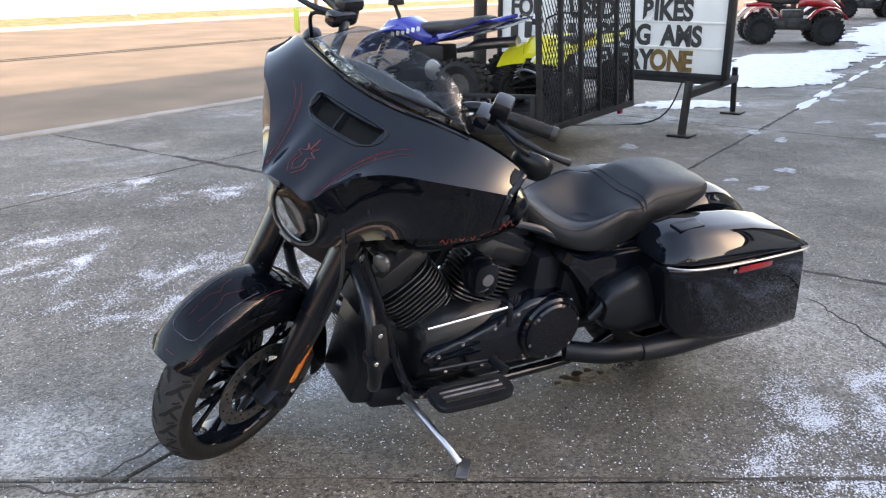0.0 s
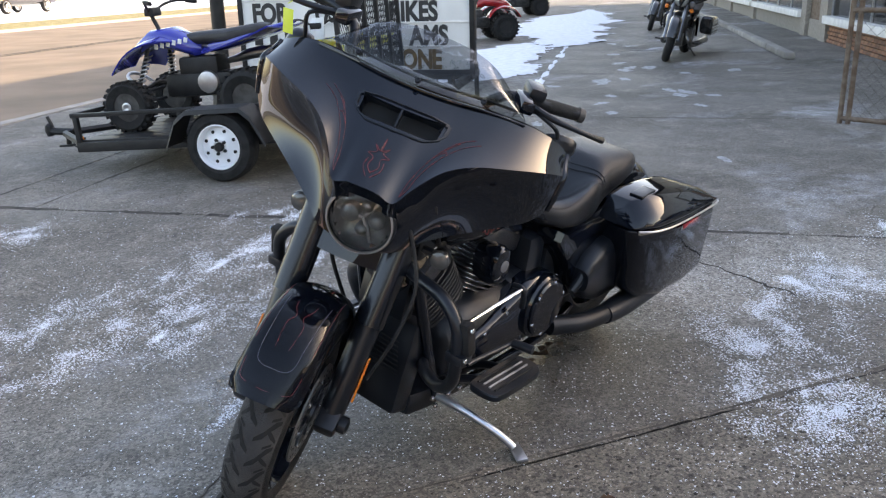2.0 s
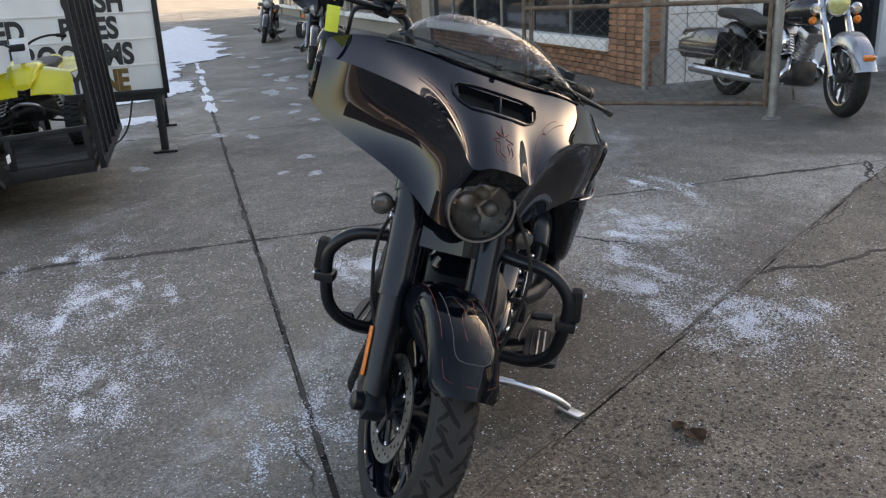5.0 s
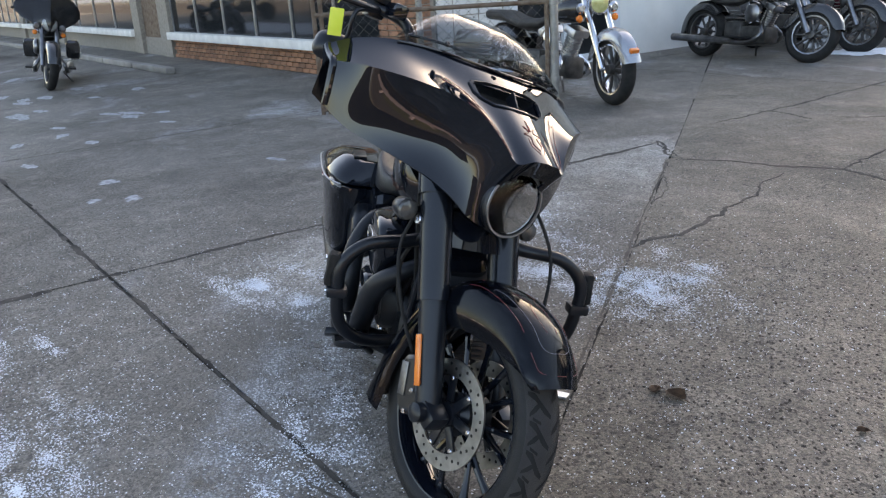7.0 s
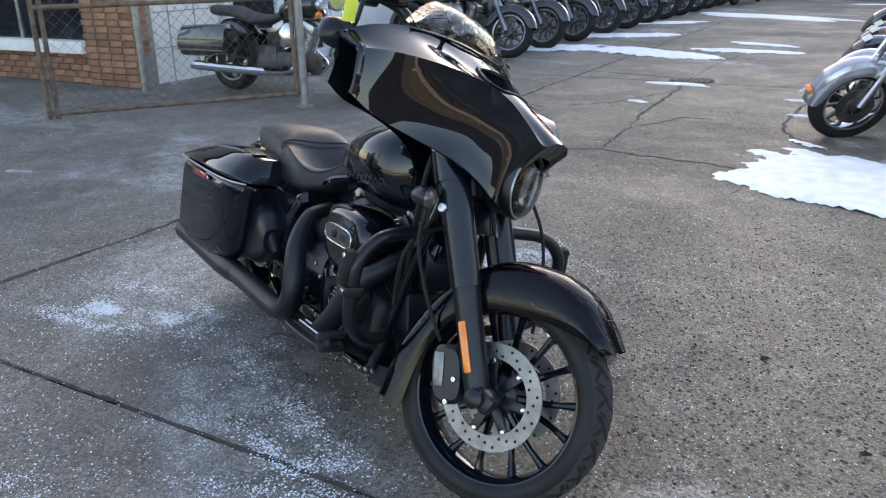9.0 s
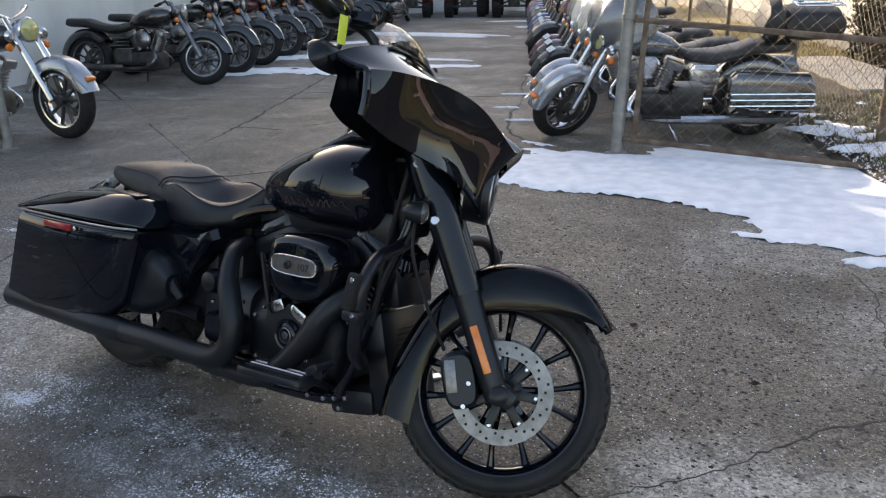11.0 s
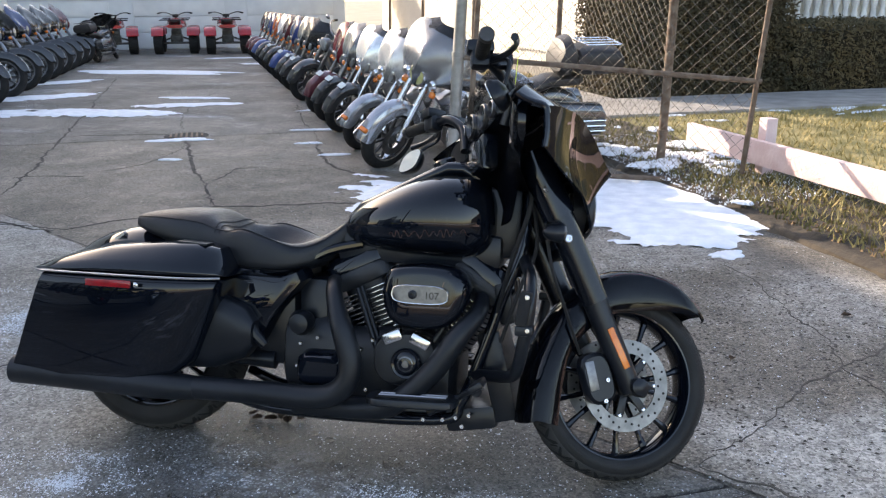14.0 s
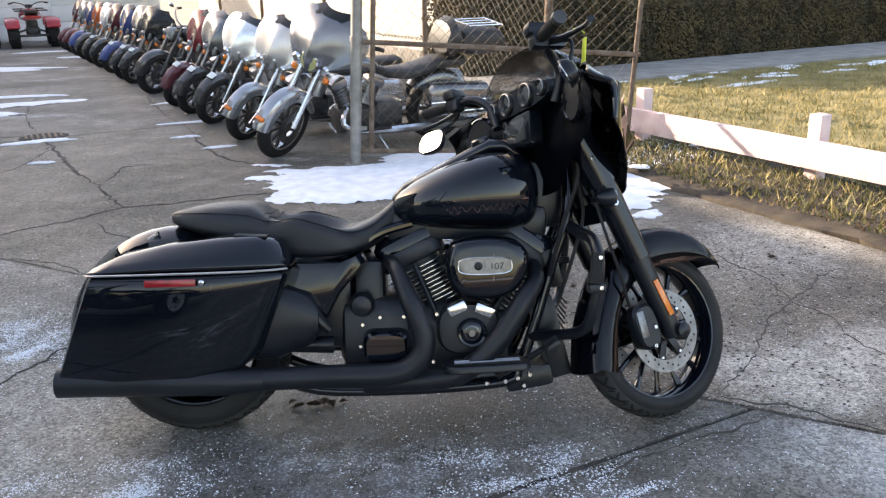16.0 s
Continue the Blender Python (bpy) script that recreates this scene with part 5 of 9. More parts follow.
park("fence", (-4.70, 2.12), 31, 1.06, "black cruiser motorcycle with silver fender behind the open gate", "black", fairing=False, steer=-16, lamp="lamp_yellow", group="motorcycles by the shop", guard="silver", tip=True)
park("shop1", tuple(lot(-10.83, 0.84)[:2]), LOT_ANGLE - 14, 1.05, "black touring motorcycle on its stand before the shop", "black", steer=12, group="motorcycles by the shop")
park("shop2", tuple(lot(-18.8, 0.85)[:2]), LOT_ANGLE - 14, 1.05, "black cruiser motorcycle on its stand before the shop", "black", fairing=False, bags=False, steer=12, group="motorcycles by the shop")
park("win", tuple(lot(-11.4, 5.6)[:2]), 200, 1.0, "dark motorcycle shown behind the shop window", "black", fairing=False, group="motorcycles in the shop")
park("win", tuple(lot(-8.6, 5.7)[:2]), 200, 1.0, "dark motorcycle shown behind the shop window", "black", fairing=False, group="motorcycles in the shop")
park("side_red", tuple(lot(-2.35, 21.0)[:2]), 110, SC, "dark touring motorcycle parked across the end of the lot", "black", rack=True, group="motorcycles at the back")


M["hole_shade"] = mat("shadowed hole", (0.01, 0.01, 0.01), 0.9, 0, (0.02, 0.02, 0.02), 9, 3)


# ---- quads ----
def quad(name, label, body, m, racks=True, sport=False, group="quads"):
    """A quad bike: length along x, ground at z 0."""
    root = thing(name, label, "quad bike", m, group)
    P = body
    tr, tw = (0.27, 0.24) if not sport else (0.26, 0.22)
    for u in (-0.6, 0.6):
        for v in (-0.44, 0.44):
            wh = new("wheel")
            wh.parent = root
            if sport:
                tr, tw = (0.225, 0.17) if u > 0 else (0.25, 0.24)
            mm = Matrix.Translation((u, v, tr)) @ Matrix.Rotation(radians(90), 4, "X")
            bm = bmesh.new()
            lathe(bm, [(0.13, -tw * 0.4), (0.2, -tw * 0.5), (tr * 0.95, -tw * 0.42), (tr, -tw * 0.2), (tr, tw * 0.2), (tr * 0.95, tw * 0.42), (0.2, tw * 0.5), (0.13, tw * 0.4)], mm, 24, True)
            part("tyre", bm, M["tyre"], wh)
            bm = bmesh.new()
            for k in range(22):
                a = 2 * math.pi * k / 22
                for s in (-1, 1):
                    box(bm, mm @ Vector((tr * math.cos(a + s * 0.06), tr * math.sin(a + s * 0.06), s * tw * 0.22)), (0.03, 0.035, tw * 0.42), 0, mm.to_3x3().to_4x4() @ Matrix.Rotation(a, 4, "Z"))
            part("tread", bm, M["tyre"], wh, smooth=False)["kind"] = "stuff"
            bm = bmesh.new()
            lathe(bm, [(0.14, -tw * 0.36), (0.12, -tw * 0.3), (0.05, -tw * 0.2), (0.05, tw * 0.2), (0.12, tw * 0.3), (0.14, tw * 0.36)], mm, 20)
            part("rim", bm, M["dark_engine"] if sport else M["black_steel"], wh)
    bm = bmesh.new()
    box(bm, (0, 0, 0.36), (0.75, 0.3, 0.22), 0.05)
    box(bm, (0.02, 0, 0.52), (0.4, 0.26, 0.2), 0.04)
    tube(bm, [(0.6, -0.4, 0.28), (0.5, 0, 0.4), (0.6, 0.4, 0.28)], 0.025, 8, 8)
    tube(bm, [(-0.6, -0.4, 0.28), (-0.6, 0, 0.28), (-0.6, 0.4, 0.28)], 0.03, 8, 8)
    part("frame", bm, M["dark_engine"] if not sport else M["black_steel"], root)
    if sport:
        bm = bmesh.new()
        box(bm, (-0.02, 0, 0.38), (0.36, 0.26, 0.20), 0.05)
        lathe(bm, [(0.10, 0), (0.11, 0.02), (0.10, 0.05), (0.05, 0.06)], Matrix.Translation((-0.08, 0.13, 0.38)) @ Matrix.Rotation(radians(-90), 4, "X"), 20)
        lathe(bm, [(0.10, 0), (0.11, 0.02), (0.10, 0.05), (0.05, 0.06)], Matrix.Translation((-0.08, -0.13, 0.38)) @ Matrix.Rotation(radians(90), 4, "X"), 20)
        part("engine", bm, M["alu"], root, "silver engine case")
        bm = bmesh.new()
        for k in range(6):
            box(bm, (0.07 + 0.004 * k, 0, 0.50 + 0.022 * k), (0.15, 0.17, 0.010), 0.003)
        box(bm, (0.08, 0, 0.56), (0.11, 0.12, 0.16), 0.01)
        part("cylinder", bm, M["dark_engine"], root)
        for v in (-1, 1):
            shock = new("shock")
            shock.parent = root
            bm = bmesh.new()
            tube(bm, [(0.56, v * 0.33, 0.34), (0.46, v * 0.20, 0.72)], 0.018, 4, 8)
            part("damper", bm, M["black_steel"], shock)
            bm = bmesh.new()
            tube(bm, [Vector((0.55 - 0.09 * k / 64 + 0.034 * math.cos(k * 0.75), v * (0.32 - 0.11 * k / 64) + 0.034 * math.sin(k * 0.75), 0.38 + 0.28 * k / 64)) for k in range(65)], 0.007, 130, 6)
            part("spring", bm, M["alu"], shock)
            for u, z in ((0.56, 0.26), (0.56, 0.36)):
                bm = bmesh.new()
                tube(bm, [(u, v * 0.40, z - 0.02), (0.40, v * 0.12, z)], 0.014, 3, 8)
                part("suspension_arm", bm, M["black_steel"], root)
        bm = bmesh.new()
        tube(bm, [(0.62, -0.14, 0.36), (0.76, -0.13, 0.46), (0.80, 0, 0.50), (0.76, 0.13, 0.46), (0.62, 0.14, 0.36)], 0.016, 20, 8)
        part("bumper", bm, M["alu"], root, "silver tube bumper")
        bm = bmesh.new()
        tube(bm, [(0.0, -0.15, 0.52), (-0.25, -0.18, 0.56), (-0.45, -0.17, 0.60), (-0.86, -0.16, 0.62)], [0.025, 0.03, 0.05, 0.055, 0.05], 16, 12)
        part("exhaust", bm, M["alu"], root, "silver exhaust can")
        for sgn in (1, -1):
            for v in (-1, 1):
                bm = bmesh.new()
                rings = []
                for k in range(13):
                    f = k / 12
                    if sgn > 0:
                        u, z = 0.18 + 0.52 * f, 0.80 + 0.06 * math.sin(math.pi * f) - 0.22 * f ** 2.4
                    else:
                        u, z = -0.08 - 0.80 * f, 0.70 + 0.06 * f + 0.07 * f ** 3
                    top = []
                    for j in range(6):
                        g = j / 5
                        y = 0.07 + g * (0.06 + 0.36 * math.sin(min(1.0, f * 1.25) * math.pi / 2) ** 1.3)
                        top.append(Vector((u - sgn * 0.05 * g * (1 - f), v * y, z - 0.05 * g * g * (1 if sgn > 0 else 1 - 1.5 * f))))
                    rings.append(top + [p + Vector((0, -v * 0.006, -0.014)) for p in top[::-1]])
                loft(bm, rings)
                part("fender", bm, P, root)
        for v in (-1, 1):
            for k in range(6):
                bm = bmesh.new()
                box(bm, (0.36 - 0.055 * k, v * (0.222 - 0.012 * k), 0.735 + 0.008 * k), (0.035, 0.006, 0.045), 0.002, Matrix.Rotation(radians(v * 8), 4, "Z") @ Matrix.Rotation(radians(-14), 4, "Y"))
                part("letter_bar", bm, M["paper"], root, "pale lettering as plain bars")
        for v in (-1, 1):
            for u in (-0.6, 0.6):
                bm = bmesh.new()
                lathe(bm, [(0.012, 0), (0.042, 0.002), (0.046, 0.02), (0.030, 0.024), (0.016, 0.018)], Matrix.Translation((u, v * (0.44 + 0.05), 0.225 if u > 0 else 0.25)) @ Matrix.Rotation(radians(-90 * v), 4, "X"), 16)
                part("hub", bm, M["alu"], root, "silver wheel hub")
    for sgn in () if sport else (1, -1):
        for v in (-0.44, 0.44):
            bm = bmesh.new()
            rings = []
            for k in range(9):
                a = radians(25 + 130 * k / 8) if not sport else radians(35 + 90 * k / 8)
                r = tr + 0.10
                c = Vector((sgn * 0.6 - sgn * 0.03, v, tr + 0.04))
                hw = 0.15
                rings.append([c + Vector((r * math.cos(a), s * hw, r * math.sin(a) + 0.02 * (1 - s * s))) for s in (-1, -0.5, 0, 0.5, 1)] + [c + Vector(((r - 0.012) * math.cos(a), s * hw, (r - 0.012) * math.sin(a))) for s in (1, 0, -1)])
            loft(bm, rings)
            part("fender", bm, P, root)
    bm = bmesh.new()
    loft(bm, [oval(u, 0, w, a, h, 16, 2.6) for u, w, a, h in (((0.85, 0.62, 0.14, 0.06), (0.7, 0.70, 0.26, 0.10), (0.45, 0.78, 0.24, 0.12), (0.25, 0.78, 0.14, 0.10), (0.1, 0.72, 0.1, 0.08)) if not sport else ((0.70, 0.66, 0.08, 0.03), (0.62, 0.73, 0.13, 0.06), (0.46, 0.81, 0.18, 0.08), (0.25, 0.79, 0.19, 0.11), (0.05, 0.70, 0.15, 0.09), (-0.02, 0.68, 0.08, 0.05)))])
    part("nose", bm, P, root)
    bm = bmesh.new()
    loft(bm, [oval(u, 0, w, a, h, 16, 2.8) for u, w, a, h in (((-0.85, 0.70, 0.2, 0.04), (-0.6, 0.72, 0.26, 0.05), (-0.4, 0.70, 0.2, 0.05)) if not sport else ((-0.92, 0.86, 0.06, 0.02), (-0.80, 0.83, 0.12, 0.03), (-0.55, 0.77, 0.15, 0.05), (-0.30, 0.71, 0.15, 0.05), (-0.1, 0.69, 0.11, 0.05)))])
    part("tail", bm, P, root)
    bm = bmesh.new()
    loft(bm, [oval(u, 0, w, a, h, 16, 2.6) for u, w, a, h in ((0.2, 0.78, 0.06, 0.04), (0.05, 0.78, 0.12, 0.06), (-0.3, 0.78, 0.15, 0.07), (-0.62, 0.82, 0.15, 0.06), (-0.7, 0.83, 0.08, 0.03))])
    part("seat", bm, M["seat_far"], root)
    bm = bmesh.new()
    tube(bm, [(0.32, 0, 0.9), (0.28, 0.14, 1.0), (0.2, 0.3, 1.04), (0.08, 0.42, 1.02)], 0.013, 10, 8)
    tube(bm, [(0.32, 0, 0.9), (0.28, -0.14, 1.0), (0.2, -0.3, 1.04), (0.08, -0.42, 1.02)], 0.013, 10, 8)
    box(bm, (0.3, 0, 0.95), (0.1, 0.16, 0.08), 0.02)
    up = Vector((0.16, 0, 0.10)) if sport else Vector((0, 0, 0))
    bmesh.ops.translate(bm, verts=bm.verts, vec=up)
    tube(bm, [Vector((0.36, 0, 0.72)), Vector((0.32, 0, 0.92)) + up], 0.02, 3, 8)
    part("handlebar", bm, M["black_steel"], root)
    for v in (-1, 1):
        bm = bmesh.new()
        tube(bm, [Vector((0.14, v * 0.37, 1.03)) + up, Vector((0.06, v * 0.44, 1.015)) + up], 0.02, 2, 10)
        part("grip", bm, M["tyre"], root)
    if racks:
        for u0, u1, z in ((0.5, 0.95, 0.88), (-0.95, -0.45, 0.86)):
            rk = new("rack")
            rk.parent = root
            for k in range(5):
                v = -0.32 + 0.16 * k
                bm = bmesh.new()
                tube(bm, [(u0, v, z), (u1, v, z)], 0.01, 2, 6)
                part("bar", bm, M["black_steel"], rk)
            for u in (u0, u1):
                bm = bmesh.new()
                tube(bm, [(u, -0.36, z), (u, 0.36, z)], 0.012, 2, 6)
                part("bar", bm, M["black_steel"], rk)
    return root


RED = paint("red plastic", (0.36, 0.012, 0.015))
BLUEP = paint("blue plastic", (0.02, 0.03, 0.28))
YEL = paint("yellow plastic", (0.62, 0.55, 0.02))


def at_lot(p, q, deg, s=1.0, z=0.0):
    return Matrix.Translation(lot(p, q, z)) @ Matrix.Rotation(radians(LOT_ANGLE + deg), 4, "Z") @ Matrix.Scale(s, 4)


q1 = quad("quad_bike", "red utility quad with black racks at the back wall", RED, at_lot(-0.9, 23.2, 90, 1.08), group="red quads at the back")
for p, q, a in ((0.52, 22.7, 90), (-2.6, 23.4, 95)):
    copy_thing(q1, Matrix.Identity(4)).matrix_basis = at_lot(p, q, a, 1.08)
q2 = quad("quad_bike", "red utility quad parked on the snowy lot", RED, at_lot(-15.95, -3.15, 113, 1.08), group="red quads by the street")
copy_thing(q2, Matrix.Identity(4)).matrix_basis = at_lot(-22.6, -4.4, 113, 1.12)
quad("quad_bike", "black utility quad parked beyond the red ones", PAINTS["black"], at_lot(-28.5, -3.6, 113, 1.2), group="quads by the street")

# ---- trailer with two quads ----
TM = Matrix.Translation(lot(-3.12, -2.575)) @ Matrix.Rotation(radians(LOT_ANGLE - 90), 4, "Z") @ Matrix.Rotation(radians(3.4), 4, "Y") @ Matrix.Scale(0.91, 4)   # x towards the lowered hitch
trailer = thing("trailer", "black open utility trailer with white wheel and mesh ramp", "trailer", TM)
X0, X1, YW = -0.93, 1.38, 0.86
bm = bmesh.new()
for v in (-YW, YW):
    box(bm, ((X0 + X1) / 2, v, 0.285), (X1 - X0, 0.06, 0.08), 0.006)
    box(bm, ((X0 + X1) / 2, v, 0.545), (X1 - X0, 0.04, 0.035), 0.006)
    for u in (X0 + 0.02, -0.42, 0.42, X1 - 0.02):
        box(bm, (u, v, 0.42), (0.04, 0.04, 0.25), 0.004)
for u in (X0 + 0.03, -0.4, 0.2, 0.8, X1 - 0.03):
    box(bm, (u, 0, 0.28), (0.05, 2 * YW, 0.06), 0.004)
box(bm, (X1, 0, 0.545), (0.04, 2 * YW + 0.04, 0.04), 0.006)
for v in (-1, 1):
    tube(bm, [(X1 - 0.05, v * (YW - 0.03), 0.28), (2.0, v * 0.05 + 0.1, 0.30)], 0.035, 2, 6)
part("frame", bm, M["black_steel"], trailer)
for k in range(8):
    bm = bmesh.new()
    box(bm, ((X0 + X1) / 2, -0.749 + 0.214 * k, 0.325), (X1 - X0 - 0.06, 0.200, 0.03), 0.004)
    part("plank", bm, M["black_steel"], trailer)
bm = bmesh.new()
tube(bm, [(1.95, 0.1, 0.305), (2.18, 0.1, 0.325)], 0.035, 2, 8)
lathe(bm, [(0.03, -0.05), (0.045, 0), (0.035, 0.05), (0.01, 0.07)], Matrix.Translation((2.2, 0.1, 0.33)), 12)
tube(bm, [(2.16, 0.1, 0.36), (2.20, 0.1, 0.46)], 0.016, 2, 6)
part("hitch", bm, M["black_steel"], trailer)
bm = bmesh.new()
tube(bm, [(1.98, 0.14, 0.33), (2.0, 0.14, 0.20)], 0.022, 2, 8)
box(bm, (2.0, 0.14, 0.195), (0.14, 0.1, 0.02), 0.004)
part("jack", bm, M["black_steel"], trailer)
bm = bmesh.new()
tube(bm, [(1.9, 0.2, 0.30), (1.85, 0.26, 0.20), (1.7, 0.36, 0.22), (1.6, 0.45, 0.30)], 0.008, 14, 6)
part("safety_cable", bm, M["tyre"], trailer)
for v in (-1, 1):
    wh = new("wheel")
    wh.parent = trailer
    mm = Matrix.Translation((0, v * 1.04, 0.275)) @ Matrix.Rotation(radians(-90 * v), 4, "X")
    bm = bmesh.new()
    lathe(bm, [(0.17, -0.08), (0.20, -0.095), (0.255, -0.085), (0.275, -0.05), (0.275, 0.05), (0.255, 0.085), (0.20, 0.095), (0.17, 0.08)], mm, 40, True)
    part("tyre", bm, M["tyre"], wh)
    bm = bmesh.new()
    lathe(bm, [(0.176, 0.085), (0.168, 0.088), (0.158, 0.07), (0.152, 0.035), (0.10, 0.045), (0.08, 0.060), (0.05, 0.064), (0.045, 0.055), (0.02, 0.055)], mm, 40, False, True)
    part("rim", bm, M["white_rim"], wh, "white steel rim")
    bm = bmesh.new()
    lathe(bm, [(0.036, 0.052), (0.036, 0.085), (0.028, 0.098), (0.005, 0.10)], mm, 12)
    part("hub_cap", bm, M["black_steel"], wh)
    for k in range(5):
        a = 2 * math.pi * k / 5
        bm = bmesh.new()
        lathe(bm, [(0.014, 0.055), (0.013, 0.078), (0.004, 0.08)], mm @ Matrix.Translation((0.055 * math.cos(a), 0.055 * math.sin(a), 0)), 6)
        part("wheel_nut", bm, M["black_steel"], wh)
    # near-black discs laid on the rim, the shade of its holes as colour
    for k in range(8):
        a = 2 * math.pi * (k + 0.5) / 8
        bm = bmesh.new()
        lathe(bm, [(0.014, 0.036), (0.014, 0.0445), (0.004, 0.045)], mm @ Matrix.Translation((0.122 * math.cos(a), 0.122 * math.sin(a), 0)), 10)
        part("rim_hole_shade", bm, M["hole_shade"], wh)
    bm = bmesh.new()
    pts = [(-0.40, 0.30), (-0.30, 0.50), (-0.22, 0.57), (0.22, 0.57), (0.32, 0.50), (0.42, 0.30)]
    loft(bm, [[Vector((u, v * (1.04 + e), w + d)) for e, d in ((-0.16, 0), (0.11, 0), (0.12, -0.035), (0.113, -0.035), (0.105, -0.008), (-0.16, -0.008))] for u, w in pts])
    part("mudguard", bm, M["black_steel"], trailer)
    bm = bmesh.new()
    box(bm, (X0 - 0.04, v * 0.66, 0.27), (0.03, 0.07, 0.09), 0.006)
    part("tail_lamp", bm, M["red_lens"], trailer, "red tail lamp")
    bm = bmesh.new()
    box(bm, (1.60, v * 0.50, 0.30), (0.1, 0.02, 0.05), 0.006, Matrix.Rotation(radians(-v * 40), 4, "Z"))
    part("side_reflector", bm, M["amber"], trailer, "amber side reflector")
bm = bmesh.new()
box(bm, (-0.44, 1.04, 0.44), (0.006, 0.10, 0.05), 0.002)
part("plate", bm, M["paper"], trailer, "small pale plate")
ramp = new("ramp")
ramp.parent = trailer
RX = X0 - 0.05
for v in (-0.90, -0.54, -0.18, 0.18, 0.54, 0.90):
    bm = bmesh.new()
    box(bm, (RX, v, 1.0), (0.035, 0.04, 1.45), 0.004)
    part("ramp_bar", bm, M["black_steel"], ramp)
for z in (0.29, 1.72):
    bm = bmesh.new()
    box(bm, (RX, 0, z), (0.042, 1.84, 0.05), 0.004)
    part("ramp_crossbar", bm, M["black_steel"], ramp)
bm = bmesh.new()
for k in range(-18, 40):
    for sg in (1, -1):
        v0 = -0.90 + k * 0.05
        a, b = (v0, 0.31), (v0 + sg * 0.72, 1.70)
        ds = b[0] - a[0]
        t0, t1 = sorted(((-0.90 - a[0]) / ds, (0.90 - a[0]) / ds))
        t0, t1 = max(0, t0), min(1, t1)
        if t1 - t0 > 0.02:
            tube(bm, [(RX + 0.005, a[0] + ds * t0, a[1] + 1.39 * t0), (RX + 0.005, a[0] + ds * t1, a[1] + 1.39 * t1)], 0.004, 1, 4, False, True)
ob = part("ramp_mesh", bm, M["black_steel"], ramp)
ob["kind"] = "stuff"

qb = quad("quad_bike", "blue sport quad on the trailer, facing the hitch", BLUEP, TM @ Matrix.Translation((0.54, 0.06, 0.34)) @ Matrix.Scale(0.92, 4), racks=False, sport=True, group="quads on the trailer")
qy = quad("quad_bike", "small yellow quad on the trailer with paper tag", YEL, TM @ Matrix.Translation((-0.52, -0.36, 0.34)) @ Matrix.Rotation(radians(84), 4, "Z") @ Matrix.Scale(0.70, 4), racks=False, sport=True, group="quads on the trailer")
bm = bmesh.new()
box(bm, (0.50, 0.02, 1.02), (0.01, 0.18, 0.26), 0.003, Matrix.Rotation(radians(-12), 4, "Y"))
part("tag", bm, M["paper"], qy, "white paper tag")

# ---- letter sign on a stand ----
SP = -5.31
SM = Matrix.Translation(lot(SP, -1.33)) @ Matrix.Rotation(radians(LOT_ANGLE), 4, "Z")      # x towards the reader, y to the reader's right
sign = thing("letter_sign", "white changeable-letter sign board in a black frame on a steel stand", "sign", SM)
M["sign_face"] = mat("white sign face", (0.70, 0.69, 0.66), 0.4, 0, (0.78, 0.77, 0.74), 3, 5)
M["ink"] = mat("black letter plastic", (0.015, 0.014, 0.014), 0.5, 0, (0.03, 0.03, 0.03), 12, 3)
M["gold_ink"] = mat("amber letter plastic", (0.10, 0.055, 0.015), 0.5, 0, (0.22, 0.12, 0.03), 12, 3)
W, Z0, Z1 = 2.46, 0.445, 1.66
PITCH = 0.237
bm = bmesh.new()
box(bm, (-0.02, -W / 2, (Z0 + Z1) / 2), (0.10, W, Z1 - Z0), 0.006)
part("panel", bm, M["sign_face"], sign)
bm = bmesh.new()
for y in (0.0, -W):
    box(bm, (-0.02, y, (Z0 + Z1) / 2), (0.14, 0.05, Z1 - Z0 + 0.08), 0.006)
for z in (Z0 - 0.02, Z1 + 0.02):
    box(bm, (-0.02, -W / 2, z), (0.14, W + 0.05, 0.05), 0.006)
part("frame", bm, M["black_steel"], sign)
for k in range(1, 5):
    bm = bmesh.new()
    box(bm, (0.036, -W / 2, Z0 + PITCH * k), (0.012, W - 0.06, 0.018), 0.003)
    part("letter_rail", bm, M["sill"], sign)
bm = bmesh.new()
for y in (-0.06, -W + 0.06):
    box(bm, (0.15, y, 0.36), (1.45, 0.07, 0.07), 0.006)
    for x in (-0.54, 0.85):
        tube(bm, [(x + (0.08 if x > 0 else -0.08), y, 0.02), (x, y, 0.47)], 0.035, 2, 4)
        box(bm, (x + (0.08 if x > 0 else -0.08), y, 0.01), (0.2, 0.2, 0.02), 0.004)
box(bm, (0.0, -W / 2, 0.385), (0.08, W, 0.07), 0.006)
part("stand", bm, M["black_steel"], sign)
TXT = Matrix.Rotation(radians(90), 4, "Z") @ Matrix.Rotation(radians(90), 4, "X")


def row_text(text, y, z, material, size=0.265):
    ob = letters("letters", text, size, material, Matrix.Translation((0.034, y, z)) @ TXT @ Matrix.Diagonal((0.78, 1, 1, 1)), sign, 0.003, fat=0.011)
    return ob


for text, y, k in (("WE", -2.36, 3), ("CASH", -0.80, 3), ("FOR", -2.33, 2), ("USED", -1.64, 2), ("BIKES", -0.85, 2), ("PROG", -1.30, 1), ("AMS", -0.64, 1), ("EVERY", -1.30, 0)):
    row_text(text, y, Z0 + 0.02 + PITCH * k, M["ink"])
row_text("ON", -0.74, Z0 + 0.02, M["gold_ink"])
row_text("E", -0.42, Z0 + 0.02, M["gold_ink"])
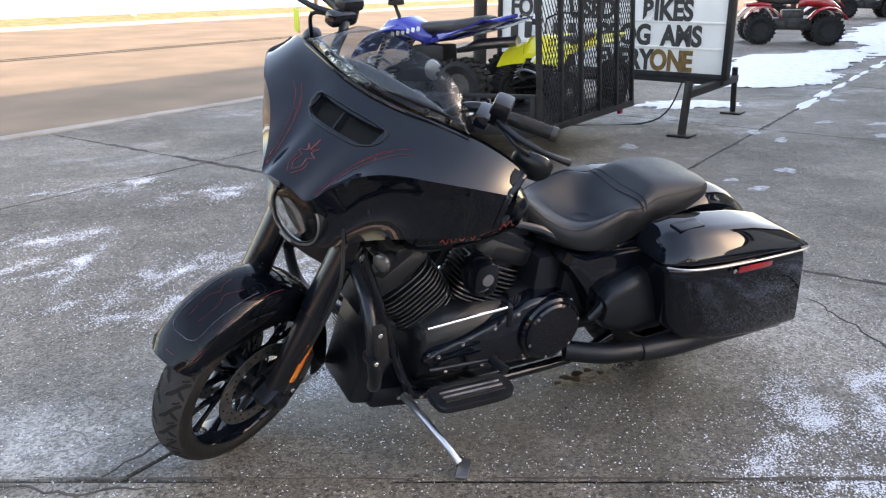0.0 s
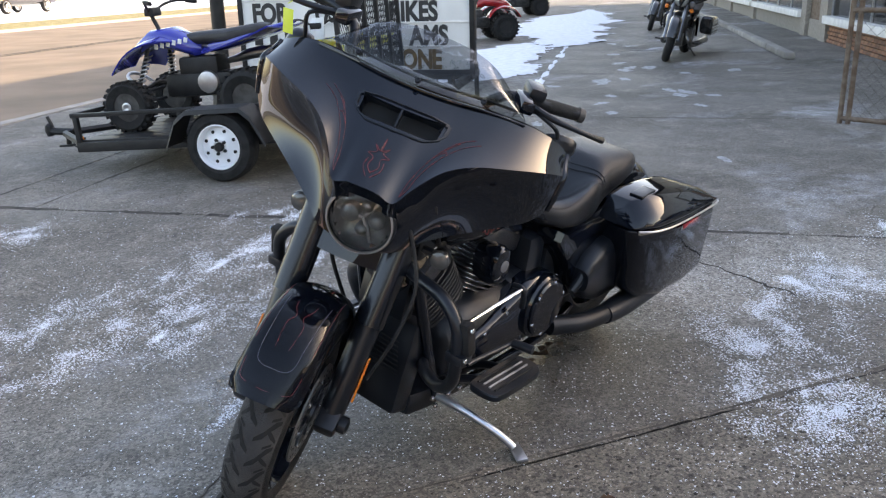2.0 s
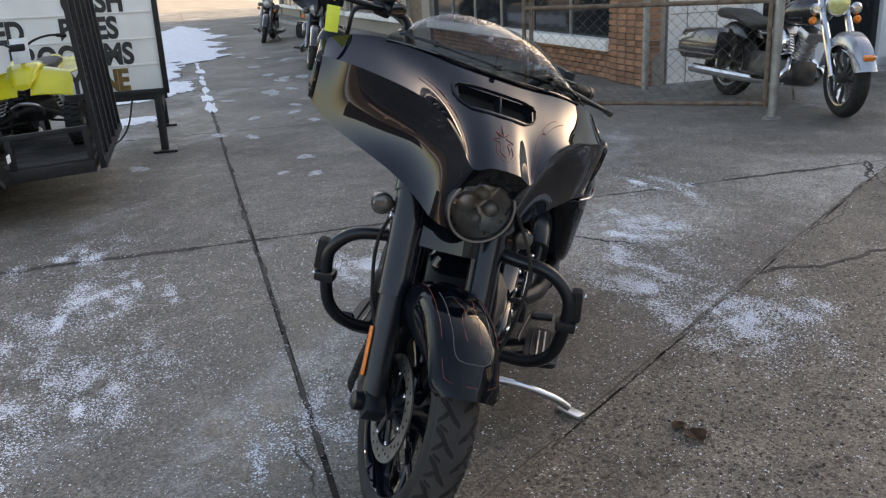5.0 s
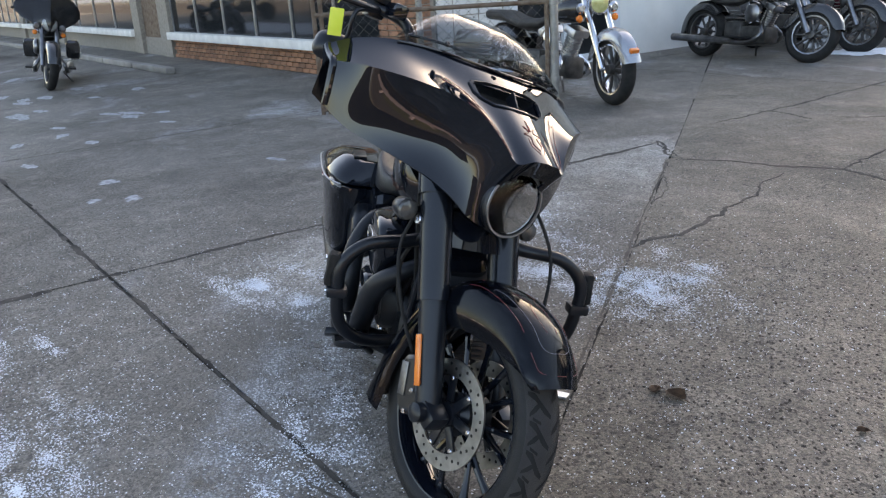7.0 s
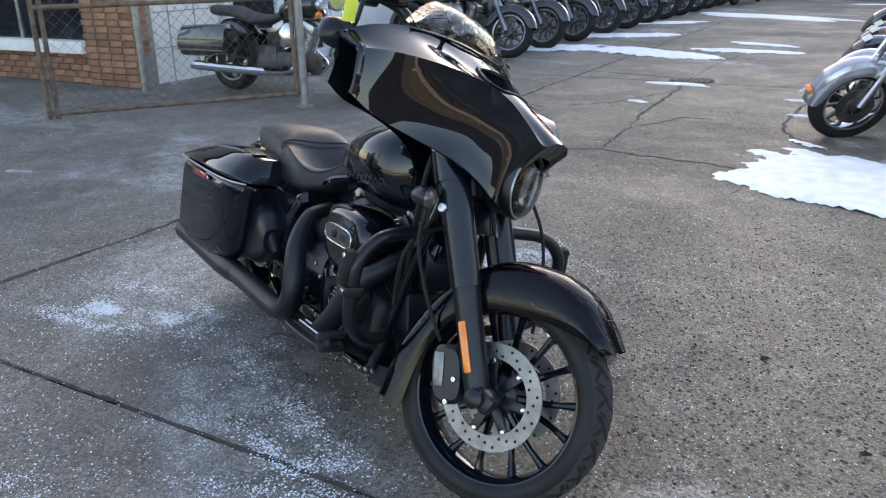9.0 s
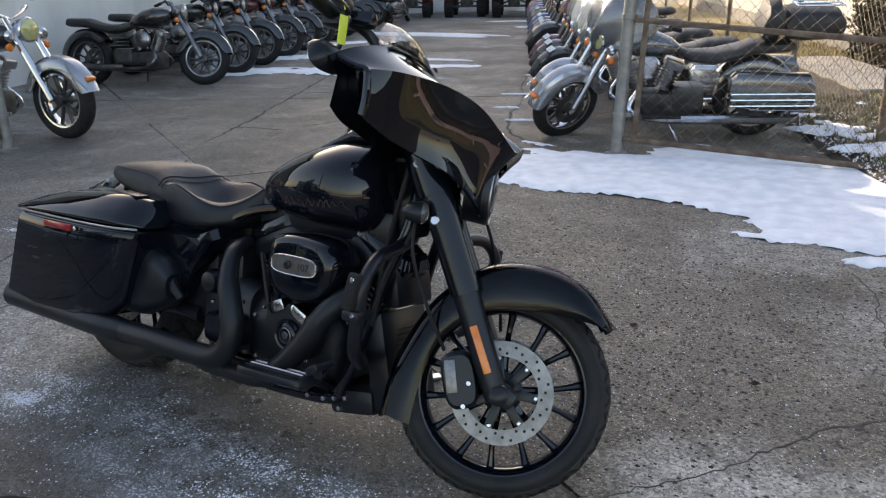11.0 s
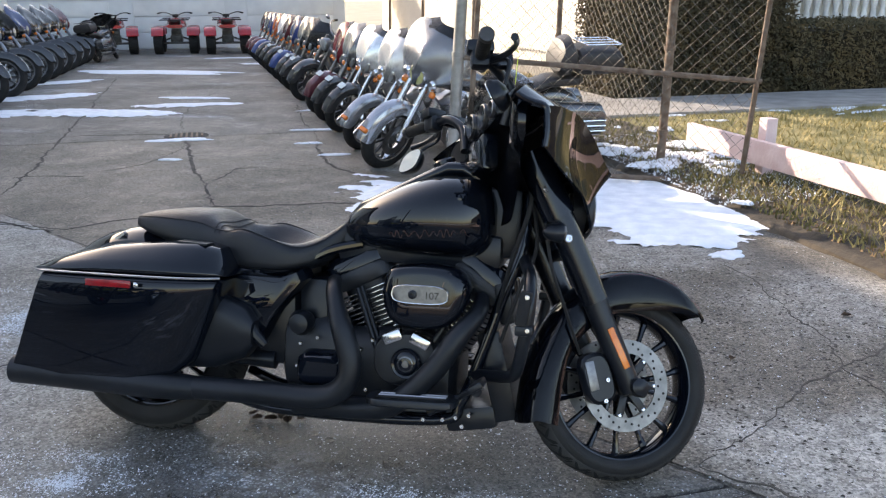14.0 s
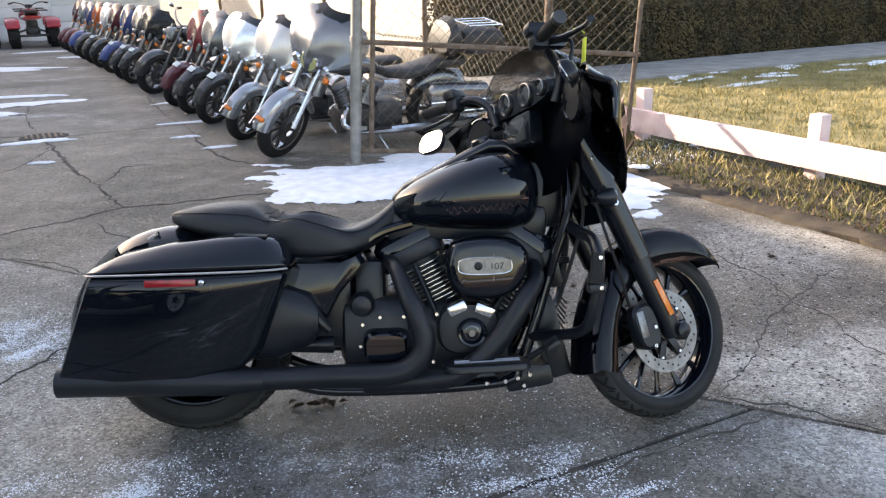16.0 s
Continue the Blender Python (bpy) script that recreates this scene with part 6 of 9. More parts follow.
for k in range(5):
    bm = bmesh.new()
    box(bm, (0.036, -2.28 + 0.17 * k, Z0 + PITCH + 0.11), (0.006, 0.09, 0.17), 0.002)
    part("letter_bar", bm, M["ink"], sign)
bm = bmesh.new()
tube(bm, [(0.3, -0.3, 0.4), (0.5, -0.5, 0.03), (1.2, -1.3, 0.008), (1.9, -1.6, 0.008), (2.6, -1.5, 0.008)], 0.008, 30, 6)
tagged(part("cable", bm, M["tyre"]), "black power cable lying on the concrete", "cable").matrix_basis = SM
bm = bmesh.new()
lathe(bm, [(0.075, 0), (0.075, 4.0)], Matrix.Translation(lot(-5.3, -4.06, 0)), 16)
tagged(part("pole", bm, M["black_steel"]), "thick dark steel pole beside the letter sign", "pole")

# ---- across the street ----
def parked_car(label, key, x, y):
    """A saloon: body with a waist, glazed cabin, sill and four wheels."""
    root = thing("car", label, "car", Matrix.Translation((x, y, 0.03)) @ Matrix.Rotation(radians(LOT_ANGLE), 4, "Z") @ Matrix.Scale(1.25, 4), "cars across the street")
    bm = bmesh.new()
    loft(bm, [oval(u, 0, w, a, h, 24, 4.0) for u, w, a, h in ((-2.3, 0.58, 0.66, 0.18), (-2.2, 0.62, 0.80, 0.28), (-1.6, 0.66, 0.88, 0.32), (0.8, 0.64, 0.89, 0.32), (1.7, 0.60, 0.85, 0.28), (2.2, 0.55, 0.76, 0.22), (2.3, 0.52, 0.62, 0.14))])
    part("body", bm, PAINTS[key], root)
    bm = bmesh.new()
    loft(bm, [oval(u, 0, w, a, h, 20, 3.2) for u, w, a, h in ((-1.75, 0.95, 0.60, 0.05), (-1.1, 1.12, 0.70, 0.28), (0.2, 1.14, 0.70, 0.30), (0.7, 1.08, 0.68, 0.22), (1.25, 0.93, 0.58, 0.04))])
    part("cabin", bm, M["smoke_far"], root)
    bm = bmesh.new()
    loft(bm, [oval(u, 0, 1.39, a, 0.035, 16, 3) for u, a in ((-1.05, 0.50), (-0.9, 0.58), (0.2, 0.58), (0.4, 0.48))])
    part("roof", bm, PAINTS[key], root)
    for u in (-1.4, 1.4):
        for v in (-0.8, 0.8):
            wheel(root, "wheel", (u, v, 0.33), 0.33, 0.2, 5, M["alu"])
    return root


parked_car("silver saloon car parked across the street", "silver", -10.5, -47.2)
parked_car("black saloon car parked across the street", "black", -16.1, -51.4)
for p in (-8.0, -14.8, -23.5):
    bm = bmesh.new()
    lathe(bm, [(0.09, 0), (0.08, 1.0), (0.07, 5.0)], Matrix.Translation(lot(p, -23.2, 0)), 12)
    tagged(part("street_pole", bm, M["white_rim"] if p > -20 else M["rust"]), "slim street pole on the grass verge", "pole", "street poles")

# ---- the black touring motorcycle: u ahead, v to its left, w up; rear wheel's foot at the origin ----
def soft_paint(name, col, rough, coat):
    m = mat(name, col, rough, 0.0, tuple(c * 1.6 + 0.0006 for c in col), 2.5, 5, 0.0, 260, coat=coat, spec=0.0)
    m.node_tree.nodes["Principled BSDF"].inputs["Coat Roughness"].default_value = 0.012
    return m


M["gloss"] = soft_paint("gloss black paint", (0.0026, 0.0040, 0.0072), 0.18, 1.0)
M["satin"] = mat("satin black coating", (0.0055, 0.0070, 0.0100), 0.30, 0.0, (0.010, 0.0125, 0.017), 6, 5, 0.06, 300, spec=0.38)
M["semi"] = mat("semi-gloss black coating", (0.0032, 0.0044, 0.0070), 0.20, 0.0, (0.006, 0.008, 0.012), 6, 5, 0.03, 300, spec=0.45)
M["denim"] = mat("dusty black plastic", (0.011, 0.013, 0.017), 0.55, 0.0, (0.024, 0.025, 0.026), 5, 6, 0.10, 160, spec=0.3)
M["wrinkle"] = mat("wrinkle black casting", (0.0065, 0.0080, 0.0110), 0.28, 0.0, (0.013, 0.0155, 0.020), 12, 6, 0.25, 320, spec=0.5)
M["leather"] = mat("black seat vinyl", (0.0055, 0.0068, 0.0092), 0.34, 0.0, (0.010, 0.012, 0.016), 7, 6, 0.22, 520, rough2=0.44, spec=0.42)
M["rotor"] = mat("brushed steel rotor", (0.19, 0.188, 0.185), 0.42, 1.0, (0.29, 0.285, 0.28), 30, 5, 0.08, 200)
M["bolt"] = mat("bright bolt", (0.58, 0.58, 0.60), 0.2, 1.0, (0.68, 0.68, 0.69), 40, 3)
M["fin"] = mat("machined fin edge", (0.58, 0.58, 0.59), 0.25, 1.0, (0.66, 0.66, 0.66), 30, 3)
M["pipe"] = mat("matt black exhaust", (0.005, 0.0064, 0.009), 0.42, 0.0, (0.010, 0.0125, 0.017), 4, 6, 0.06, 200, spec=0.35)
M["stripe"] = mat("red pinstripe", (0.15, 0.014, 0.018), 0.4, 0.0, (0.20, 0.025, 0.022), 40, 3)
M["lens_smoke"] = mat("smoked lens", (0.05, 0.05, 0.05), 0.12, 0.0, (0.09, 0.088, 0.085), 30, 3, coat=0.5)
M["emblem"] = mat("red copper emblem", (0.26, 0.035, 0.030), 0.35, 0.2, (0.34, 0.06, 0.045), 40, 3)
M["emblem_dim"] = mat("dull copper emblem", (0.045, 0.022, 0.018), 0.4, 0.2, (0.07, 0.03, 0.025), 40, 3)
M["plate_grey"] = mat("grey metal plate", (0.15, 0.15, 0.155), 0.34, 1.0, (0.22, 0.22, 0.225), 60, 4, 0.05, 300)
M["stripe_dim"] = mat("grey pinstripe", (0.10, 0.10, 0.13), 0.4, 0.0, (0.14, 0.14, 0.17), 40, 3)
M["groove"] = mat("tyre groove", (0.004, 0.004, 0.004), 0.9, 0.0, (0.008, 0.008, 0.008), 20, 3)
M["tyre_main"] = mat("road tyre rubber", (0.008, 0.0085, 0.009), 0.55, 0.0, (0.018, 0.018, 0.018), 7, 7, 0.25, 240, spec=0.3)
M["tread"] = mat("dusty tread rubber", (0.024, 0.024, 0.0245), 0.7, 0.0, (0.050, 0.049, 0.047), 9, 7, 0.3, 240, spec=0.3)
M["lamp_bowl"] = mat("lamp reflector", (0.17, 0.17, 0.17), 0.34, 0.8, (0.26, 0.26, 0.255), 30, 4)
M["screen"] = mat("radio screen", (0.030, 0.032, 0.033), 0.10, 0.0, (0.050, 0.053, 0.053), 8, 3, coat=0.6)
M["mirror"] = mat("mirror glass", (0.9, 0.9, 0.9), 0.02, 1.0)
M["tag_yellow"] = mat("yellow paper tag", (0.62, 0.72, 0.06), 0.7, 0.0, (0.70, 0.78, 0.10), 20, 3)
M["steel_stand"] = mat("zinc plated steel", (0.50, 0.53, 0.57), 0.32, 1.0, (0.64, 0.66, 0.70), 18, 4, 0.1, 150)


def smoked(name, tint, gloss_rough=0.03):
    """Tinted clear plastic: what lies behind shows darkened, and the surface shines."""
    m = bpy.data.materials.new(name)
    m.use_nodes = True
    N, L = m.node_tree.nodes, m.node_tree.links
    N.remove(N["Principled BSDF"])
    t = N.new("ShaderNodeBsdfTransparent")
    t.inputs[0].default_value = (*tint, 1)
    g = N.new("ShaderNodeBsdfGlossy")
    g.inputs["Roughness"].default_value = gloss_rough
    f = N.new("ShaderNodeFresnel")
    f.inputs[0].default_value = 1.5
    mx = N.new("ShaderNodeMixShader")
    L.new(f.outputs[0], mx.inputs[0])
    L.new(t.outputs[0], mx.inputs[1])
    L.new(g.outputs[0], mx.inputs[2])
    L.new(mx.outputs[0], N["Material Output"].inputs[0])
    return m


M["smoke"] = smoked("smoked windscreen", (0.40, 0.42, 0.44))
M["clear"] = smoked("clear lamp lens", (0.85, 0.86, 0.86))

hero = thing("motorcycle", "glossy black touring motorcycle with batwing fairing, leaning on its side stand", "motorcycle", pose(-0.007, -0.053, -0.006, 0, 0, 5.9) @ pose(0, 0, 0, -11.5, 0, 0))
AXIS0, AXIS = Vector((1.785, 0, 0)), Vector((-math.sin(radians(24.4)), 0, math.cos(radians(24.4))))
ST = Matrix.Translation(AXIS0) @ Matrix.Rotation(radians(28.0), 4, AXIS) @ Matrix.Translation(-AXIS0)   # turned to its left
STB = Matrix.Translation(AXIS0) @ Matrix.Rotation(radians(35.0), 4, AXIS) @ Matrix.Translation(-AXIS0)  # the bars, set askew in their clamps


UPPER, DASH = (-0.024, 0.040, 0), (-0.068, 0.038, -0.012)
BARS, FORK, AXLE, GUARD = (-0.078, 0.030, -0.014), (-0.024, 0.030, 0.006), (-0.022, 0.030, -0.006), (-0.012, 0.018, 0.022)


def turned(bm, shift=UPPER):
    """Turns what hangs on the fork with the steering."""
    turn = STB if shift == BARS else ST
    bmesh.ops.transform(bm, matrix=turn @ Matrix.Translation(shift), verts=bm.verts)
    return bm


def bolt(bm, c, d, r=0.008, h=0.006):
    q = Vector(d).to_track_quat("Z", "Y").to_matrix().to_4x4()
    lathe(bm, [(r, 0), (r, h * 0.7), (r * 0.8, h), (r * 0.45, h), (r * 0.4, h * 0.5)], Matrix.Translation(c) @ q, 8)


YAX = Matrix.Rotation(radians(90), 4, "X")     # local z becomes -v
XAX = Matrix.Rotation(radians(90), 4, "Y")     # local z becomes +u


def road_wheel(name, c, R, w, rimR, front):
    wh = new(name)
    wh.parent = hero
    T = (ST if front else Matrix.Identity(4)) @ Matrix.Translation(c) @ YAX
    def prof(s):
        a = s * math.pi / 2
        return (rimR + (R - rimR) * max(0.0, math.cos(a)) ** (0.75 if front else 0.6), w / 2 * math.sin(a) if abs(s) < 0.97 else w / 2 * 0.9 * (1 if s > 0 else -1))
    bm = bmesh.new()
    pr = [prof(-1 + 2 * k / 22) for k in range(23)]
    lathe(bm, pr + [(rimR - 0.012, w * 0.36), (rimR - 0.012, -w * 0.36)], T, 72, True)
    part("tyre", bm, M["tyre_main"], wh)
    # tread grooves laid over the crown
    bm = bmesh.new()
    rnd = random.Random(3)
    n = 26
    for k in range(n):
        a0 = 2 * math.pi * k / n
        for sg in (-1, 1):
            off = 0 if sg > 0 else math.pi / n
            for pts, wd in ((((0.02, 0.0), (0.22, 0.06), (0.42, 0.16), (0.60, 0.20)), 0.016), (((0.30, 0.10), (0.42, 0.07), (0.60, 0.02)), 0.013), (((0.30, -0.05), (0.52, -0.01)), 0.012)):
                L = []
                for s, da in pts:
                    r, z = prof(sg * s)
                    L.append((r + 0.0022, a0 + off + da, z))
                rings = []
                for i, (r, a, z) in enumerate(L):
                    f = wd * (0.5 if i in (0, len(L) - 1) else 1.0)
                    rings.append([bm.verts.new(T @ Vector((r * math.cos(a + e * f / r), r * math.sin(a + e * f / r), z))) for e in (-0.6, 0.6)])
                for p, q in zip(rings, rings[1:]):
                    bm.faces.new((p[0], p[1], q[1], q[0]))
    ob = part("tread_groove", bm, M["groove"], wh, smooth=False)
    ob["kind"] = "stuff"
    bm = bmesh.new()
    cr = [prof(-0.66 + 1.32 * k / 14) for k in range(15)]
    lathe(bm, [(r + 0.0006, z) for r, z in cr] + [(r - 0.004, z) for r, z in cr[::-1]], T, 72, True)
    part("tread", bm, M["tread"], wh, "dusty grey tread")
    rim = bmesh.new()
    lathe(rim, [(rimR + 0.008, -w * 0.40), (rimR + 0.006, -w * 0.43), (rimR - 0.010, -w * 0.40), (rimR - 0.020, -w * 0.25), (rimR - 0.024, 0), (rimR - 0.020, w * 0.25), (rimR - 0.010, w * 0.40), (rimR + 0.006, w * 0.43), (rimR + 0.008, w * 0.40), (rimR, 0)], T, 64, True)
    part("rim", rim, M["gloss"], wh)
    hub = bmesh.new()
    lathe(hub, [(0.018, -w * 0.62), (0.03, -w * 0.6), (0.034, -w * 0.4), (0.055, -w * 0.3), (0.05, 0), (0.055, w * 0.3), (0.034, w * 0.4), (0.03, w * 0.6), (0.018, w * 0.62)], T, 24)
    part("hub", hub, M["satin"], wh)
    for k in range(14):
        sp = bmesh.new()
        a = 2 * math.pi * (k // 2) / 7 + (0.15 if k % 2 else -0.15)
        ar = 2 * math.pi * (k // 2) / 7 + (0.22 if k % 2 else -0.22)
        sd = 0.014 if k % 2 else -0.014
        p0 = Vector((0.045 * math.cos(a), 0.045 * math.sin(a), sd))
        p1 = Vector((rimR * 0.6 * math.cos((a + ar) / 2), rimR * 0.6 * math.sin((a + ar) / 2), sd * 0.6))
        p2 = Vector(((rimR - 0.018) * math.cos(ar), (rimR - 0.018) * math.sin(ar), 0))
        tube(sp, [T @ p0, T @ p1, T @ p2], [0.013, 0.009, 0.008, 0.013], 8, 8)
        part("spoke", sp, M["gloss"], wh)
    return wh, T


FW, FT = road_wheel("front_wheel", (1.563, 0.030, 0.288), 0.286, 0.122, 0.226, True)
RW, RT = road_wheel("rear_wheel", (0.030, 0, 0.318), 0.318, 0.18, 0.225, False)

# drilled rotors, carriers and callipers
for side, wh, T, ro in ((1, FW, FT, 0.136), (-1, FW, FT, 0.136), (1, RW, RT, 0.14)):
    z = side * 0.062 if wh is FW else side * 0.085
    rotor = bmesh.new()
    lathe(rotor, [(ro - 0.040, z - 0.0025), (ro, z - 0.0025), (ro, z + 0.0025), (ro - 0.040, z + 0.0025)], T, 60, True)
    part("brake_rotor", rotor, M["rotor"], wh, "drilled steel brake disc")
    holes = bmesh.new()
    for k in range(36):
        a = 2 * math.pi * k / 36
        rr = ro - 0.031 + 0.0095 * (k % 3)
        for e in (-1, 1):
            lathe(holes, [(0.0042, 0), (0.0042, 0.0032)], T @ Matrix.Translation((rr * math.cos(a), rr * math.sin(a), z)) @ Matrix.Rotation(0 if e > 0 else math.pi, 4, "X"), 6)
    ob = part("drill_holes", holes, M["groove"], wh)
    ob["kind"] = "stuff"
    for k in range(7):
        a = 2 * math.pi * k / 7
        arm = bmesh.new()
        box(arm, T @ Vector((0.062 * math.cos(a), 0.062 * math.sin(a), z)), (0.062, 0.024, 0.008), 0.003, T.to_3x3().to_4x4() @ Matrix.Rotation(a, 4, "Z"))
        part("rotor_carrier", arm, M["satin"], wh)
        b = bmesh.new()
        lathe(b, [(0.0065, -0.005), (0.0065, 0.005), (0.004, 0.007)] if side > 0 else [(0.0065, 0.005), (0.0065, -0.005), (0.004, -0.007)], T @ Matrix.Translation(((ro - 0.046) * math.cos(a), (ro - 0.046) * math.sin(a), z)), 10)
        part("rotor_button", b, M["bolt"], wh)
for v in (-1, 1):
    cal = new("brake_calliper")
    cal.parent = hero
    b = bmesh.new()
    rings = [oval(1.475, v * (0.074 + 0.045 * f), 0.315, 0.045 * g, 0.075 * g, 20, 3.2, axis=1) for f, g in ((0, 0.9), (0.1, 1.0), (0.8, 1.0), (1.0, 0.86))]
    loft(b, rings)
    bmesh.ops.rotate(b, verts=b.verts, cent=(1.475, 0, 0.315), matrix=Matrix.Rotation(radians(-18), 3, "Y"))
    part("calliper_body", turned(b, AXLE), M["satin"], cal)
    b = bmesh.new()
    box(b, (1.452, v * 0.1205, 0.322), (0.028, 0.004, 0.085), 0.002, Matrix.Rotation(radians(-14), 4, "Y"))
    part("calliper_badge", turned(b, AXLE), M["plate_grey"], cal, "dull metal plate")
    for du, dw in ((0.025, 0.0), (0.035, 0.06), (0.02, -0.06)):
        b = bmesh.new()
        bolt(b, (1.475 + du, v * 0.118, 0.312 + dw), (0, v, 0), 0.0075, 0.007)
        part("bolt", turned(b, AXLE), M["bolt"], cal)

# front mudguard: a crest line and a skirt line, swept across
CREST = smooth_line([(1.845, 0, 0.478), (1.755, 0, 0.572), (1.63, 0, 0.612), (1.49, 0, 0.592), (1.362, 0, 0.484), (1.280, 0, 0.312), (1.256, 0, 0.150)], 42)
SKIRT = smooth_line([(1.822, 0, 0.474), (1.735, 0, 0.486), (1.64, 0, 0.490), (1.505, 0, 0.470), (1.405, 0, 0.388), (1.365, 0, 0.280), (1.350, 0, 0.150)], 42)


def guard(i, s):
    """Point of the mudguard: i along it, s across from -1 to 1."""
    c, k = CREST[i], SKIRT[i]
    wd = 0.088 * min(1.0, 0.84 + i / 12)
    a = abs(s)
    if a < 0.55:
        f, d = a / 0.55, 0.0
        v = wd * math.sin(f * math.pi / 2) * 0.93
        drop = 0.022 * (1 - math.cos(f * math.pi / 2)) * 1.6
        p = c.lerp(k, 0) + (Vector((1.58, 0, 0.29)) - c).normalized() * drop
    else:
        f = (a - 0.55) / 0.45
        e = c + (Vector((1.58, 0, 0.29)) - c).normalized() * 0.035
        p = e.lerp(k, f)
        v = wd * (0.93 + 0.07 * math.sin(f * math.pi))
    return Vector((p.x, v if s >= 0 else -v, p.z))


bm = bmesh.new()
cols = [-1 + 2 * k / 22 for k in range(23)]
rows = [[bm.verts.new(guard(i, s)) for s in cols] for i in range(len(CREST))]
skin(bm, rows, False, False)
bmesh.ops.solidify(bm, geom=bm.faces[:], thickness=0.004)
fender = part("front_fender", turned(bm, GUARD), M["gloss"], hero, "", True, 50)


def on_guard(pts, material, r=0.0005):
    b = bmesh.new()
    L = []
    for i, s in pts:
        k = min(max(i, 0), len(CREST) - 1.001)
        lo = guard(int(k), s).lerp(guard(int(k) + 1, s), k - int(k))
        L.append(ST @ Matrix.Translation(GUARD) @ (lo + (lo - Vector((1.58, 0, 0.29))).normalized() * 0.0012))
    tube(b, L, r, 40, 5)
    part("pinstripe", b, material, fender)


for sg in (-1, 1):
    on_guard([(24, sg * 0.34), (18, sg * 0.34), (10, sg * 0.36), (4, sg * 0.34), (2.4, sg * 0.26), (2.0, 0.0)], M["stripe"])
    on_guard([(22, sg * 0.25), (15, sg * 0.24), (9, sg * 0.22), (5.5, sg * 0.2), (4.6, sg * 0.12), (4.5, 0.0)], M["stripe_dim"])
    on_guard([(20, sg * 0.12), (14, sg * 0.10), (12, sg * 0.04), (10.5, sg * 0.09), (7, sg * 0.07)], M["stripe"])

# fork legs with covers, bolts, reflectors and axle clamps
for v in (-1, 1):
    fork = new("fork_leg")
    fork.parent = hero
    b = bmesh.new()
    tube(b, [(1.580, v * 0.114, 0.270), (1.452, v * 0.115, 0.545)], [0.031, 0.034, 0.034, 0.036], 8, 20)
    part("slider", turned(b, FORK), M["satin"], fork)
    b = bmesh.new()
    tube(b, [(1.462, v * 0.116, 0.525), (1.30, v * 0.118, 0.86)], [0.041, 0.041, 0.043, 0.045], 8, 20)
    part("cover", turned(b, FORK), M["semi"], fork)
    b = bmesh.new()
    tube(b, [(1.345, v * 0.118, 0.765), (1.255, v * 0.119, 0.95)], [0.049, 0.050, 0.050, 0.046], 6, 20)
    part("upper_cover", turned(b, FORK), M["gloss"], fork)
    b = bmesh.new()
    box(b, (1.592, v * 0.114, 0.284), (0.07, 0.06, 0.05), 0.014, Matrix.Rotation(radians(26), 4, "Y"))
    lathe(b, [(0.02, 0), (0.024, 0.01), (0.024, 0.03), (0.012, 0.036)], Matrix.Translation((1.584, v * 0.134, 0.284)) @ (YAX if v < 0 else Matrix.Rotation(radians(-90), 4, "X")), 16)
    part("axle_clamp", turned(b, FORK), M["satin"], fork)
    b = bmesh.new()
    box(b, (1.521, v * 0.152, 0.392), (0.020, 0.006, 0.125), 0.003, Matrix.Rotation(radians(-26), 4, "Y"))
    part("reflector", turned(b, FORK), M["amber"], fork, "amber reflector strip")
    for u, w in ((1.358, 0.698), (1.292, 0.837)):
        b = bmesh.new()
        bolt(b, (u, v * 0.157, w), (0, v, 0), 0.013, 0.008)
        part("bolt", turned(b, FORK), M["bolt"], fork)
b = bmesh.new()
rings = []
for k in range(13):
    y = -0.142 + 0.284 * k / 12
    bow = 0.022 * (1 - (y / 0.142) ** 2)
    rings.append([Vector((1.372 + bow + a - 0.44 * c, y, 0.700 + 0.9 * c)) for a, c in ((0.0, -0.052), (0.016, -0.046), (0.018, 0.046), (0.0, 0.052), (-0.02, 0.04), (-0.02, -0.04))])
loft(b, rings)
part("lower_fork_cover", turned(b, FORK), M["gloss"], hero)

# ---- fairing ----
HB_ = [(1.462, 0, 0.735), (1.4637, 0.04, 0.737), (1.4619, 0.078, 0.744), (1.4534, 0.112, 0.758), (1.4259, 0.155, 0.79), (1.3795, 0.222, 0.822), (1.302, 0.312, 0.846), (1.238, 0.384, 0.868), (1.184, 0.426, 0.902)]
HL_ = [(1.47, 0, 0.83), (1.471, 0.04, 0.829), (1.4701, 0.076, 0.826), (1.4489, 0.104, 0.85), (1.406, 0.142, 0.892), (1.3607, 0.198, 0.922), (1.312, 0.288, 0.946), (1.246, 0.38, 0.948), (1.188, 0.432, 0.955)]
HM_ = [(1.55, 0, 0.938), (1.5456, 0.04, 0.934), (1.5313, 0.078, 0.918), (1.4897, 0.11, 0.958), (1.4429, 0.155, 1.0), (1.3926, 0.215, 1.021), (1.3304, 0.3, 1.026), (1.25, 0.382, 1.02), (1.182, 0.434, 1.006)]
HU_ = [(1.402, 0, 1.025), (1.3993, 0.04, 1.024), (1.3875, 0.08, 1.019), (1.3656, 0.114, 1.025), (1.3271, 0.162, 1.043), (1.287, 0.226, 1.059), (1.2422, 0.305, 1.063), (1.186, 0.378, 1.049), (1.136, 0.426, 1.019)]
HT_ = [(1.2645, 0, 1.1073), (1.2625, 0.05, 1.1073), (1.2565, 0.09, 1.1083), (1.2485, 0.13, 1.1093), (1.2345, 0.185, 1.1103), (1.2125, 0.25, 1.1063), (1.1805, 0.315, 1.0943), (1.1445, 0.378, 1.0693), (1.1085, 0.422, 1.0353)]
CN = 40
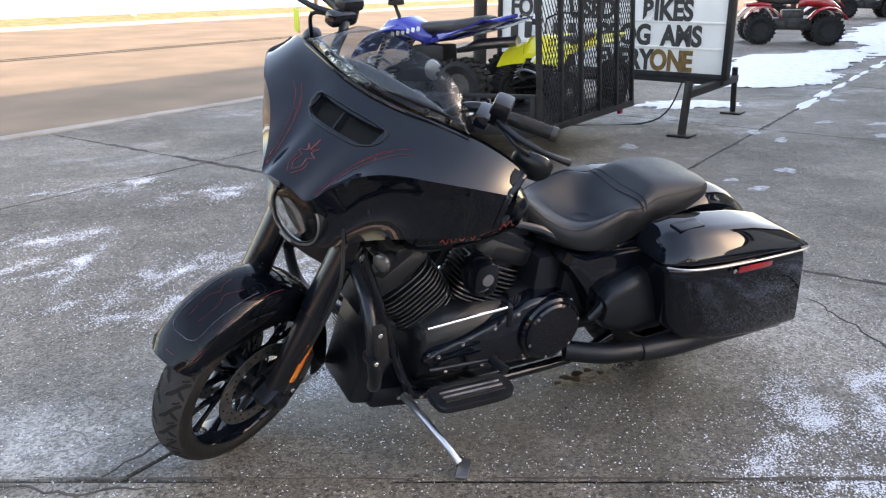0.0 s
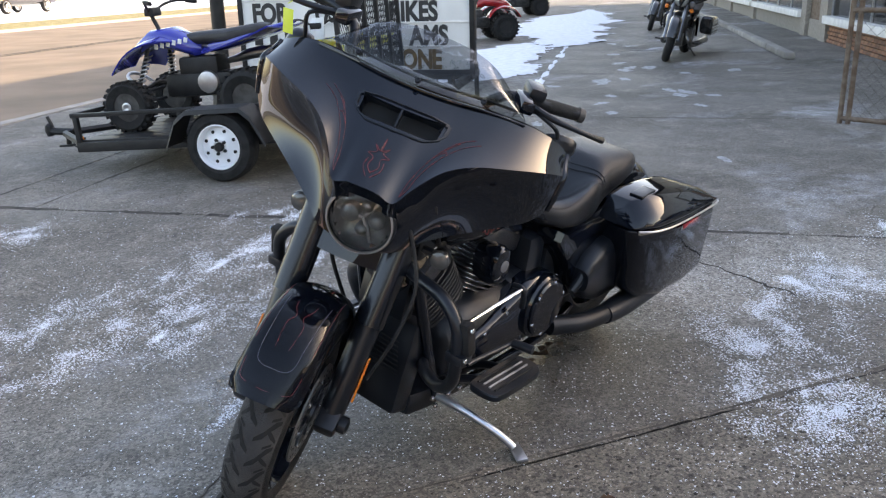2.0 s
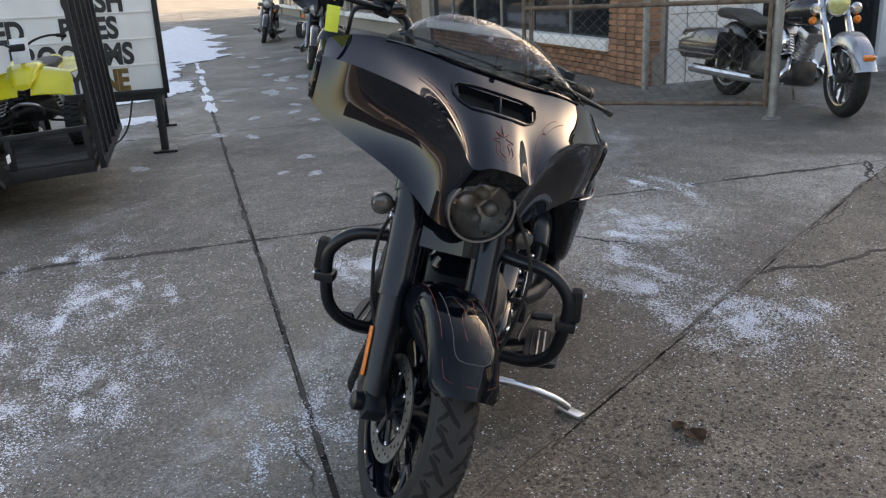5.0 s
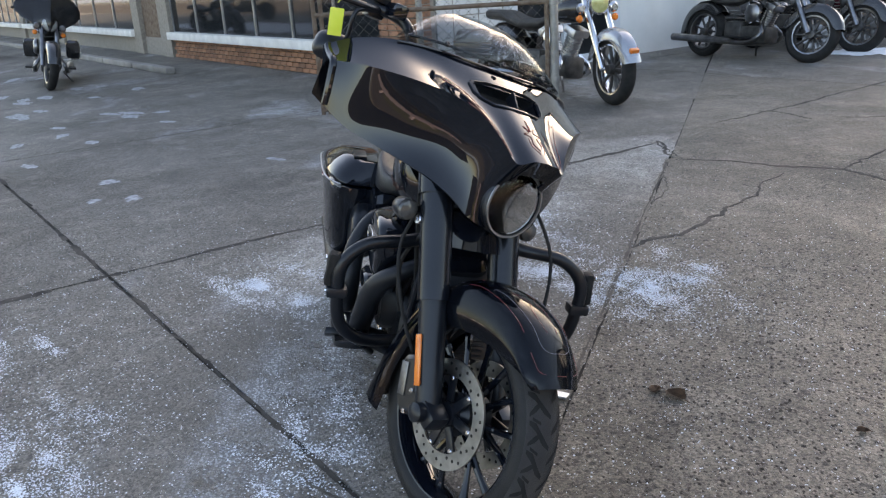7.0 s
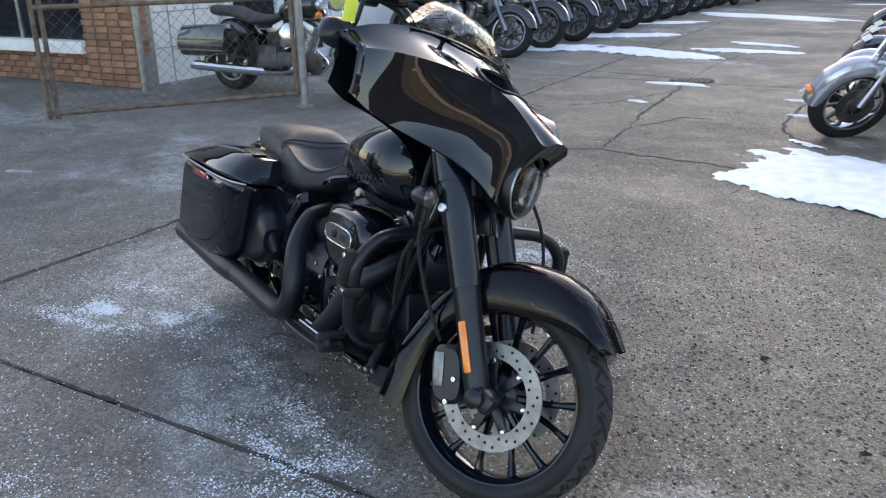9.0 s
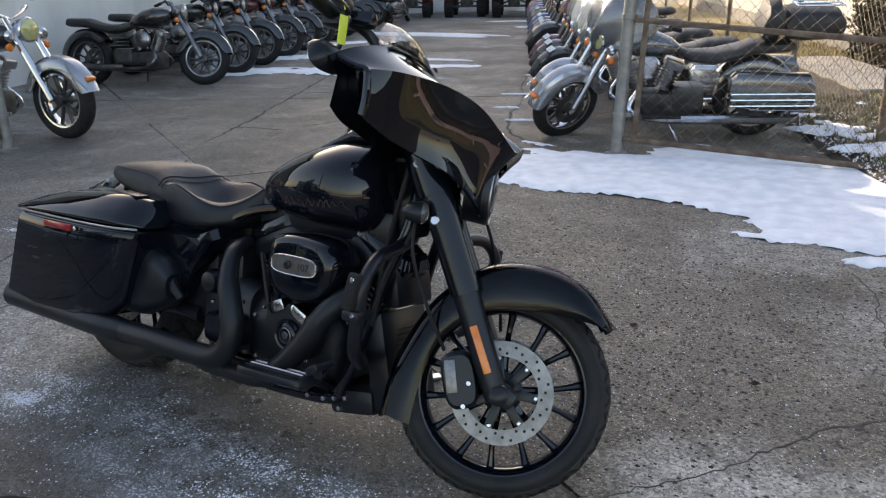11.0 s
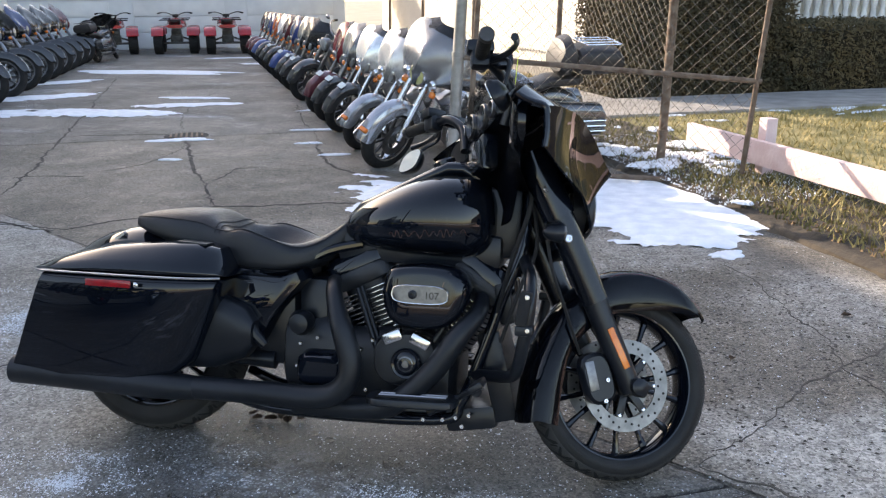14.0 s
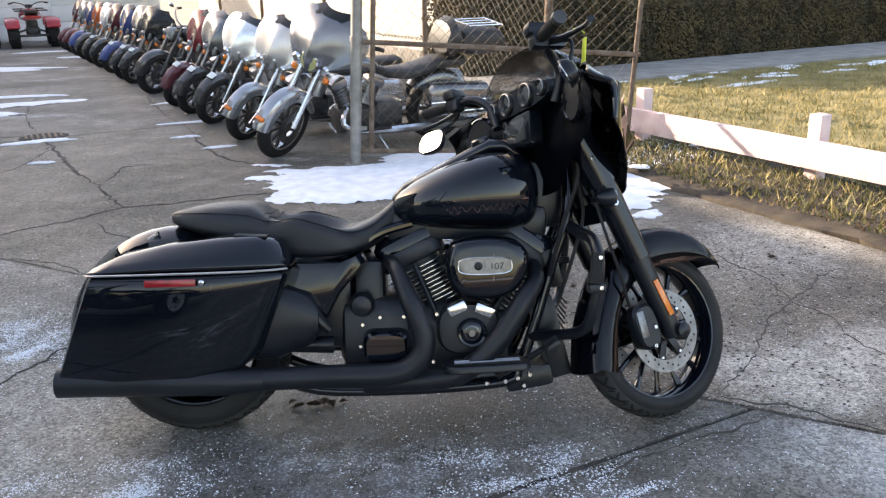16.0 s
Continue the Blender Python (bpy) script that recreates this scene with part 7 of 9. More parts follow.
CURVES = [smooth_line(c, CN) for c in (HB_, HL_, HM_, HU_, HT_)]
NC = len(CURVES[0])


def shell(s, t):
    """Point of the outer fairing: s across from -1 to 1, t from the chin (0) to the screen's foot (1)."""
    k = min(abs(s), 1.0) * (NC - 1)
    i = min(int(k), NC - 2)
    col = [c[i].lerp(c[i + 1], k - i) for c in CURVES]
    # the brow is a firm edge: chin to brow, then brow to screen
    if t < 0.45:
        a, b, c = col[0], col[1], col[2]
        f = t / 0.45
        p = a * (1 - f) * (1 - 2 * f) + b * 4 * f * (1 - f) + c * f * (2 * f - 1)
    else:
        a, b, c = col[2], col[3], col[4]
        f = (t - 0.45) / 0.55
        p = a * (1 - f) * (1 - 2 * f) + b * 4 * f * (1 - f) + c * f * (2 * f - 1)
    return Vector((p.x, p.y if s >= 0 else -p.y, p.z))


def shell_out(s, t, d):
    e = 0.004
    p = shell(s, t)
    a = shell(min(s + e, 1), t) - shell(max(s - e, -1), t)
    b = shell(s, min(t + e, 1)) - shell(s, max(t - e, 0))
    n = a.cross(b).normalized()
    if n.x < 0:
        n = -n
    return p + n * d


fairing = new("fairing")
fairing.parent = hero
bm = bmesh.new()
ts = [k / 10 * 0.45 for k in range(11)] + [0.45 + 0.55 * k / 16 for k in range(1, 17)]
ss = [-1 + 2 * k / 72 for k in range(73)]
rows = []
for t in ts:
    r = []
    for s in ss:
        p = shell(s, t)
        r.append(bm.verts.new(p))
    rows.append(r)


def vent_here(s, t):
    p = shell(s, t)
    return 0.745 < t < 0.875 and abs(p.y) < 0.106


for i in range(len(rows) - 1):
    for j in range(len(ss) - 1):
        sm, tm = (ss[j] + ss[j + 1]) / 2, (ts[i] + ts[i + 1]) / 2
        p = shell(sm, tm)
        if vent_here(sm, tm):
            continue
        if (Vector((0, p.y, p.z)) - Vector((0, 0.006, 0.8125))).length < 0.078 and p.x > 1.40:
            continue
        bm.faces.new((rows[i][j], rows[i][j + 1], rows[i + 1][j + 1], rows[i + 1][j]))
bmesh.ops.delete(bm, geom=[v for v in bm.verts if not v.link_faces], context="VERTS")
bmesh.ops.solidify(bm, geom=bm.faces[:], thickness=0.006)
part("outer_shell", turned(bm), M["gloss"], fairing, "", True, 32)

for sg in (-1, 1):
    b = bmesh.new()
    tube(b, [shell(sg, k / 12) + Vector((0.004, -sg * 0.006, 0)) for k in range(13)], 0.010, 36, 10)
    part("wing_edge", turned(b), M["gloss"], fairing)
# vent: a lipped slot with a dark throat
b = bmesh.new()
ring_pts = []
for k in range(36):
    a = 2 * math.pi * k / 36
    c, s_ = math.cos(a), math.sin(a)
    y = 0.118 * abs(c) ** 0.5 * (1 if c > 0 else -1)
    t = 0.81 + 0.070 * abs(s_) ** 0.8 * (1 if s_ > 0 else -1)
    k2 = min(CURVES[3], key=lambda q: abs(q.y - abs(y)))
    sv = CURVES[3].index(k2) / (NC - 1) * (1 if y > 0 else -1)
    ring_pts.append((sv, t))
rings = []
for d, sc in ((-0.004, 1.05), (0.004, 1.03), (0.005, 0.97), (-0.03, 0.90)):
    rings.append([shell_out(sv * sc, 0.81 + (t - 0.81) * sc, d) for sv, t in ring_pts])
loft(b, rings, False)
part("vent_lip", turned(b), M["satin"], fairing)
b = bmesh.new()
loft(b, [[shell_out(sv * 1.02, 0.81 + (t - 0.81) * 1.02, -0.028) for sv, t in ring_pts], [shell_out(sv, t, -0.034) for sv, t in ring_pts]])
part("vent_throat", turned(b), M["groove"], fairing)
b = bmesh.new()
box(b, shell_out(0, 0.81, -0.008), (0.03, 0.005, 0.05), 0.001, Matrix.Rotation(radians(-45), 4, "Y"))
part("vent_flap", turned(b), M["satin"], fairing)

# headlamp
lamp = new("headlamp")
lamp.parent = hero
HMX = Matrix.Translation((1.472, 0.006, 0.8125)) @ Matrix.Rotation(radians(2), 4, "Y") @ XAX
b = bmesh.new()
lathe(b, [(0.086, -0.06), (0.0905, -0.005), (0.0905, 0.004), (0.087, 0.009), (0.082, 0.007), (0.080, -0.004)], HMX, 56, True)
part("trim_ring", turned(b), M["wrinkle"], lamp)
b = bmesh.new()
lathe(b, [(0.0872, 0.0072), (0.0868, 0.0122), (0.0822, 0.0122), (0.0815, 0.0072)], HMX, 56, True)
part("bright_ring", turned(b), M["alu"], lamp)
b = bmesh.new()
lathe(b, [(0.082, 0.0), (0.077, -0.012), (0.05, -0.035), (0.02, -0.042)], HMX, 40, False, True)
part("reflector_bowl", turned(b), M["lamp_bowl"], lamp)
for x, y, r in ((0.0, 0.035, 0.021), (0.0, -0.036, 0.026), (0.034, 0.004, 0.017), (-0.034, 0.004, 0.017)):
    b = bmesh.new()
    lathe(b, [(r, -0.045), (r, -0.022), (r * 0.92, -0.014), (r * 0.6, -0.007), (r * 0.15, -0.004)], HMX @ Matrix.Translation((x, y, 0)), 20)
    part("projector", turned(b), M["lamp_bowl"], lamp)
for a in (30, 150, 270):
    b = bmesh.new()
    box(b, HMX @ Vector((0.036 * math.cos(radians(a)), 0.036 * math.sin(radians(a)), -0.022)), (0.012, 0.008, 0.07), 0.003, Matrix.Rotation(radians(a), 4, "X"))
    part("lamp_divider", turned(b), M["alu"], lamp)
b = bmesh.new()
lathe(b, [(0.081, 0.004), (0.073, 0.011), (0.05, 0.017), (0.02, 0.020), (0.003, 0.0205)], HMX, 48)
ob = part("lens", turned(b), M["clear"], lamp)
ob.visible_shadow = False
# turn signals
for v, at in ((-1, (1.300, -0.150, 0.717)), (1, (1.322, 0.253, 0.725))):
    at = Vector(at)
    b = bmesh.new()
    TS = Matrix.Translation(at) @ XAX
    lathe(b, [(0.006, -0.05), (0.022, -0.035), (0.029, -0.005), (0.029, 0.004)], TS, 24)
    tube(b, [at + Vector((-0.015, 0, 0)), at + Vector((-0.02, -v * 0.055, 0.0))], 0.011, 3, 8)
    sig = part("turn_signal", turned(b, (0, 0, 0)), M["satin"], hero)
    b = bmesh.new()
    lathe(b, [(0.028, 0.004), (0.025, 0.012), (0.014, 0.018), (0.002, 0.02)], TS, 24)
    part("lens", turned(b, (0, 0, 0)), M["lens_smoke"], sig, "smoked grey lens")

# windscreen
WB = [(1.2665, 0, 1.1053), (1.2635, 0.06, 1.1063), (1.2535, 0.12, 1.1073), (1.2385, 0.175, 1.1073), (1.2185, 0.23, 1.1033), (1.1965, 0.285, 1.0973)]
WT = [(1.1645, 0, 1.2213), (1.1645, 0.05, 1.2203), (1.1635, 0.1, 1.2143), (1.1625, 0.155, 1.1973), (1.1645, 0.21, 1.1613), (1.1805, 0.278, 1.1053)]
wb, wt = smooth_line(WB, 20), smooth_line(WT, 20)
bm = bmesh.new()
rows = []
for k in range(13):
    f = k / 12
    r = []
    for j in range(-20, 21):
        a, c = wb[abs(j)], wt[abs(j)]
        p = a.lerp(c, f) + Vector((0.018 * math.sin(f * math.pi), 0, 0.012 * math.sin(f * math.pi)))
        if f > 0.85:
            p.x -= 0.012 * (f - 0.85) / 0.15
        r.append(bm.verts.new((p.x, p.y if j >= 0 else -p.y, p.z)))
    rows.append(r)
skin(bm, rows, False, False)
bmesh.ops.solidify(bm, geom=bm.faces[:], thickness=0.004)
screen = part("windscreen", turned(bm), M["smoke"], hero, "short smoked windscreen")
screen.visible_shadow = False
b = bmesh.new()
L = [(wb[abs(j)].x + 0.006, wb[abs(j)].y * (1 if j >= 0 else -1), wb[abs(j)].z + 0.002) for j in range(-20, 21)]
tube(b, L, 0.004, 40, 8)
part("screen_trim", turned(b), M["gloss"], fairing)
b = bmesh.new()
L = [(wb[abs(j)].x - 0.018, wb[abs(j)].y * (1 if j >= 0 else -1) * 0.97, wb[abs(j)].z + 0.022) for j in range(-18, 19)]
tube(b, L, 0.004, 40, 6)
part("screen_bead", turned(b), M["satin"], fairing)
for y in (-0.17, 0.0, 0.17):
    k = min(wb, key=lambda q: abs(q.y - abs(y)))
    b = bmesh.new()
    bolt(b, (k.x + 0.004, y, k.z + 0.022), (0.7, 0, 0.7), 0.008, 0.007)
    part("screen_bolt", turned(b), M["satin"], fairing)

# pinstripes of the fairing
def on_shell(pts, material=None, r=0.0005):
    b = bmesh.new()
    tube(b, [shell_out(s, t, 0.0009) for s, t in pts], r, 40, 5)
    part("pinstripe", turned(b), material or M["stripe"], fairing)


for sg in (-1, 1):
    on_shell([(sg * 0.27, 0.475), (sg * 0.30, 0.55), (sg * 0.38, 0.64), (sg * 0.47, 0.71), (sg * 0.56, 0.73)])
    on_shell([(sg * 0.27, 0.475), (sg * 0.31, 0.485), (sg * 0.36, 0.55), (sg * 0.43, 0.61), (sg * 0.52, 0.66), (sg * 0.60, 0.67)])
    on_shell([(sg * 0.38, 0.64), (sg * 0.43, 0.66), (sg * 0.46, 0.64), (sg * 0.44, 0.68), (sg * 0.50, 0.71)])
    on_shell([(0.0, 0.52), (sg * 0.05, 0.55), (sg * 0.04, 0.59), (sg * 0.09, 0.605), (sg * 0.035, 0.62), (sg * 0.065, 0.65), (0.0, 0.63), (0, 0.69)], None, 0.0008)
    on_shell([(sg * 0.025, 0.50), (sg * 0.075, 0.54), (sg * 0.07, 0.58)], None, 0.0007)

# inner fairing: dash with gauges, radio, speakers
dash = new("inner_fairing")
dash.parent = hero
bm = bmesh.new()
rows = []
edge_top = [shell(s, 1.0) for s in ss]
edge_low = [shell(s, 0.06) for s in ss]
for k in range(9):
    f = k / 8
    r = []
    for a, c in zip(edge_top, edge_low):
        p = a.lerp(c, f)
        bow = 0.085 * math.sin(math.pi * min(1, f * 1.15)) * (1 - (abs(p.y) / 0.43) ** 4)
        r.append(bm.verts.new((min(p.x - 0.02, 1.232 - 0.10 * (abs(p.y) / 0.41) ** 2) - bow * 0.5 - 0.012 * f, p.y * 0.985, p.z - 0.004 + 0.05 * f * (1 - f))))
    rows.append(r)
skin(bm, rows, False, False)
bmesh.ops.solidify(bm, geom=bm.faces[:], thickness=0.005)
part("dash_panel", turned(bm), M["semi"], dash)
b = bmesh.new()
loft(b, [oval(u, 0, w, a, h, 24, 3.0) for u, w, a, h in ((1.26, 1.075, 0.21, 0.03), (1.20, 1.075, 0.20, 0.045), (1.175, 1.072, 0.19, 0.04))])
part("gauge_hood", turned(b, DASH), M["semi"], dash)
BX = Matrix.Rotation(radians(-90), 4, "Y")
for y, r in ((-0.15, 0.026), (-0.062, 0.038), (0.062, 0.038), (0.15, 0.026)):
    b = bmesh.new()
    lathe(b, [(r, -0.004), (r, 0.012), (r * 0.9, 0.014), (r * 0.86, 0.006)], Matrix.Translation((1.178, y, 1.076)) @ BX, 28, True)
    part("gauge_ring", turned(b, DASH), M["plate_grey"], dash, "bright gauge ring")
    b = bmesh.new()
    lathe(b, [(r * 0.87, 0.004), (r * 0.87, 0.006), (r * 0.1, 0.007)], Matrix.Translation((1.178, y, 1.076)) @ BX, 28)
    part("gauge_face", turned(b, DASH), M["screen"], dash)
b = bmesh.new()
box(b, (1.190, 0, 0.970), (0.05, 0.175, 0.108), 0.012)
part("radio", turned(b, DASH), M["gloss"], dash)
b = bmesh.new()
box(b, (1.164, 0.0, 0.972), (0.004, 0.118, 0.072), 0.002)
part("radio_screen", turned(b, DASH), M["screen"], dash)
for v in (-1, 1):
    b = bmesh.new()
    SPK = Matrix.Translation((1.198, v * 0.285, 1.012)) @ Matrix.Rotation(radians(v * 14), 4, "Z") @ BX
    lathe(b, [(0.078, -0.02), (0.078, 0.006), (0.070, 0.012), (0.066, 0.006)], SPK, 36, True)
    part("speaker_ring", turned(b, DASH), M["gloss"], dash)
    b = bmesh.new()
    lathe(b, [(0.068, 0.0), (0.066, 0.008), (0.04, 0.011), (0.002, 0.012)], SPK, 36)
    part("speaker_grille", turned(b, DASH), M["denim"], dash)

# handlebar, grips, switches, levers, mirrors
bar = new("handlebar")
bar.parent = hero
b = bmesh.new()
tube(b, [(1.195, -0.15, 1.02), (1.20, -0.185, 1.10), (1.155, -0.20, 1.152), (1.088, -0.26, 1.165), (1.040, -0.39, 1.167)], 0.0145, 30, 12)
part("tube", turned(b, BARS), M["satin"], bar)
b = bmesh.new()
tube(b, [(1.195, 0.15, 1.02), (1.20, 0.185, 1.10), (1.175, 0.24, 1.148), (1.145, 0.315, 1.152), (1.105, 0.45, 1.154)], 0.0145, 30, 12)
part("tube", turned(b, BARS), M["satin"], bar)
for v in (-1, 1):
    d = Vector((-0.28, v * 0.95, 0.02)).normalized()
    g0 = Vector((1.135, 0.335, 1.150)) if v > 0 else Vector((1.070, -0.275, 1.164))
    b = bmesh.new()
    tube(b, [g0, g0 + d * 0.115], [0.0175, 0.019, 0.019, 0.0175], 8, 18)
    part("grip", turned(b, BARS), M["tyre"], bar)
    b = bmesh.new()
    tube(b, [g0 + d * 0.112, g0 + d * 0.128], [0.021, 0.020], 2, 14)
    part("grip_cap", turned(b, BARS), M["dark_engine"], bar)
    b = bmesh.new()
    box(b, g0 - d * 0.03, (0.05, 0.05, 0.055), 0.012, Matrix.Rotation(radians(-v * 74), 4, "Z"))
    box(b, g0 - d * 0.03 + Vector((0.0, 0, 0.03)), (0.05, 0.075, 0.035), 0.012, Matrix.Rotation(radians(-v * 74), 4, "Z"))
    part("switch_housing", turned(b, BARS), M["satin"], bar)
    b = bmesh.new()
    q = g0 - d * 0.02
    tube(b, [q + Vector((0.03, 0, -0.005)), q + d * 0.05 + Vector((0.058, v * 0.02, -0.012)), q + d * 0.13 + Vector((0.07, v * 0.03, -0.02)), q + d * 0.19 + Vector((0.055, v * 0.03, -0.03))], [0.010, 0.009, 0.007, 0.010], 16, 10)
    part("lever", turned(b, BARS), M["satin"], bar)
    b = bmesh.new()
    box(b, g0 - d * 0.045 + Vector((0.055, v * -0.005, 0.008)), (0.04, 0.085, 0.038), 0.010, Matrix.Rotation(radians(-v * 74), 4, "Z"))
    part("reservoir", turned(b, BARS), M["gloss"], bar)
    MT = Matrix.Rotation(radians(16), 3, "Z") @ Matrix.Rotation(radians(22), 3, "Y") if v > 0 else Matrix.Rotation(radians(-42), 3, "Z") @ Matrix.Rotation(radians(-24), 3, "Y")
    mr = new("mirror")
    mr.parent = hero
    mc = Vector((1.105, v * 0.425, 1.045)) if v > 0 else Vector((1.085, -0.335, 1.030))
    b = bmesh.new()
    tube(b, [g0 - d * 0.02 + Vector((0.03, 0, -0.01)), g0 + Vector((0.055, v * 0.055, -0.03)), mc + Vector((0.03, -v * 0.01, 0.035)), mc + Vector((0.01, 0, 0.0))], 0.006, 16, 8)
    part("mirror_arm", turned(b, BARS), M["satin"], mr)
    b = bmesh.new()
    loft(b, [oval(mc.x + du, mc.y, mc.z, (0.058 if v > 0 else 0.050) * f, (0.046 if v > 0 else 0.040) * f, 26, 2.8) for du, f in ((0.035, 0.35), (0.026, 0.75), (0.010, 0.96), (0.0, 1.0), (-0.003, 0.95))])
    bmesh.ops.rotate(b, verts=b.verts, cent=mc, matrix=MT)
    part("mirror_shell", turned(b, BARS), M["satin"], mr)
    b = bmesh.new()
    loft(b, [oval(mc.x + du, mc.y, mc.z, 0.054 if v > 0 else 0.046, 0.042 if v > 0 else 0.036, 26, 2.8) for du in (-0.0032, -0.0050)])
    bmesh.ops.rotate(b, verts=b.verts, cent=mc, matrix=MT)
    part("mirror_glass", turned(b, BARS), M["mirror"], mr)
b = bmesh.new()
box(b, (0, 0, -0.050), (0.002, 0.034, 0.066), 0.0006)
bmesh.ops.transform(b, matrix=Matrix.Translation((1.125, -0.390, 1.138)) @ Matrix.Rotation(radians(14), 4, "X") @ Matrix.Rotation(radians(-24), 4, "Z"), verts=b.verts)
tube(b, [(1.125, -0.390, 1.134), (1.118, -0.378, 1.148), (1.108, -0.362, 1.156)], 0.0015, 6, 5)
tagged(part("price_tag", turned(b, BARS), M["tag_yellow"], None), "yellow-green paper tag tied to the handlebar", "tag").matrix_basis = hero.matrix_basis

# cables and hoses at the fork
for i, (pts, r) in enumerate((([(1.33, -0.13, 0.80), (1.36, -0.20, 0.66), (1.41, -0.19, 0.52), (1.45, -0.15, 0.40)], 0.005), ([(1.33, 0.13, 0.80), (1.36, 0.20, 0.66), (1.41, 0.19, 0.52), (1.45, 0.15, 0.40)], 0.005),
                                ([(1.24, 0.05, 0.98), (1.28, 0.16, 0.86), (1.22, 0.15, 0.72), (1.12, 0.10, 0.68)], 0.007), ([(1.24, -0.05, 0.98), (1.29, -0.15, 0.84), (1.24, -0.14, 0.66), (1.2, -0.12, 0.5)], 0.007), ([(1.26, -0.1, 0.94), (1.31, -0.12, 0.72), (1.27, -0.18, 0.58), (1.22, -0.16, 0.42)], 0.006))):
    b = bmesh.new()
    tube(b, pts, r, 24, 8)
    part("cable", b, M["tyre"], hero)

# ---- tank, console, seat ----
bm = bmesh.new()
rings = []
for u, top, low, a, p in ((0.690, 0.735, 0.705, 0.035, 2.2), (0.715, 0.775, 0.685, 0.085, 2.3), (0.77, 0.815, 0.668, 0.135, 2.4), (0.84, 0.850, 0.658, 0.168, 2.5), (0.93, 0.885, 0.652, 0.188, 2.6), (1.02, 0.905, 0.648, 0.192, 2.6), (1.09, 0.902, 0.648, 0.180, 2.6), (1.135, 0.885, 0.658, 0.155, 2.5), (1.165, 0.855, 0.685, 0.115, 2.4), (1.178, 0.82, 0.72, 0.06, 2.2)):
    rings.append(oval(u, 0, (top + low) / 2, a, (top - low) / 2, 40, p))
# smooth the run of rings
fine = []
for k in range(40):
    fine.append(smooth_line([r[k] for r in rings], 36))
loft(bm, [[fine[k][i] for k in range(40)] for i in range(len(fine[0]))])
tank = part("tank", bm, M["gloss"], hero)
bm = bmesh.new()
loft(bm, [oval(u, 0, w, a, h, 20, 2.6) for u, w, a, h in ((0.70, 0.755, 0.03, 0.012), (0.74, 0.79, 0.05, 0.02), (0.87, 0.855, 0.06, 0.018), (0.97, 0.90, 0.062, 0.024), (1.02, 0.922, 0.06, 0.026), (1.07, 0.922, 0.058, 0.022), (1.12, 0.895, 0.045, 0.02), (1.14, 0.875, 0.02, 0.01))])
part("tank_console", bm, M["gloss"], hero)
b = bmesh.new()
lathe(b, [(0.036, 0), (0.036, 0.010), (0.030, 0.016), (0.005, 0.018)], Matrix.Translation((1.0, 0, 0.935)) @ Matrix.Rotation(radians(-20), 4, "Y"), 26)
part("filler_cap", b, M["gloss"], hero)
for sg in (-1, 1):
    b = bmesh.new()
    L = []
    for k in range(90):
        f = k / 89
        u = 1.065 - 0.25 * f if sg > 0 else 0.875 + 0.24 * f
        w = 0.722 + (0.006 + 0.006 * math.sin(f * 11) ** 2) * math.sin(f * 61 + 2 * math.sin(f * 9)) + 0.016 * f
        L.append((u, w))
    pts = []
    for u, w in L:
        # onto the tank's side
        best = min(range(len(fine[0])), key=lambda i: abs(fine[0][i].x - u))
        ring = [fine[k][best] for k in range(40)]
        q = min((r for r in ring if r.y * sg > 0), key=lambda r: abs(r.z - w))
        pts.append((u, q.y + sg * 0.0015, w))
    tube(b, pts, 0.0014, 180, 5)
    part("tank_emblem", b, M["emblem" if sg > 0 else "emblem_dim"], tank, "emblem as a plain wavy line")

bm = bmesh.new()
SE = [(-0.018, 0.728, 0.716, 0.05), (0.005, 0.745, 0.695, 0.11), (0.07, 0.760, 0.668, 0.142), (0.15, 0.768, 0.640, 0.152), (0.23, 0.768, 0.612, 0.150), (0.27, 0.756, 0.598, 0.150), (0.325, 0.722, 0.588, 0.160), (0.40, 0.697, 0.582, 0.176), (0.50, 0.684, 0.580, 0.182), (0.57, 0.684, 0.584, 0.165), (0.63, 0.704, 0.602, 0.128), (0.68, 0.738, 0.640, 0.092), (0.715, 0.768, 0.690, 0.066), (0.735, 0.772, 0.735, 0.035)]
NR = 40
rings = []
for u, top, low, a in SE:
    r = []
    deep = math.exp(-((u - 0.43) / 0.10) ** 2)
    dish = 0.008 + 0.16 * deep
    for k in range(NR):
        t = 2 * math.pi * k / NR
        c, s = math.cos(t), math.sin(t)
        y = a * abs(c) ** 0.72 * (1 if c >= 0 else -1)
        h = abs(s) ** (0.72 - 0.34 * deep)
        if s >= 0:
            e = abs(y) / a
            w = (low + 0.35 * (top - low)) + (0.65 * (top - low)) * h + dish * (e ** 2 - 0.52) * h
        else:
            w = (low + 0.35 * (top - low)) - 0.35 * (top - low) * h
        r.append(Vector((u, y, w)))
    rings.append(r)
fs = [smooth_line([r[k] for r in rings], 52) for k in range(NR)]
loft(bm, [[fs[k][i] for k in range(NR)] for i in range(len(fs[0]))])
seat = part("seat", bm, M["leather"], hero, "black stitched two-up seat", True, 60)
for i0 in (22, 23):
    b = bmesh.new()
    ring = [fs[k][i0] for k in range(2, 19)]
    tube(b, [(p.x + 0.003 * (i0 - 22), p.y * 1.003, p.z + 0.0012) for p in ring], 0.0016, 34, 5)
    part("seam", b, M["denim"], seat)
for k in (3, 17):
    b = bmesh.new()
    tube(b, [(p.x, p.y * 1.002, p.z + 0.0012) for p in [fs[k][i] for i in range(4, len(fs[0]) - 6, 3)]], 0.0016, 40, 5)
    part("seam", b, M["denim"], seat)

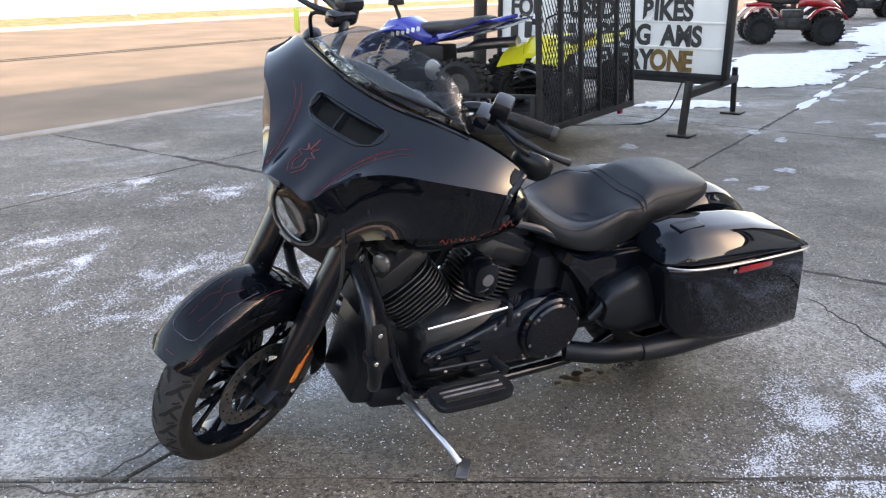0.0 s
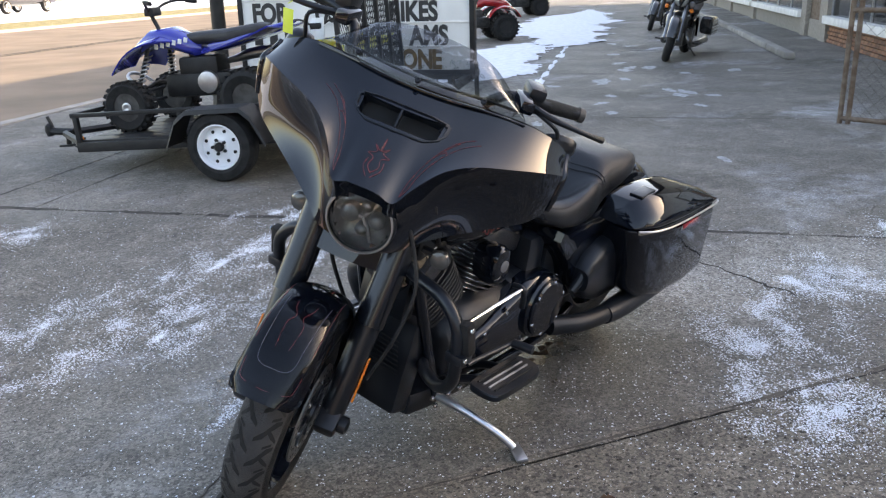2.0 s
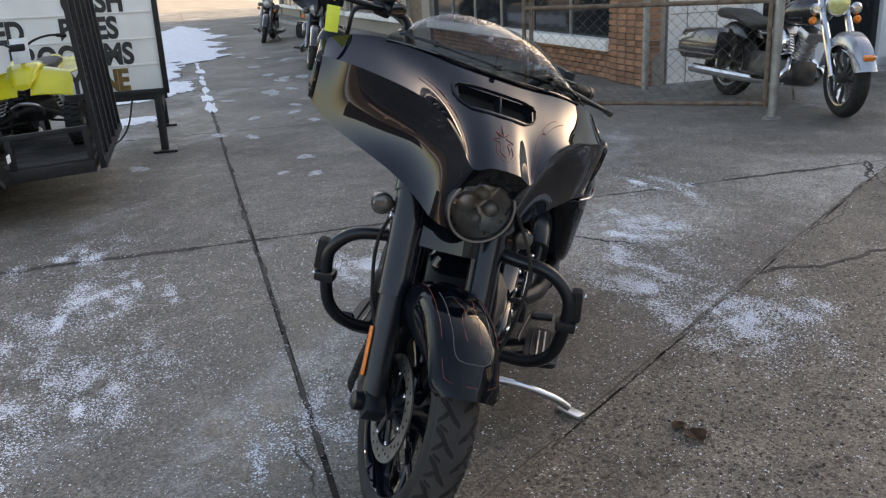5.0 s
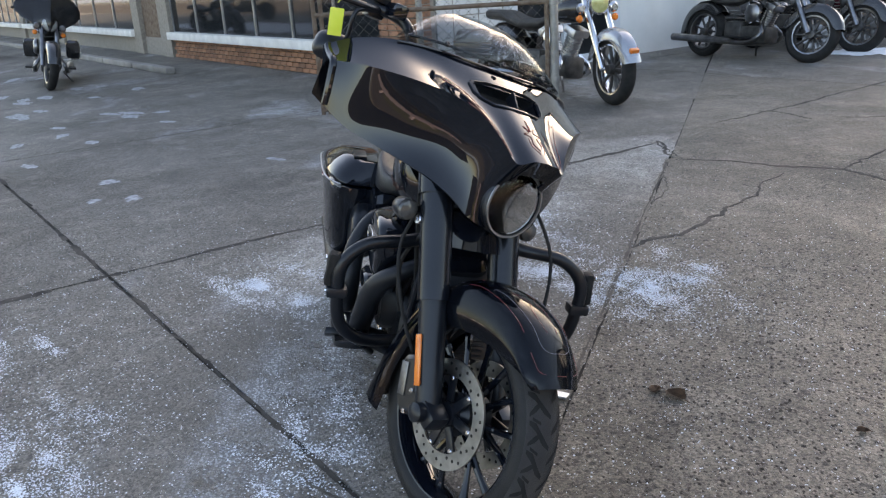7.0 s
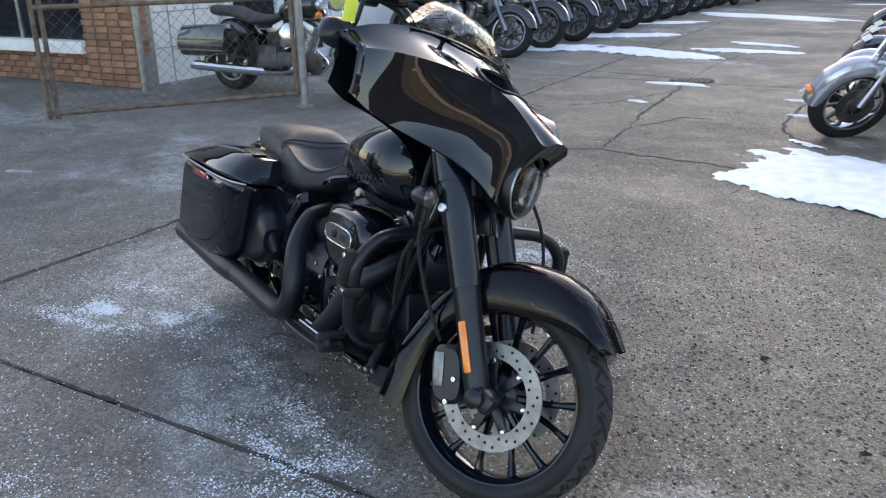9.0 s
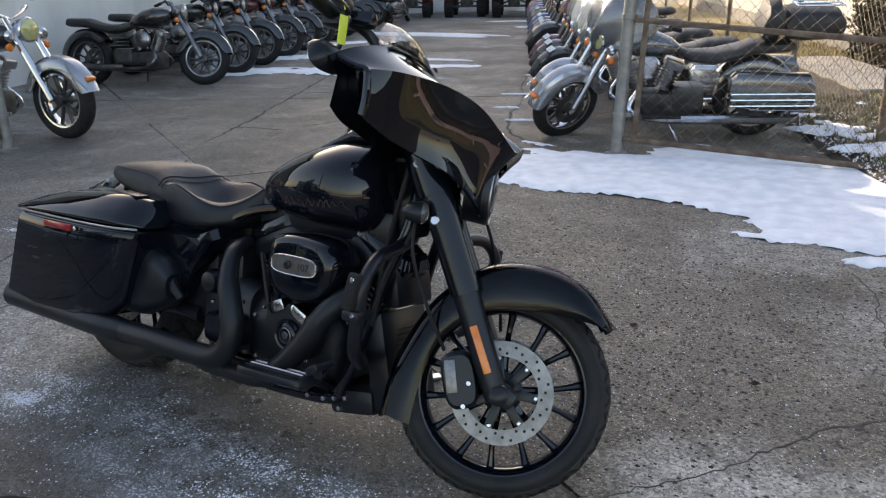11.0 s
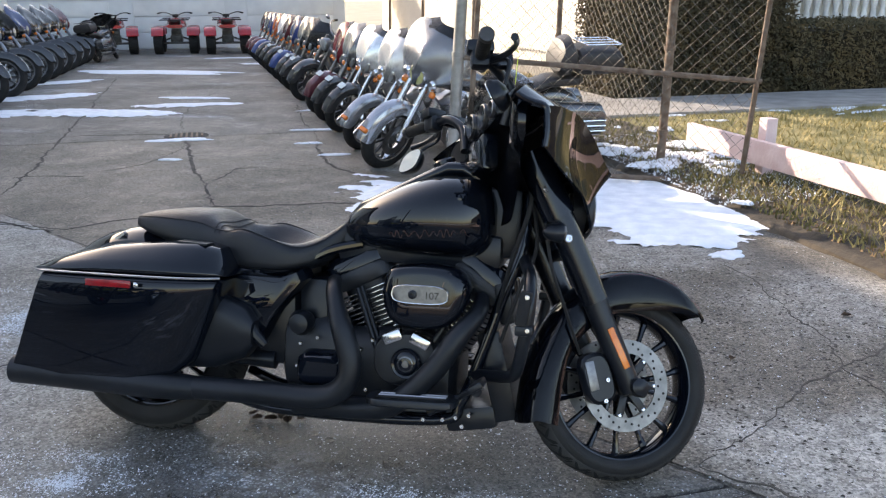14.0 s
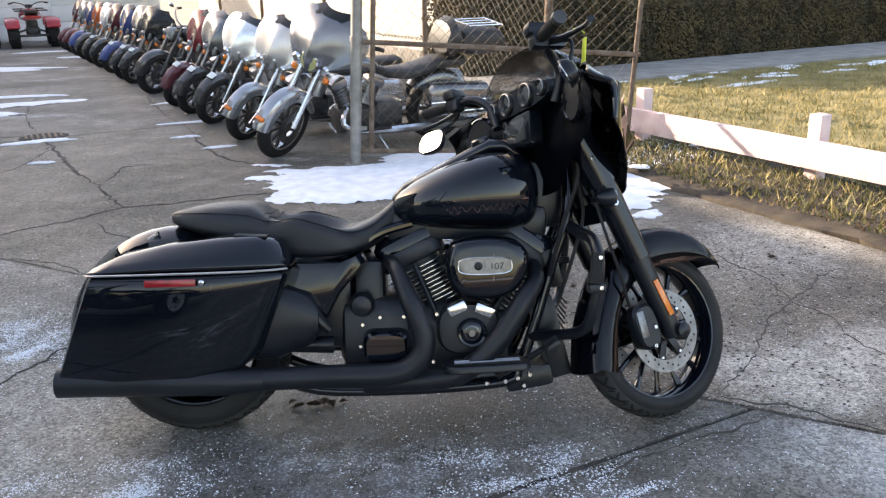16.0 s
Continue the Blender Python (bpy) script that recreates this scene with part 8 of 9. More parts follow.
# ---- rear: fender, bags, mufflers, side covers ----
bm = bmesh.new()
rings = []
for k in range(21):
    a = radians(50 + 150 * k / 20)
    for_r = 0.375
    ring = []
    for s in (-1, -0.92, -0.7, -0.35, 0, 0.35, 0.7, 0.92, 1):
        r = for_r - 0.05 * abs(s) ** 3 - (0.06 if abs(s) == 1 else 0)
        ring.append(Vector((-0.01 + r * math.cos(a), s * 0.115, 0.318 + r * math.sin(a))))
    inner = [Vector((p.x * 0.985, p.y * 0.96, 0.318 + (p.z - 0.318) * 0.985)) for p in ring[::-1]]
    rings.append(ring + inner)
loft(bm, rings)
part("rear_fender", bm, M["gloss"], hero)
b = bmesh.new()
box(b, (-0.315, 0, 0.480), (0.035, 0.10, 0.045), 0.010, Matrix.Rotation(radians(35), 4, "Y"))
part("tail_lamp", b, M["red_lens"], hero, "dark red tail lamp")
b = bmesh.new()
tube(b, [(-0.085, -0.088, 0.650), (-0.050, -0.092, 0.672)], 0.010, 3, 10)
part("grab_stud", b, M["bolt"], hero)
b = bmesh.new()
tube(b, [(-0.085, 0.088, 0.650), (-0.050, 0.092, 0.672)], 0.010, 3, 10)
part("grab_stud", b, M["bolt"], hero)


def bag_ring(u, v, wtop, wlow, vo_top, vo_low, vi, flip, n=28, p=7.0):
    """A rounded upright section of a saddlebag at u."""
    out = []
    for k in range(n):
        t = 2 * math.pi * k / n
        c, s = math.cos(t), math.sin(t)
        x = abs(c) ** (2 / p) * (1 if c >= 0 else -1)
        y = abs(s) ** (2 / p) * (1 if s >= 0 else -1)
        w = (wtop + wlow) / 2 + y * (wtop - wlow) / 2
        f = (y + 1) / 2
        vo = vo_low + (vo_top - vo_low) * f
        vv = (vo + vi) / 2 + x * (vo - vi) / 2
        out.append(Vector((u, flip * vv, w)))
    return out


for fl in (-1, 1):
    bag = new("saddlebag")
    bag.parent = hero
    bag.matrix_basis = Matrix.Translation((0.006, 0.012, 0.017)) if fl > 0 else Matrix.Translation((0.058, 0.018, 0.002))
    bm = bmesh.new()
    R_ = []
    # the rear face leans back: it is swept by shearing each ring
    for f, u_top, u_low, top, low, vo, vl in ((0, -0.246, -0.392, 0.566, 0.215, 0.350, 0.312), (0.02, -0.236, -0.386, 0.570, 0.206, 0.362, 0.322), (0.3, -0.10, -0.20, 0.570, 0.204, 0.368, 0.33), (0.6, 0.10, 0.02, 0.570, 0.225, 0.366, 0.33), (0.85, 0.26, 0.17, 0.570, 0.262, 0.352, 0.315), (0.97, 0.325, 0.225, 0.568, 0.300, 0.325, 0.29), (1.0, 0.335, 0.24, 0.562, 0.32, 0.300, 0.27)):
        ring = bag_ring(0, 0, top, low, vo, vl, 0.165, fl)
        for q in ring:
            k = (q.z - low) / (top - low)
            q.x = u_low + (u_top - u_low) * k
        R_.append(ring)
    loft(bm, R_)
    part("bag_body", bm, M["gloss"], bag, "", True, 40)
    bm = bmesh.new()
    R_ = []
    for u_low, u_top, top, vo in ((-0.262, -0.248, 0.584, 0.352), (-0.256, -0.215, 0.606, 0.366), (-0.20, -0.15, 0.630, 0.372), (-0.06, -0.02, 0.655, 0.374), (0.12, 0.13, 0.668, 0.372), (0.25, 0.24, 0.670, 0.358), (0.325, 0.300, 0.655, 0.330), (0.342, 0.325, 0.615, 0.305)):
        low = 0.574
        ring = []
        for k in range(28):
            t = 2 * math.pi * k / 28
            c, s = math.cos(t), math.sin(t)
            p = 6.5
            x = abs(c) ** (2 / p) * (1 if c >= 0 else -1)
            y = abs(s) ** (2 / p) * (1 if s >= 0 else -1)
            w = (top + low) / 2 + y * (top - low) / 2
            kf = (w - low) / max(top - low, 1e-4)
            vo2 = vo - 0.075 * kf ** 1.6
            vv = (vo2 + 0.165) / 2 + x * (vo2 - 0.165) / 2
            ring.append(Vector((u_low + (u_top - u_low) * kf, fl * vv, w)))
        R_.append(ring)
    loft(bm, R_)
    part("bag_lid", bm, M["gloss"], bag, "", True, 40)
    b = bmesh.new()
    L = [(-0.258, fl * 0.30, 0.572), (-0.256, fl * 0.352, 0.572), (-0.2, fl * 0.374, 0.572), (0.1, fl * 0.3755, 0.572), (0.26, fl * 0.358, 0.572), (0.335, fl * 0.318, 0.572)]
    tube(b, L, 0.0035, 40, 6)
    part("lid_seam_trim", b, M["alu"], bag, "thin bright trim line")
    b = bmesh.new()
    box(b, (0.0, fl * 0.371, 0.545), (0.150, 0.006, 0.022), 0.003)
    part("reflector", b, M["red_lens"], bag, "red side reflector")
    b = bmesh.new()
    lathe(b, [(0.008, 0), (0.008, 0.004), (0.004, 0.006)], Matrix.Translation((0.092, fl * 0.369, 0.545)) @ (YAX if fl < 0 else Matrix.Rotation(radians(-90), 4, "X")), 14)
    part("lock", b, M["bolt"], bag)
    b = bmesh.new()
    box(b, (0.22, fl * 0.25, 0.668), (0.10, 0.05, 0.008), 0.003, Matrix.Rotation(radians(3), 4, "Y"))
    part("latch", b, M["satin"], bag)
    # muffler under the bag
    b = bmesh.new()
    tube(b, [(0.30, fl * 0.262, 0.226), (0.16, fl * 0.268, 0.228), (-0.19, fl * 0.270, 0.236), (-0.325, fl * 0.272, 0.238)], [0.036, 0.045, 0.046, 0.046], 20, 24)
    part("muffler", b, M["pipe"], hero)
    # side cover
    b = bmesh.new()
    prof = [(0.285, 0.345), (0.275, 0.46), (0.29, 0.575), (0.40, 0.580), (0.545, 0.578), (0.60, 0.60), (0.615, 0.57), (0.53, 0.47), (0.47, 0.36), (0.40, 0.335)]
    cx, cz = 0.42, 0.47
    loft(b, [[Vector((cx + (u - cx) * g, fl * v, cz + (w - cz) * g)) for u, w in prof] for v, g in ((0.10, 1.0), (0.165, 1.0), (0.185, 0.93), (0.19, 0.75))])
    bmesh.ops.bevel(b, geom=[e for e in b.edges if e.calc_face_angle(0) > 0.6], offset=0.006, segments=2, affect="EDGES")
    part("side_cover", b, M["gloss"], hero)
    # frame rail under the seat
    b = bmesh.new()
    tube(b, [(0.20, fl * 0.14, 0.585), (0.40, fl * 0.15, 0.582), (0.55, fl * 0.14, 0.60), (0.66, fl * 0.10, 0.655), (0.76, fl * 0.07, 0.68)], 0.016, 20, 10)
    part("frame_tube", b, M["gloss"], hero)
    # passenger peg folded
    b = bmesh.new()
    tube(b, [(0.44, fl * 0.20, 0.46), (0.46, fl * 0.215, 0.41), (0.50, fl * 0.21, 0.365)], [0.012, 0.018, 0.018, 0.014], 10, 10)
    part("passenger_peg", b, M["satin"], hero)

# ---- frame, engine ----
for v in (-1, 1):
    b = bmesh.new()
    tube(b, [(1.27, v * 0.05, 0.86), (1.265, v * 0.085, 0.70), (1.215, v * 0.105, 0.55), (1.155, v * 0.115, 0.36), (1.10, v * 0.12, 0.22), (1.02, v * 0.125, 0.155), (0.50, v * 0.125, 0.145), (0.30, v * 0.12, 0.20)], 0.0175, 44, 12)
    part("downtube", b, M["gloss"], hero)
b = bmesh.new()
tube(b, [(1.22, 0, 0.98), (1.34, 0, 0.72)], 0.035, 4, 16)
box(b, (1.18, 0, 0.76), (0.16, 0.09, 0.22), 0.03)
part("steering_head", b, M["satin"], hero)
b = bmesh.new()
box(b, (0.62, 0, 0.42), (0.10, 0.24, 0.30), 0.03)
box(b, (0.42, 0, 0.45), (0.30, 0.26, 0.34), 0.05)
box(b, (0.94, 0, 0.672), (0.52, 0.15, 0.10), 0.02)
part("frame_centre", b, M["satin"], hero)
b = bmesh.new()
box(b, (0.27, 0, 0.42), (0.34, 0.24, 0.30), 0.04)
part("battery_box", b, M["satin"], hero)
# dark filler, added so the gap between bag and pipe stays black
for v in (-1, 1):
    b = bmesh.new()
    loft(b, [oval(u, v * 0.20, w, 0.05, h, 16, 3.0) for u, w, h in ((0.16, 0.40, 0.08), (0.20, 0.40, 0.13), (0.34, 0.40, 0.12), (0.44, 0.40, 0.08), (0.47, 0.40, 0.04))])
    part("gap_filler", b, M["satin"], hero)
b = bmesh.new()
rings = [oval(u, 0, w, a, h, 24, 3.2) for u, w, a, h in ((0.70, 0.30, 0.10, 0.09), (0.73, 0.30, 0.135, 0.125), (0.85, 0.30, 0.15, 0.135), (0.98, 0.31, 0.15, 0.13), (1.06, 0.29, 0.13, 0.10), (1.08, 0.28, 0.10, 0.07))]
loft(b, rings)
part("crankcase", b, M["wrinkle"], hero)
b = bmesh.new()
loft(b, [oval(u, 0, w, a, h, 24, 4.0) for u, w, a, h in ((0.52, 0.33, 0.11, 0.09), (0.54, 0.33, 0.145, 0.12), (0.66, 0.33, 0.155, 0.13), (0.74, 0.32, 0.15, 0.12))])
part("gearbox", b, M["wrinkle"], hero)
b = bmesh.new()
box(b, (0.78, 0, 0.165), (0.56, 0.20, 0.05), 0.018)
part("oil_pan", b, M["satin"], hero)

CYL = [((0.845, 0.385), (0.768, 0.552)), ((0.995, 0.390), (1.112, 0.552))]
for ci, ((u0, w0), (u1, w1)) in enumerate(CYL):
    cyl = new("cylinder")
    cyl.parent = hero
    axis = Vector((u1 - u0, 0, w1 - w0))
    Lc = axis.length
    q = Matrix.Translation((u0, 0, w0)) @ Vector(axis).to_track_quat("Z", "Y").to_matrix().to_4x4()
    b = bmesh.new()
    loft(b, [[q @ p for p in oval(0, 0, z, 0.066, 0.082, 28, 2.8, axis=2)] for z in (0.0, Lc)])
    part("barrel", b, M["wrinkle"], cyl)
    for k in range(11):
        z = 0.012 + k * (Lc - 0.02) / 11
        wd = 1.0 if 1 < k < 10 else 0.93
        b = bmesh.new()
        loft(b, [[q @ p for p in oval(0, 0, z + dz, 0.084 * wd * g, 0.108 * wd * g, 32, 3.4, axis=2)] for dz, g in ((0, 0.99), (0.0015, 1.0), (0.004, 1.0), (0.0055, 0.99))])
        part("fin", b, M["wrinkle"], cyl)
        b = bmesh.new()
        loft(b, [[q @ p for p in oval(0, 0, z + dz, 0.0846 * wd, 0.1086 * wd, 32, 3.4, axis=2)] for dz in (0.0018, 0.0036)], False)
        part("fin_edge", b, M["fin"], cyl, "bright machined fin edge")
    b = bmesh.new()
    loft(b, [[q @ p for p in oval(0, 0, Lc + z, 0.082 * g, 0.112 * g, 28, 4.0, axis=2)] for z, g in ((0.0, 0.95), (0.006, 1.0), (0.045, 1.0), (0.055, 0.94))])
    part("head", b, M["wrinkle"], cyl)
    b = bmesh.new()
    loft(b, [[q @ p for p in oval(0, 0, Lc + z, 0.080 * g, 0.110 * g, 28, 5.0, axis=2)] for z, g in ((0.056, 1.0), (0.086, 1.0), (0.090, 0.97), (0.108, 0.82), (0.112, 0.6))])
    part("rocker_cover", b, M["gloss"], cyl)
    for e in (-1, 1):
        b = bmesh.new()
        for x in (-0.058, 0.058):
            bolt(b, q @ Vector((x * 0.9, e * 0.088, Lc + 0.060)), q.to_3x3() @ Vector((0, 0, 1)), 0.007, 0.02)
        part("head_bolt", b, M["bolt"], cyl)
    # pushrod tubes and lifter block on the right
    for e in (-0.02, 0.02):
        b = bmesh.new()
        tube(b, [q @ Vector((0.03 * (1 if ci == 0 else -1) + e, -0.0, 0.0)) + Vector((0, -0.115, -0.02)), q @ Vector((0.0 + e, 0, Lc * 0.98)) + Vector((0, -0.118, 0))], 0.0085, 3, 10)
        part("pushrod_tube", b, M["satin"], cyl)
    b = bmesh.new()
    pc = Vector((0.900, -0.182, 0.418)) if ci == 0 else Vector((0.985, -0.182, 0.410))
    box(b, pc, (0.062, 0.05, 0.034), 0.008, Matrix.Rotation(radians(-24 if ci == 0 else 24), 4, "Y"))
    part("lifter_block", b, M["chrome"], cyl, "chrome lifter block")

# right side: air cleaner with plate, timer cover, gearbox side cover
air = new("air_cleaner")
air.parent = hero
air.matrix_basis = Matrix.Translation((0.033, 0.020, 0.010))
AP = [(0.832, 0.545), (0.845, 0.600), (0.870, 0.622), (0.949, 0.632), (1.035, 0.625), (1.075, 0.603), (1.096, 0.560), (1.082, 0.505), (1.052, 0.462), (1.005, 0.440), (0.935, 0.436), (0.870, 0.452), (0.842, 0.490)]
apx = smooth_line([(u, 0, w) for u, w in AP] + [(AP[0][0], 0, AP[0][1])], 52)[:-1]
ac = Vector((0.962, 0, 0.535))
b = bmesh.new()
loft(b, [[Vector((ac.x + (p.x - ac.x) * g, v, ac.z + (p.z - ac.z) * g)) for p in apx] for v, g in ((-0.125, 0.9), (-0.135, 0.98), (-0.19, 1.0), (-0.222, 0.985), (-0.240, 0.93), (-0.248, 0.84), (-0.250, 0.70))])
part("housing", b, M["gloss"], air, "", True, 50)
b = bmesh.new()
loft(b, [oval(0.955, v, 0.545, 0.084 * g, 0.027 * g, 36, 3.4, axis=1) for v, g in ((-0.246, 1.0), (-0.2545, 1.0), (-0.257, 0.95))])
part("plate", b, M["plate_grey"], air, "grey metal plate")
b = bmesh.new()
tube(b, [Vector(p) for p in oval(0.955, -0.2562, 0.545, 0.083, 0.026, 36, 3.4, axis=1)] + [Vector(oval(0.955, -0.2562, 0.545, 0.083, 0.026, 36, 3.4, axis=1)[0])], 0.0024, 72, 6)
part("plate_rim", b, M["fin"], air, "bright rim of the plate")
b = bmesh.new()
lathe(b, [(0.013, 0), (0.013, 0.004), (0.010, 0.006), (0.006, 0.006), (0.004, 0.003)], Matrix.Translation((0.934, -0.2565, 0.545)) @ YAX, 20)
part("plate_bolt", b, M["satin"], air)
letters("letters", "107", 0.030, M["ink"], Matrix.Translation((0.968, -0.2575, 0.534)) @ Matrix.Rotation(radians(90), 4, "X"), air, 0.0006)

CAM = Matrix.Translation((0.030, 0, 0.018))
b = bmesh.new()
loft(b, [oval(0.905, v, 0.33, a, h, 30, 2.8, axis=1) for v, a, h in ((-0.13, 0.10, 0.085), (-0.165, 0.10, 0.085), (-0.185, 0.092, 0.077), (-0.188, 0.07, 0.06))])
cam_cover = part("cam_cover", b, M["wrinkle"], hero)
cam_cover.matrix_basis = CAM
b = bmesh.new()
lathe(b, [(0.046, 0), (0.047, 0.014), (0.043, 0.020), (0.036, 0.018), (0.034, 0.020), (0.026, 0.022)], Matrix.Translation((0.914, -0.186, 0.322)) @ YAX, 36)
part("timer_cover", b, M["gloss"], cam_cover)
b = bmesh.new()
lathe(b, [(0.024, 0.0), (0.024, 0.0025), (0.021, 0.0035), (0.020, 0.0015), (0.012, 0.0012), (0.010, 0.0035), (0.004, 0.0035)], Matrix.Translation((0.914, -0.2065, 0.322)) @ YAX, 24)
part("timer_badge", b, M["plate_grey"], cam_cover, "grey round badge")
b = bmesh.new()
loft(b, [oval(0.672, v, 0.30, a, h, 30, 4.0, axis=1) for v, a, h in ((-0.15, 0.075, 0.055), (-0.20, 0.070, 0.050), (-0.212, 0.060, 0.040))])
part("gearbox_cover", b, M["gloss"], hero)
for u, w, v in ((0.60, 0.37, -0.165), (0.655, 0.392, -0.165), (0.73, 0.392, -0.165), (0.59, 0.30, -0.165), (0.60, 0.235, -0.165), (0.745, 0.24, -0.165), (0.82, 0.25, -0.19), (1.00, 0.27, -0.17), (0.80, 0.37, -0.18), (0.835, 0.40, -0.18)):
    b = bmesh.new()
    bolt(b, (u, v, w), (0, -1, 0), 0.0068, 0.009)
    part("engine_bolt", b, M["bolt"], hero)
b = bmesh.new()
lathe(b, [(0.035, 0), (0.04, 0.03), (0.03, 0.055), (0.01, 0.06)], Matrix.Translation((0.60, -0.14, 0.435)) @ YAX, 22)
part("starter_end", b, M["satin"], hero)

# exhaust headers on the right
b = bmesh.new()
tube(b, [(0.690, -0.12, 0.565), (0.715, -0.20, 0.545), (0.745, -0.245, 0.480), (0.772, -0.262, 0.418), (0.794, -0.268, 0.345), (0.782, -0.270, 0.285), (0.735, -0.270, 0.245), (0.66, -0.270, 0.232), (0.50, -0.268, 0.232), (0.30, -0.262, 0.228)], [0.022, 0.026, 0.033, 0.035, 0.035, 0.035, 0.036, 0.036], 50, 20)
part("rear_header", b, M["pipe"], hero)
b = bmesh.new()
tube(b, [(1.150, -0.10, 0.535), (1.150, -0.17, 0.50), (1.105, -0.22, 0.440), (1.035, -0.235, 0.335), (0.95, -0.235, 0.250), (0.86, -0.225, 0.205), (0.60, -0.20, 0.190)], [0.022, 0.028, 0.034, 0.034, 0.034, 0.034], 44, 20)
part("front_header", b, M["pipe"], hero)
b = bmesh.new()
tube(b, [(0.55, 0.18, 0.235), (0.42, 0.24, 0.23), (0.25, 0.262, 0.226)], 0.034, 14, 18)
part("crossover_pipe", b, M["pipe"], hero)

# left side: primary cover, derby, horn, shift rod
b = bmesh.new()
PP = [(1.06, 0.295), (1.045, 0.325), (0.99, 0.350), (0.90, 0.372), (0.78, 0.412), (0.70, 0.445), (0.62, 0.452), (0.55, 0.43), (0.515, 0.37), (0.515, 0.30), (0.55, 0.245), (0.62, 0.222), (0.72, 0.222), (0.85, 0.235), (0.98, 0.245), (1.04, 0.275)]
ppx = smooth_line([(u, 0, w) for u, w in PP] + [(PP[0][0], 0, PP[0][1])], 64)[:-1]
pcn = Vector((0.78, 0, 0.33))
loft(b, [[Vector((pcn.x + (p.x - pcn.x) * g, v, pcn.z + (p.z - pcn.z) * g)) for p in ppx] for v, g in ((0.10, 1.0), (0.140, 1.0), (0.160, 0.96), (0.168, 0.86))])
primary = part("primary_cover", b, M["gloss"], hero, "", True, 50)
DM = Matrix.Translation((0.625, 0.164, 0.338)) @ Matrix.Rotation(radians(-90), 4, "X")
b = bmesh.new()
lathe(b, [(0.112, -0.01), (0.112, 0.018), (0.106, 0.026), (0.098, 0.026)], DM, 48)
part("derby_rim", b, M["gloss"], primary)
b = bmesh.new()
lathe(b, [(0.099, 0.02), (0.099, 0.032), (0.092, 0.038), (0.05, 0.041), (0.005, 0.042)], DM, 48)
part("derby_cover", b, M["gloss"], primary)
for k in range(6):
    a = radians(60 * k + 20)
    b = bmesh.new()
    bolt(b, DM @ Vector((0.092 * math.cos(a), 0.092 * math.sin(a), 0.034)), (0, 1, 0), 0.006, 0.006)
    part("derby_bolt", b, M["bolt"], primary)
for u, w in ((1.02, 0.318), (0.94, 0.345), (0.83, 0.378), (0.75, 0.412), (0.70, 0.235), (0.86, 0.25), (0.99, 0.26), (0.555, 0.425), (0.53, 0.25)):
    b = bmesh.new()
    bolt(b, (u, 0.165, w), (0, 1, 0), 0.007, 0.007)
    part("primary_bolt", b, M["bolt"], primary)
b = bmesh.new()
loft(b, [oval(0.915, v, 0.545, 0.045 * g, 0.062 * g, 26, 3.2, axis=1) for v, g in ((0.10, 0.85), (0.13, 1.0), (0.165, 1.0), (0.185, 0.85), (0.19, 0.6))])
bmesh.ops.translate(b, verts=b.verts, vec=(-0.045, -0.038, -0.003))
horn = part("horn_cover", b, M["gloss"], hero)
b = bmesh.new()
lathe(b, [(0.019, 0), (0.019, 0.003), (0.012, 0.004)], Matrix.Translation((0.870, 0.152, 0.547)) @ Matrix.Rotation(radians(-90), 4, "X"), 20)
part("horn_badge", b, M["alu"], horn, "bright round badge")
b = bmesh.new()
tube(b, [(1.085, 0.195, 0.452), (0.815, 0.195, 0.468)], 0.006, 3, 10)
part("shift_rod", b, M["chrome"], hero, "chrome shift rod")
for c, d in (((1.10, 0.16, 0.448), 1), ((0.81, 0.16, 0.468), 1)):
    b = bmesh.new()
    tube(b, [c, (c[0], c[1] + 0.04, c[2]), (c[0] + 0.0, c[1] + 0.045, c[2] - 0.06)], 0.009, 8, 10)
    part("shift_arm", b, M["satin"], hero)
b = bmesh.new()
tube(b, [(1.07, 0.205, 0.31), (0.90, 0.225, 0.315), (0.86, 0.24, 0.325)], 0.007, 8, 10)
tube(b, [(0.875, 0.235, 0.32), (0.865, 0.30, 0.322)], 0.014, 3, 12)
part("shift_lever", b, M["satin"], hero)

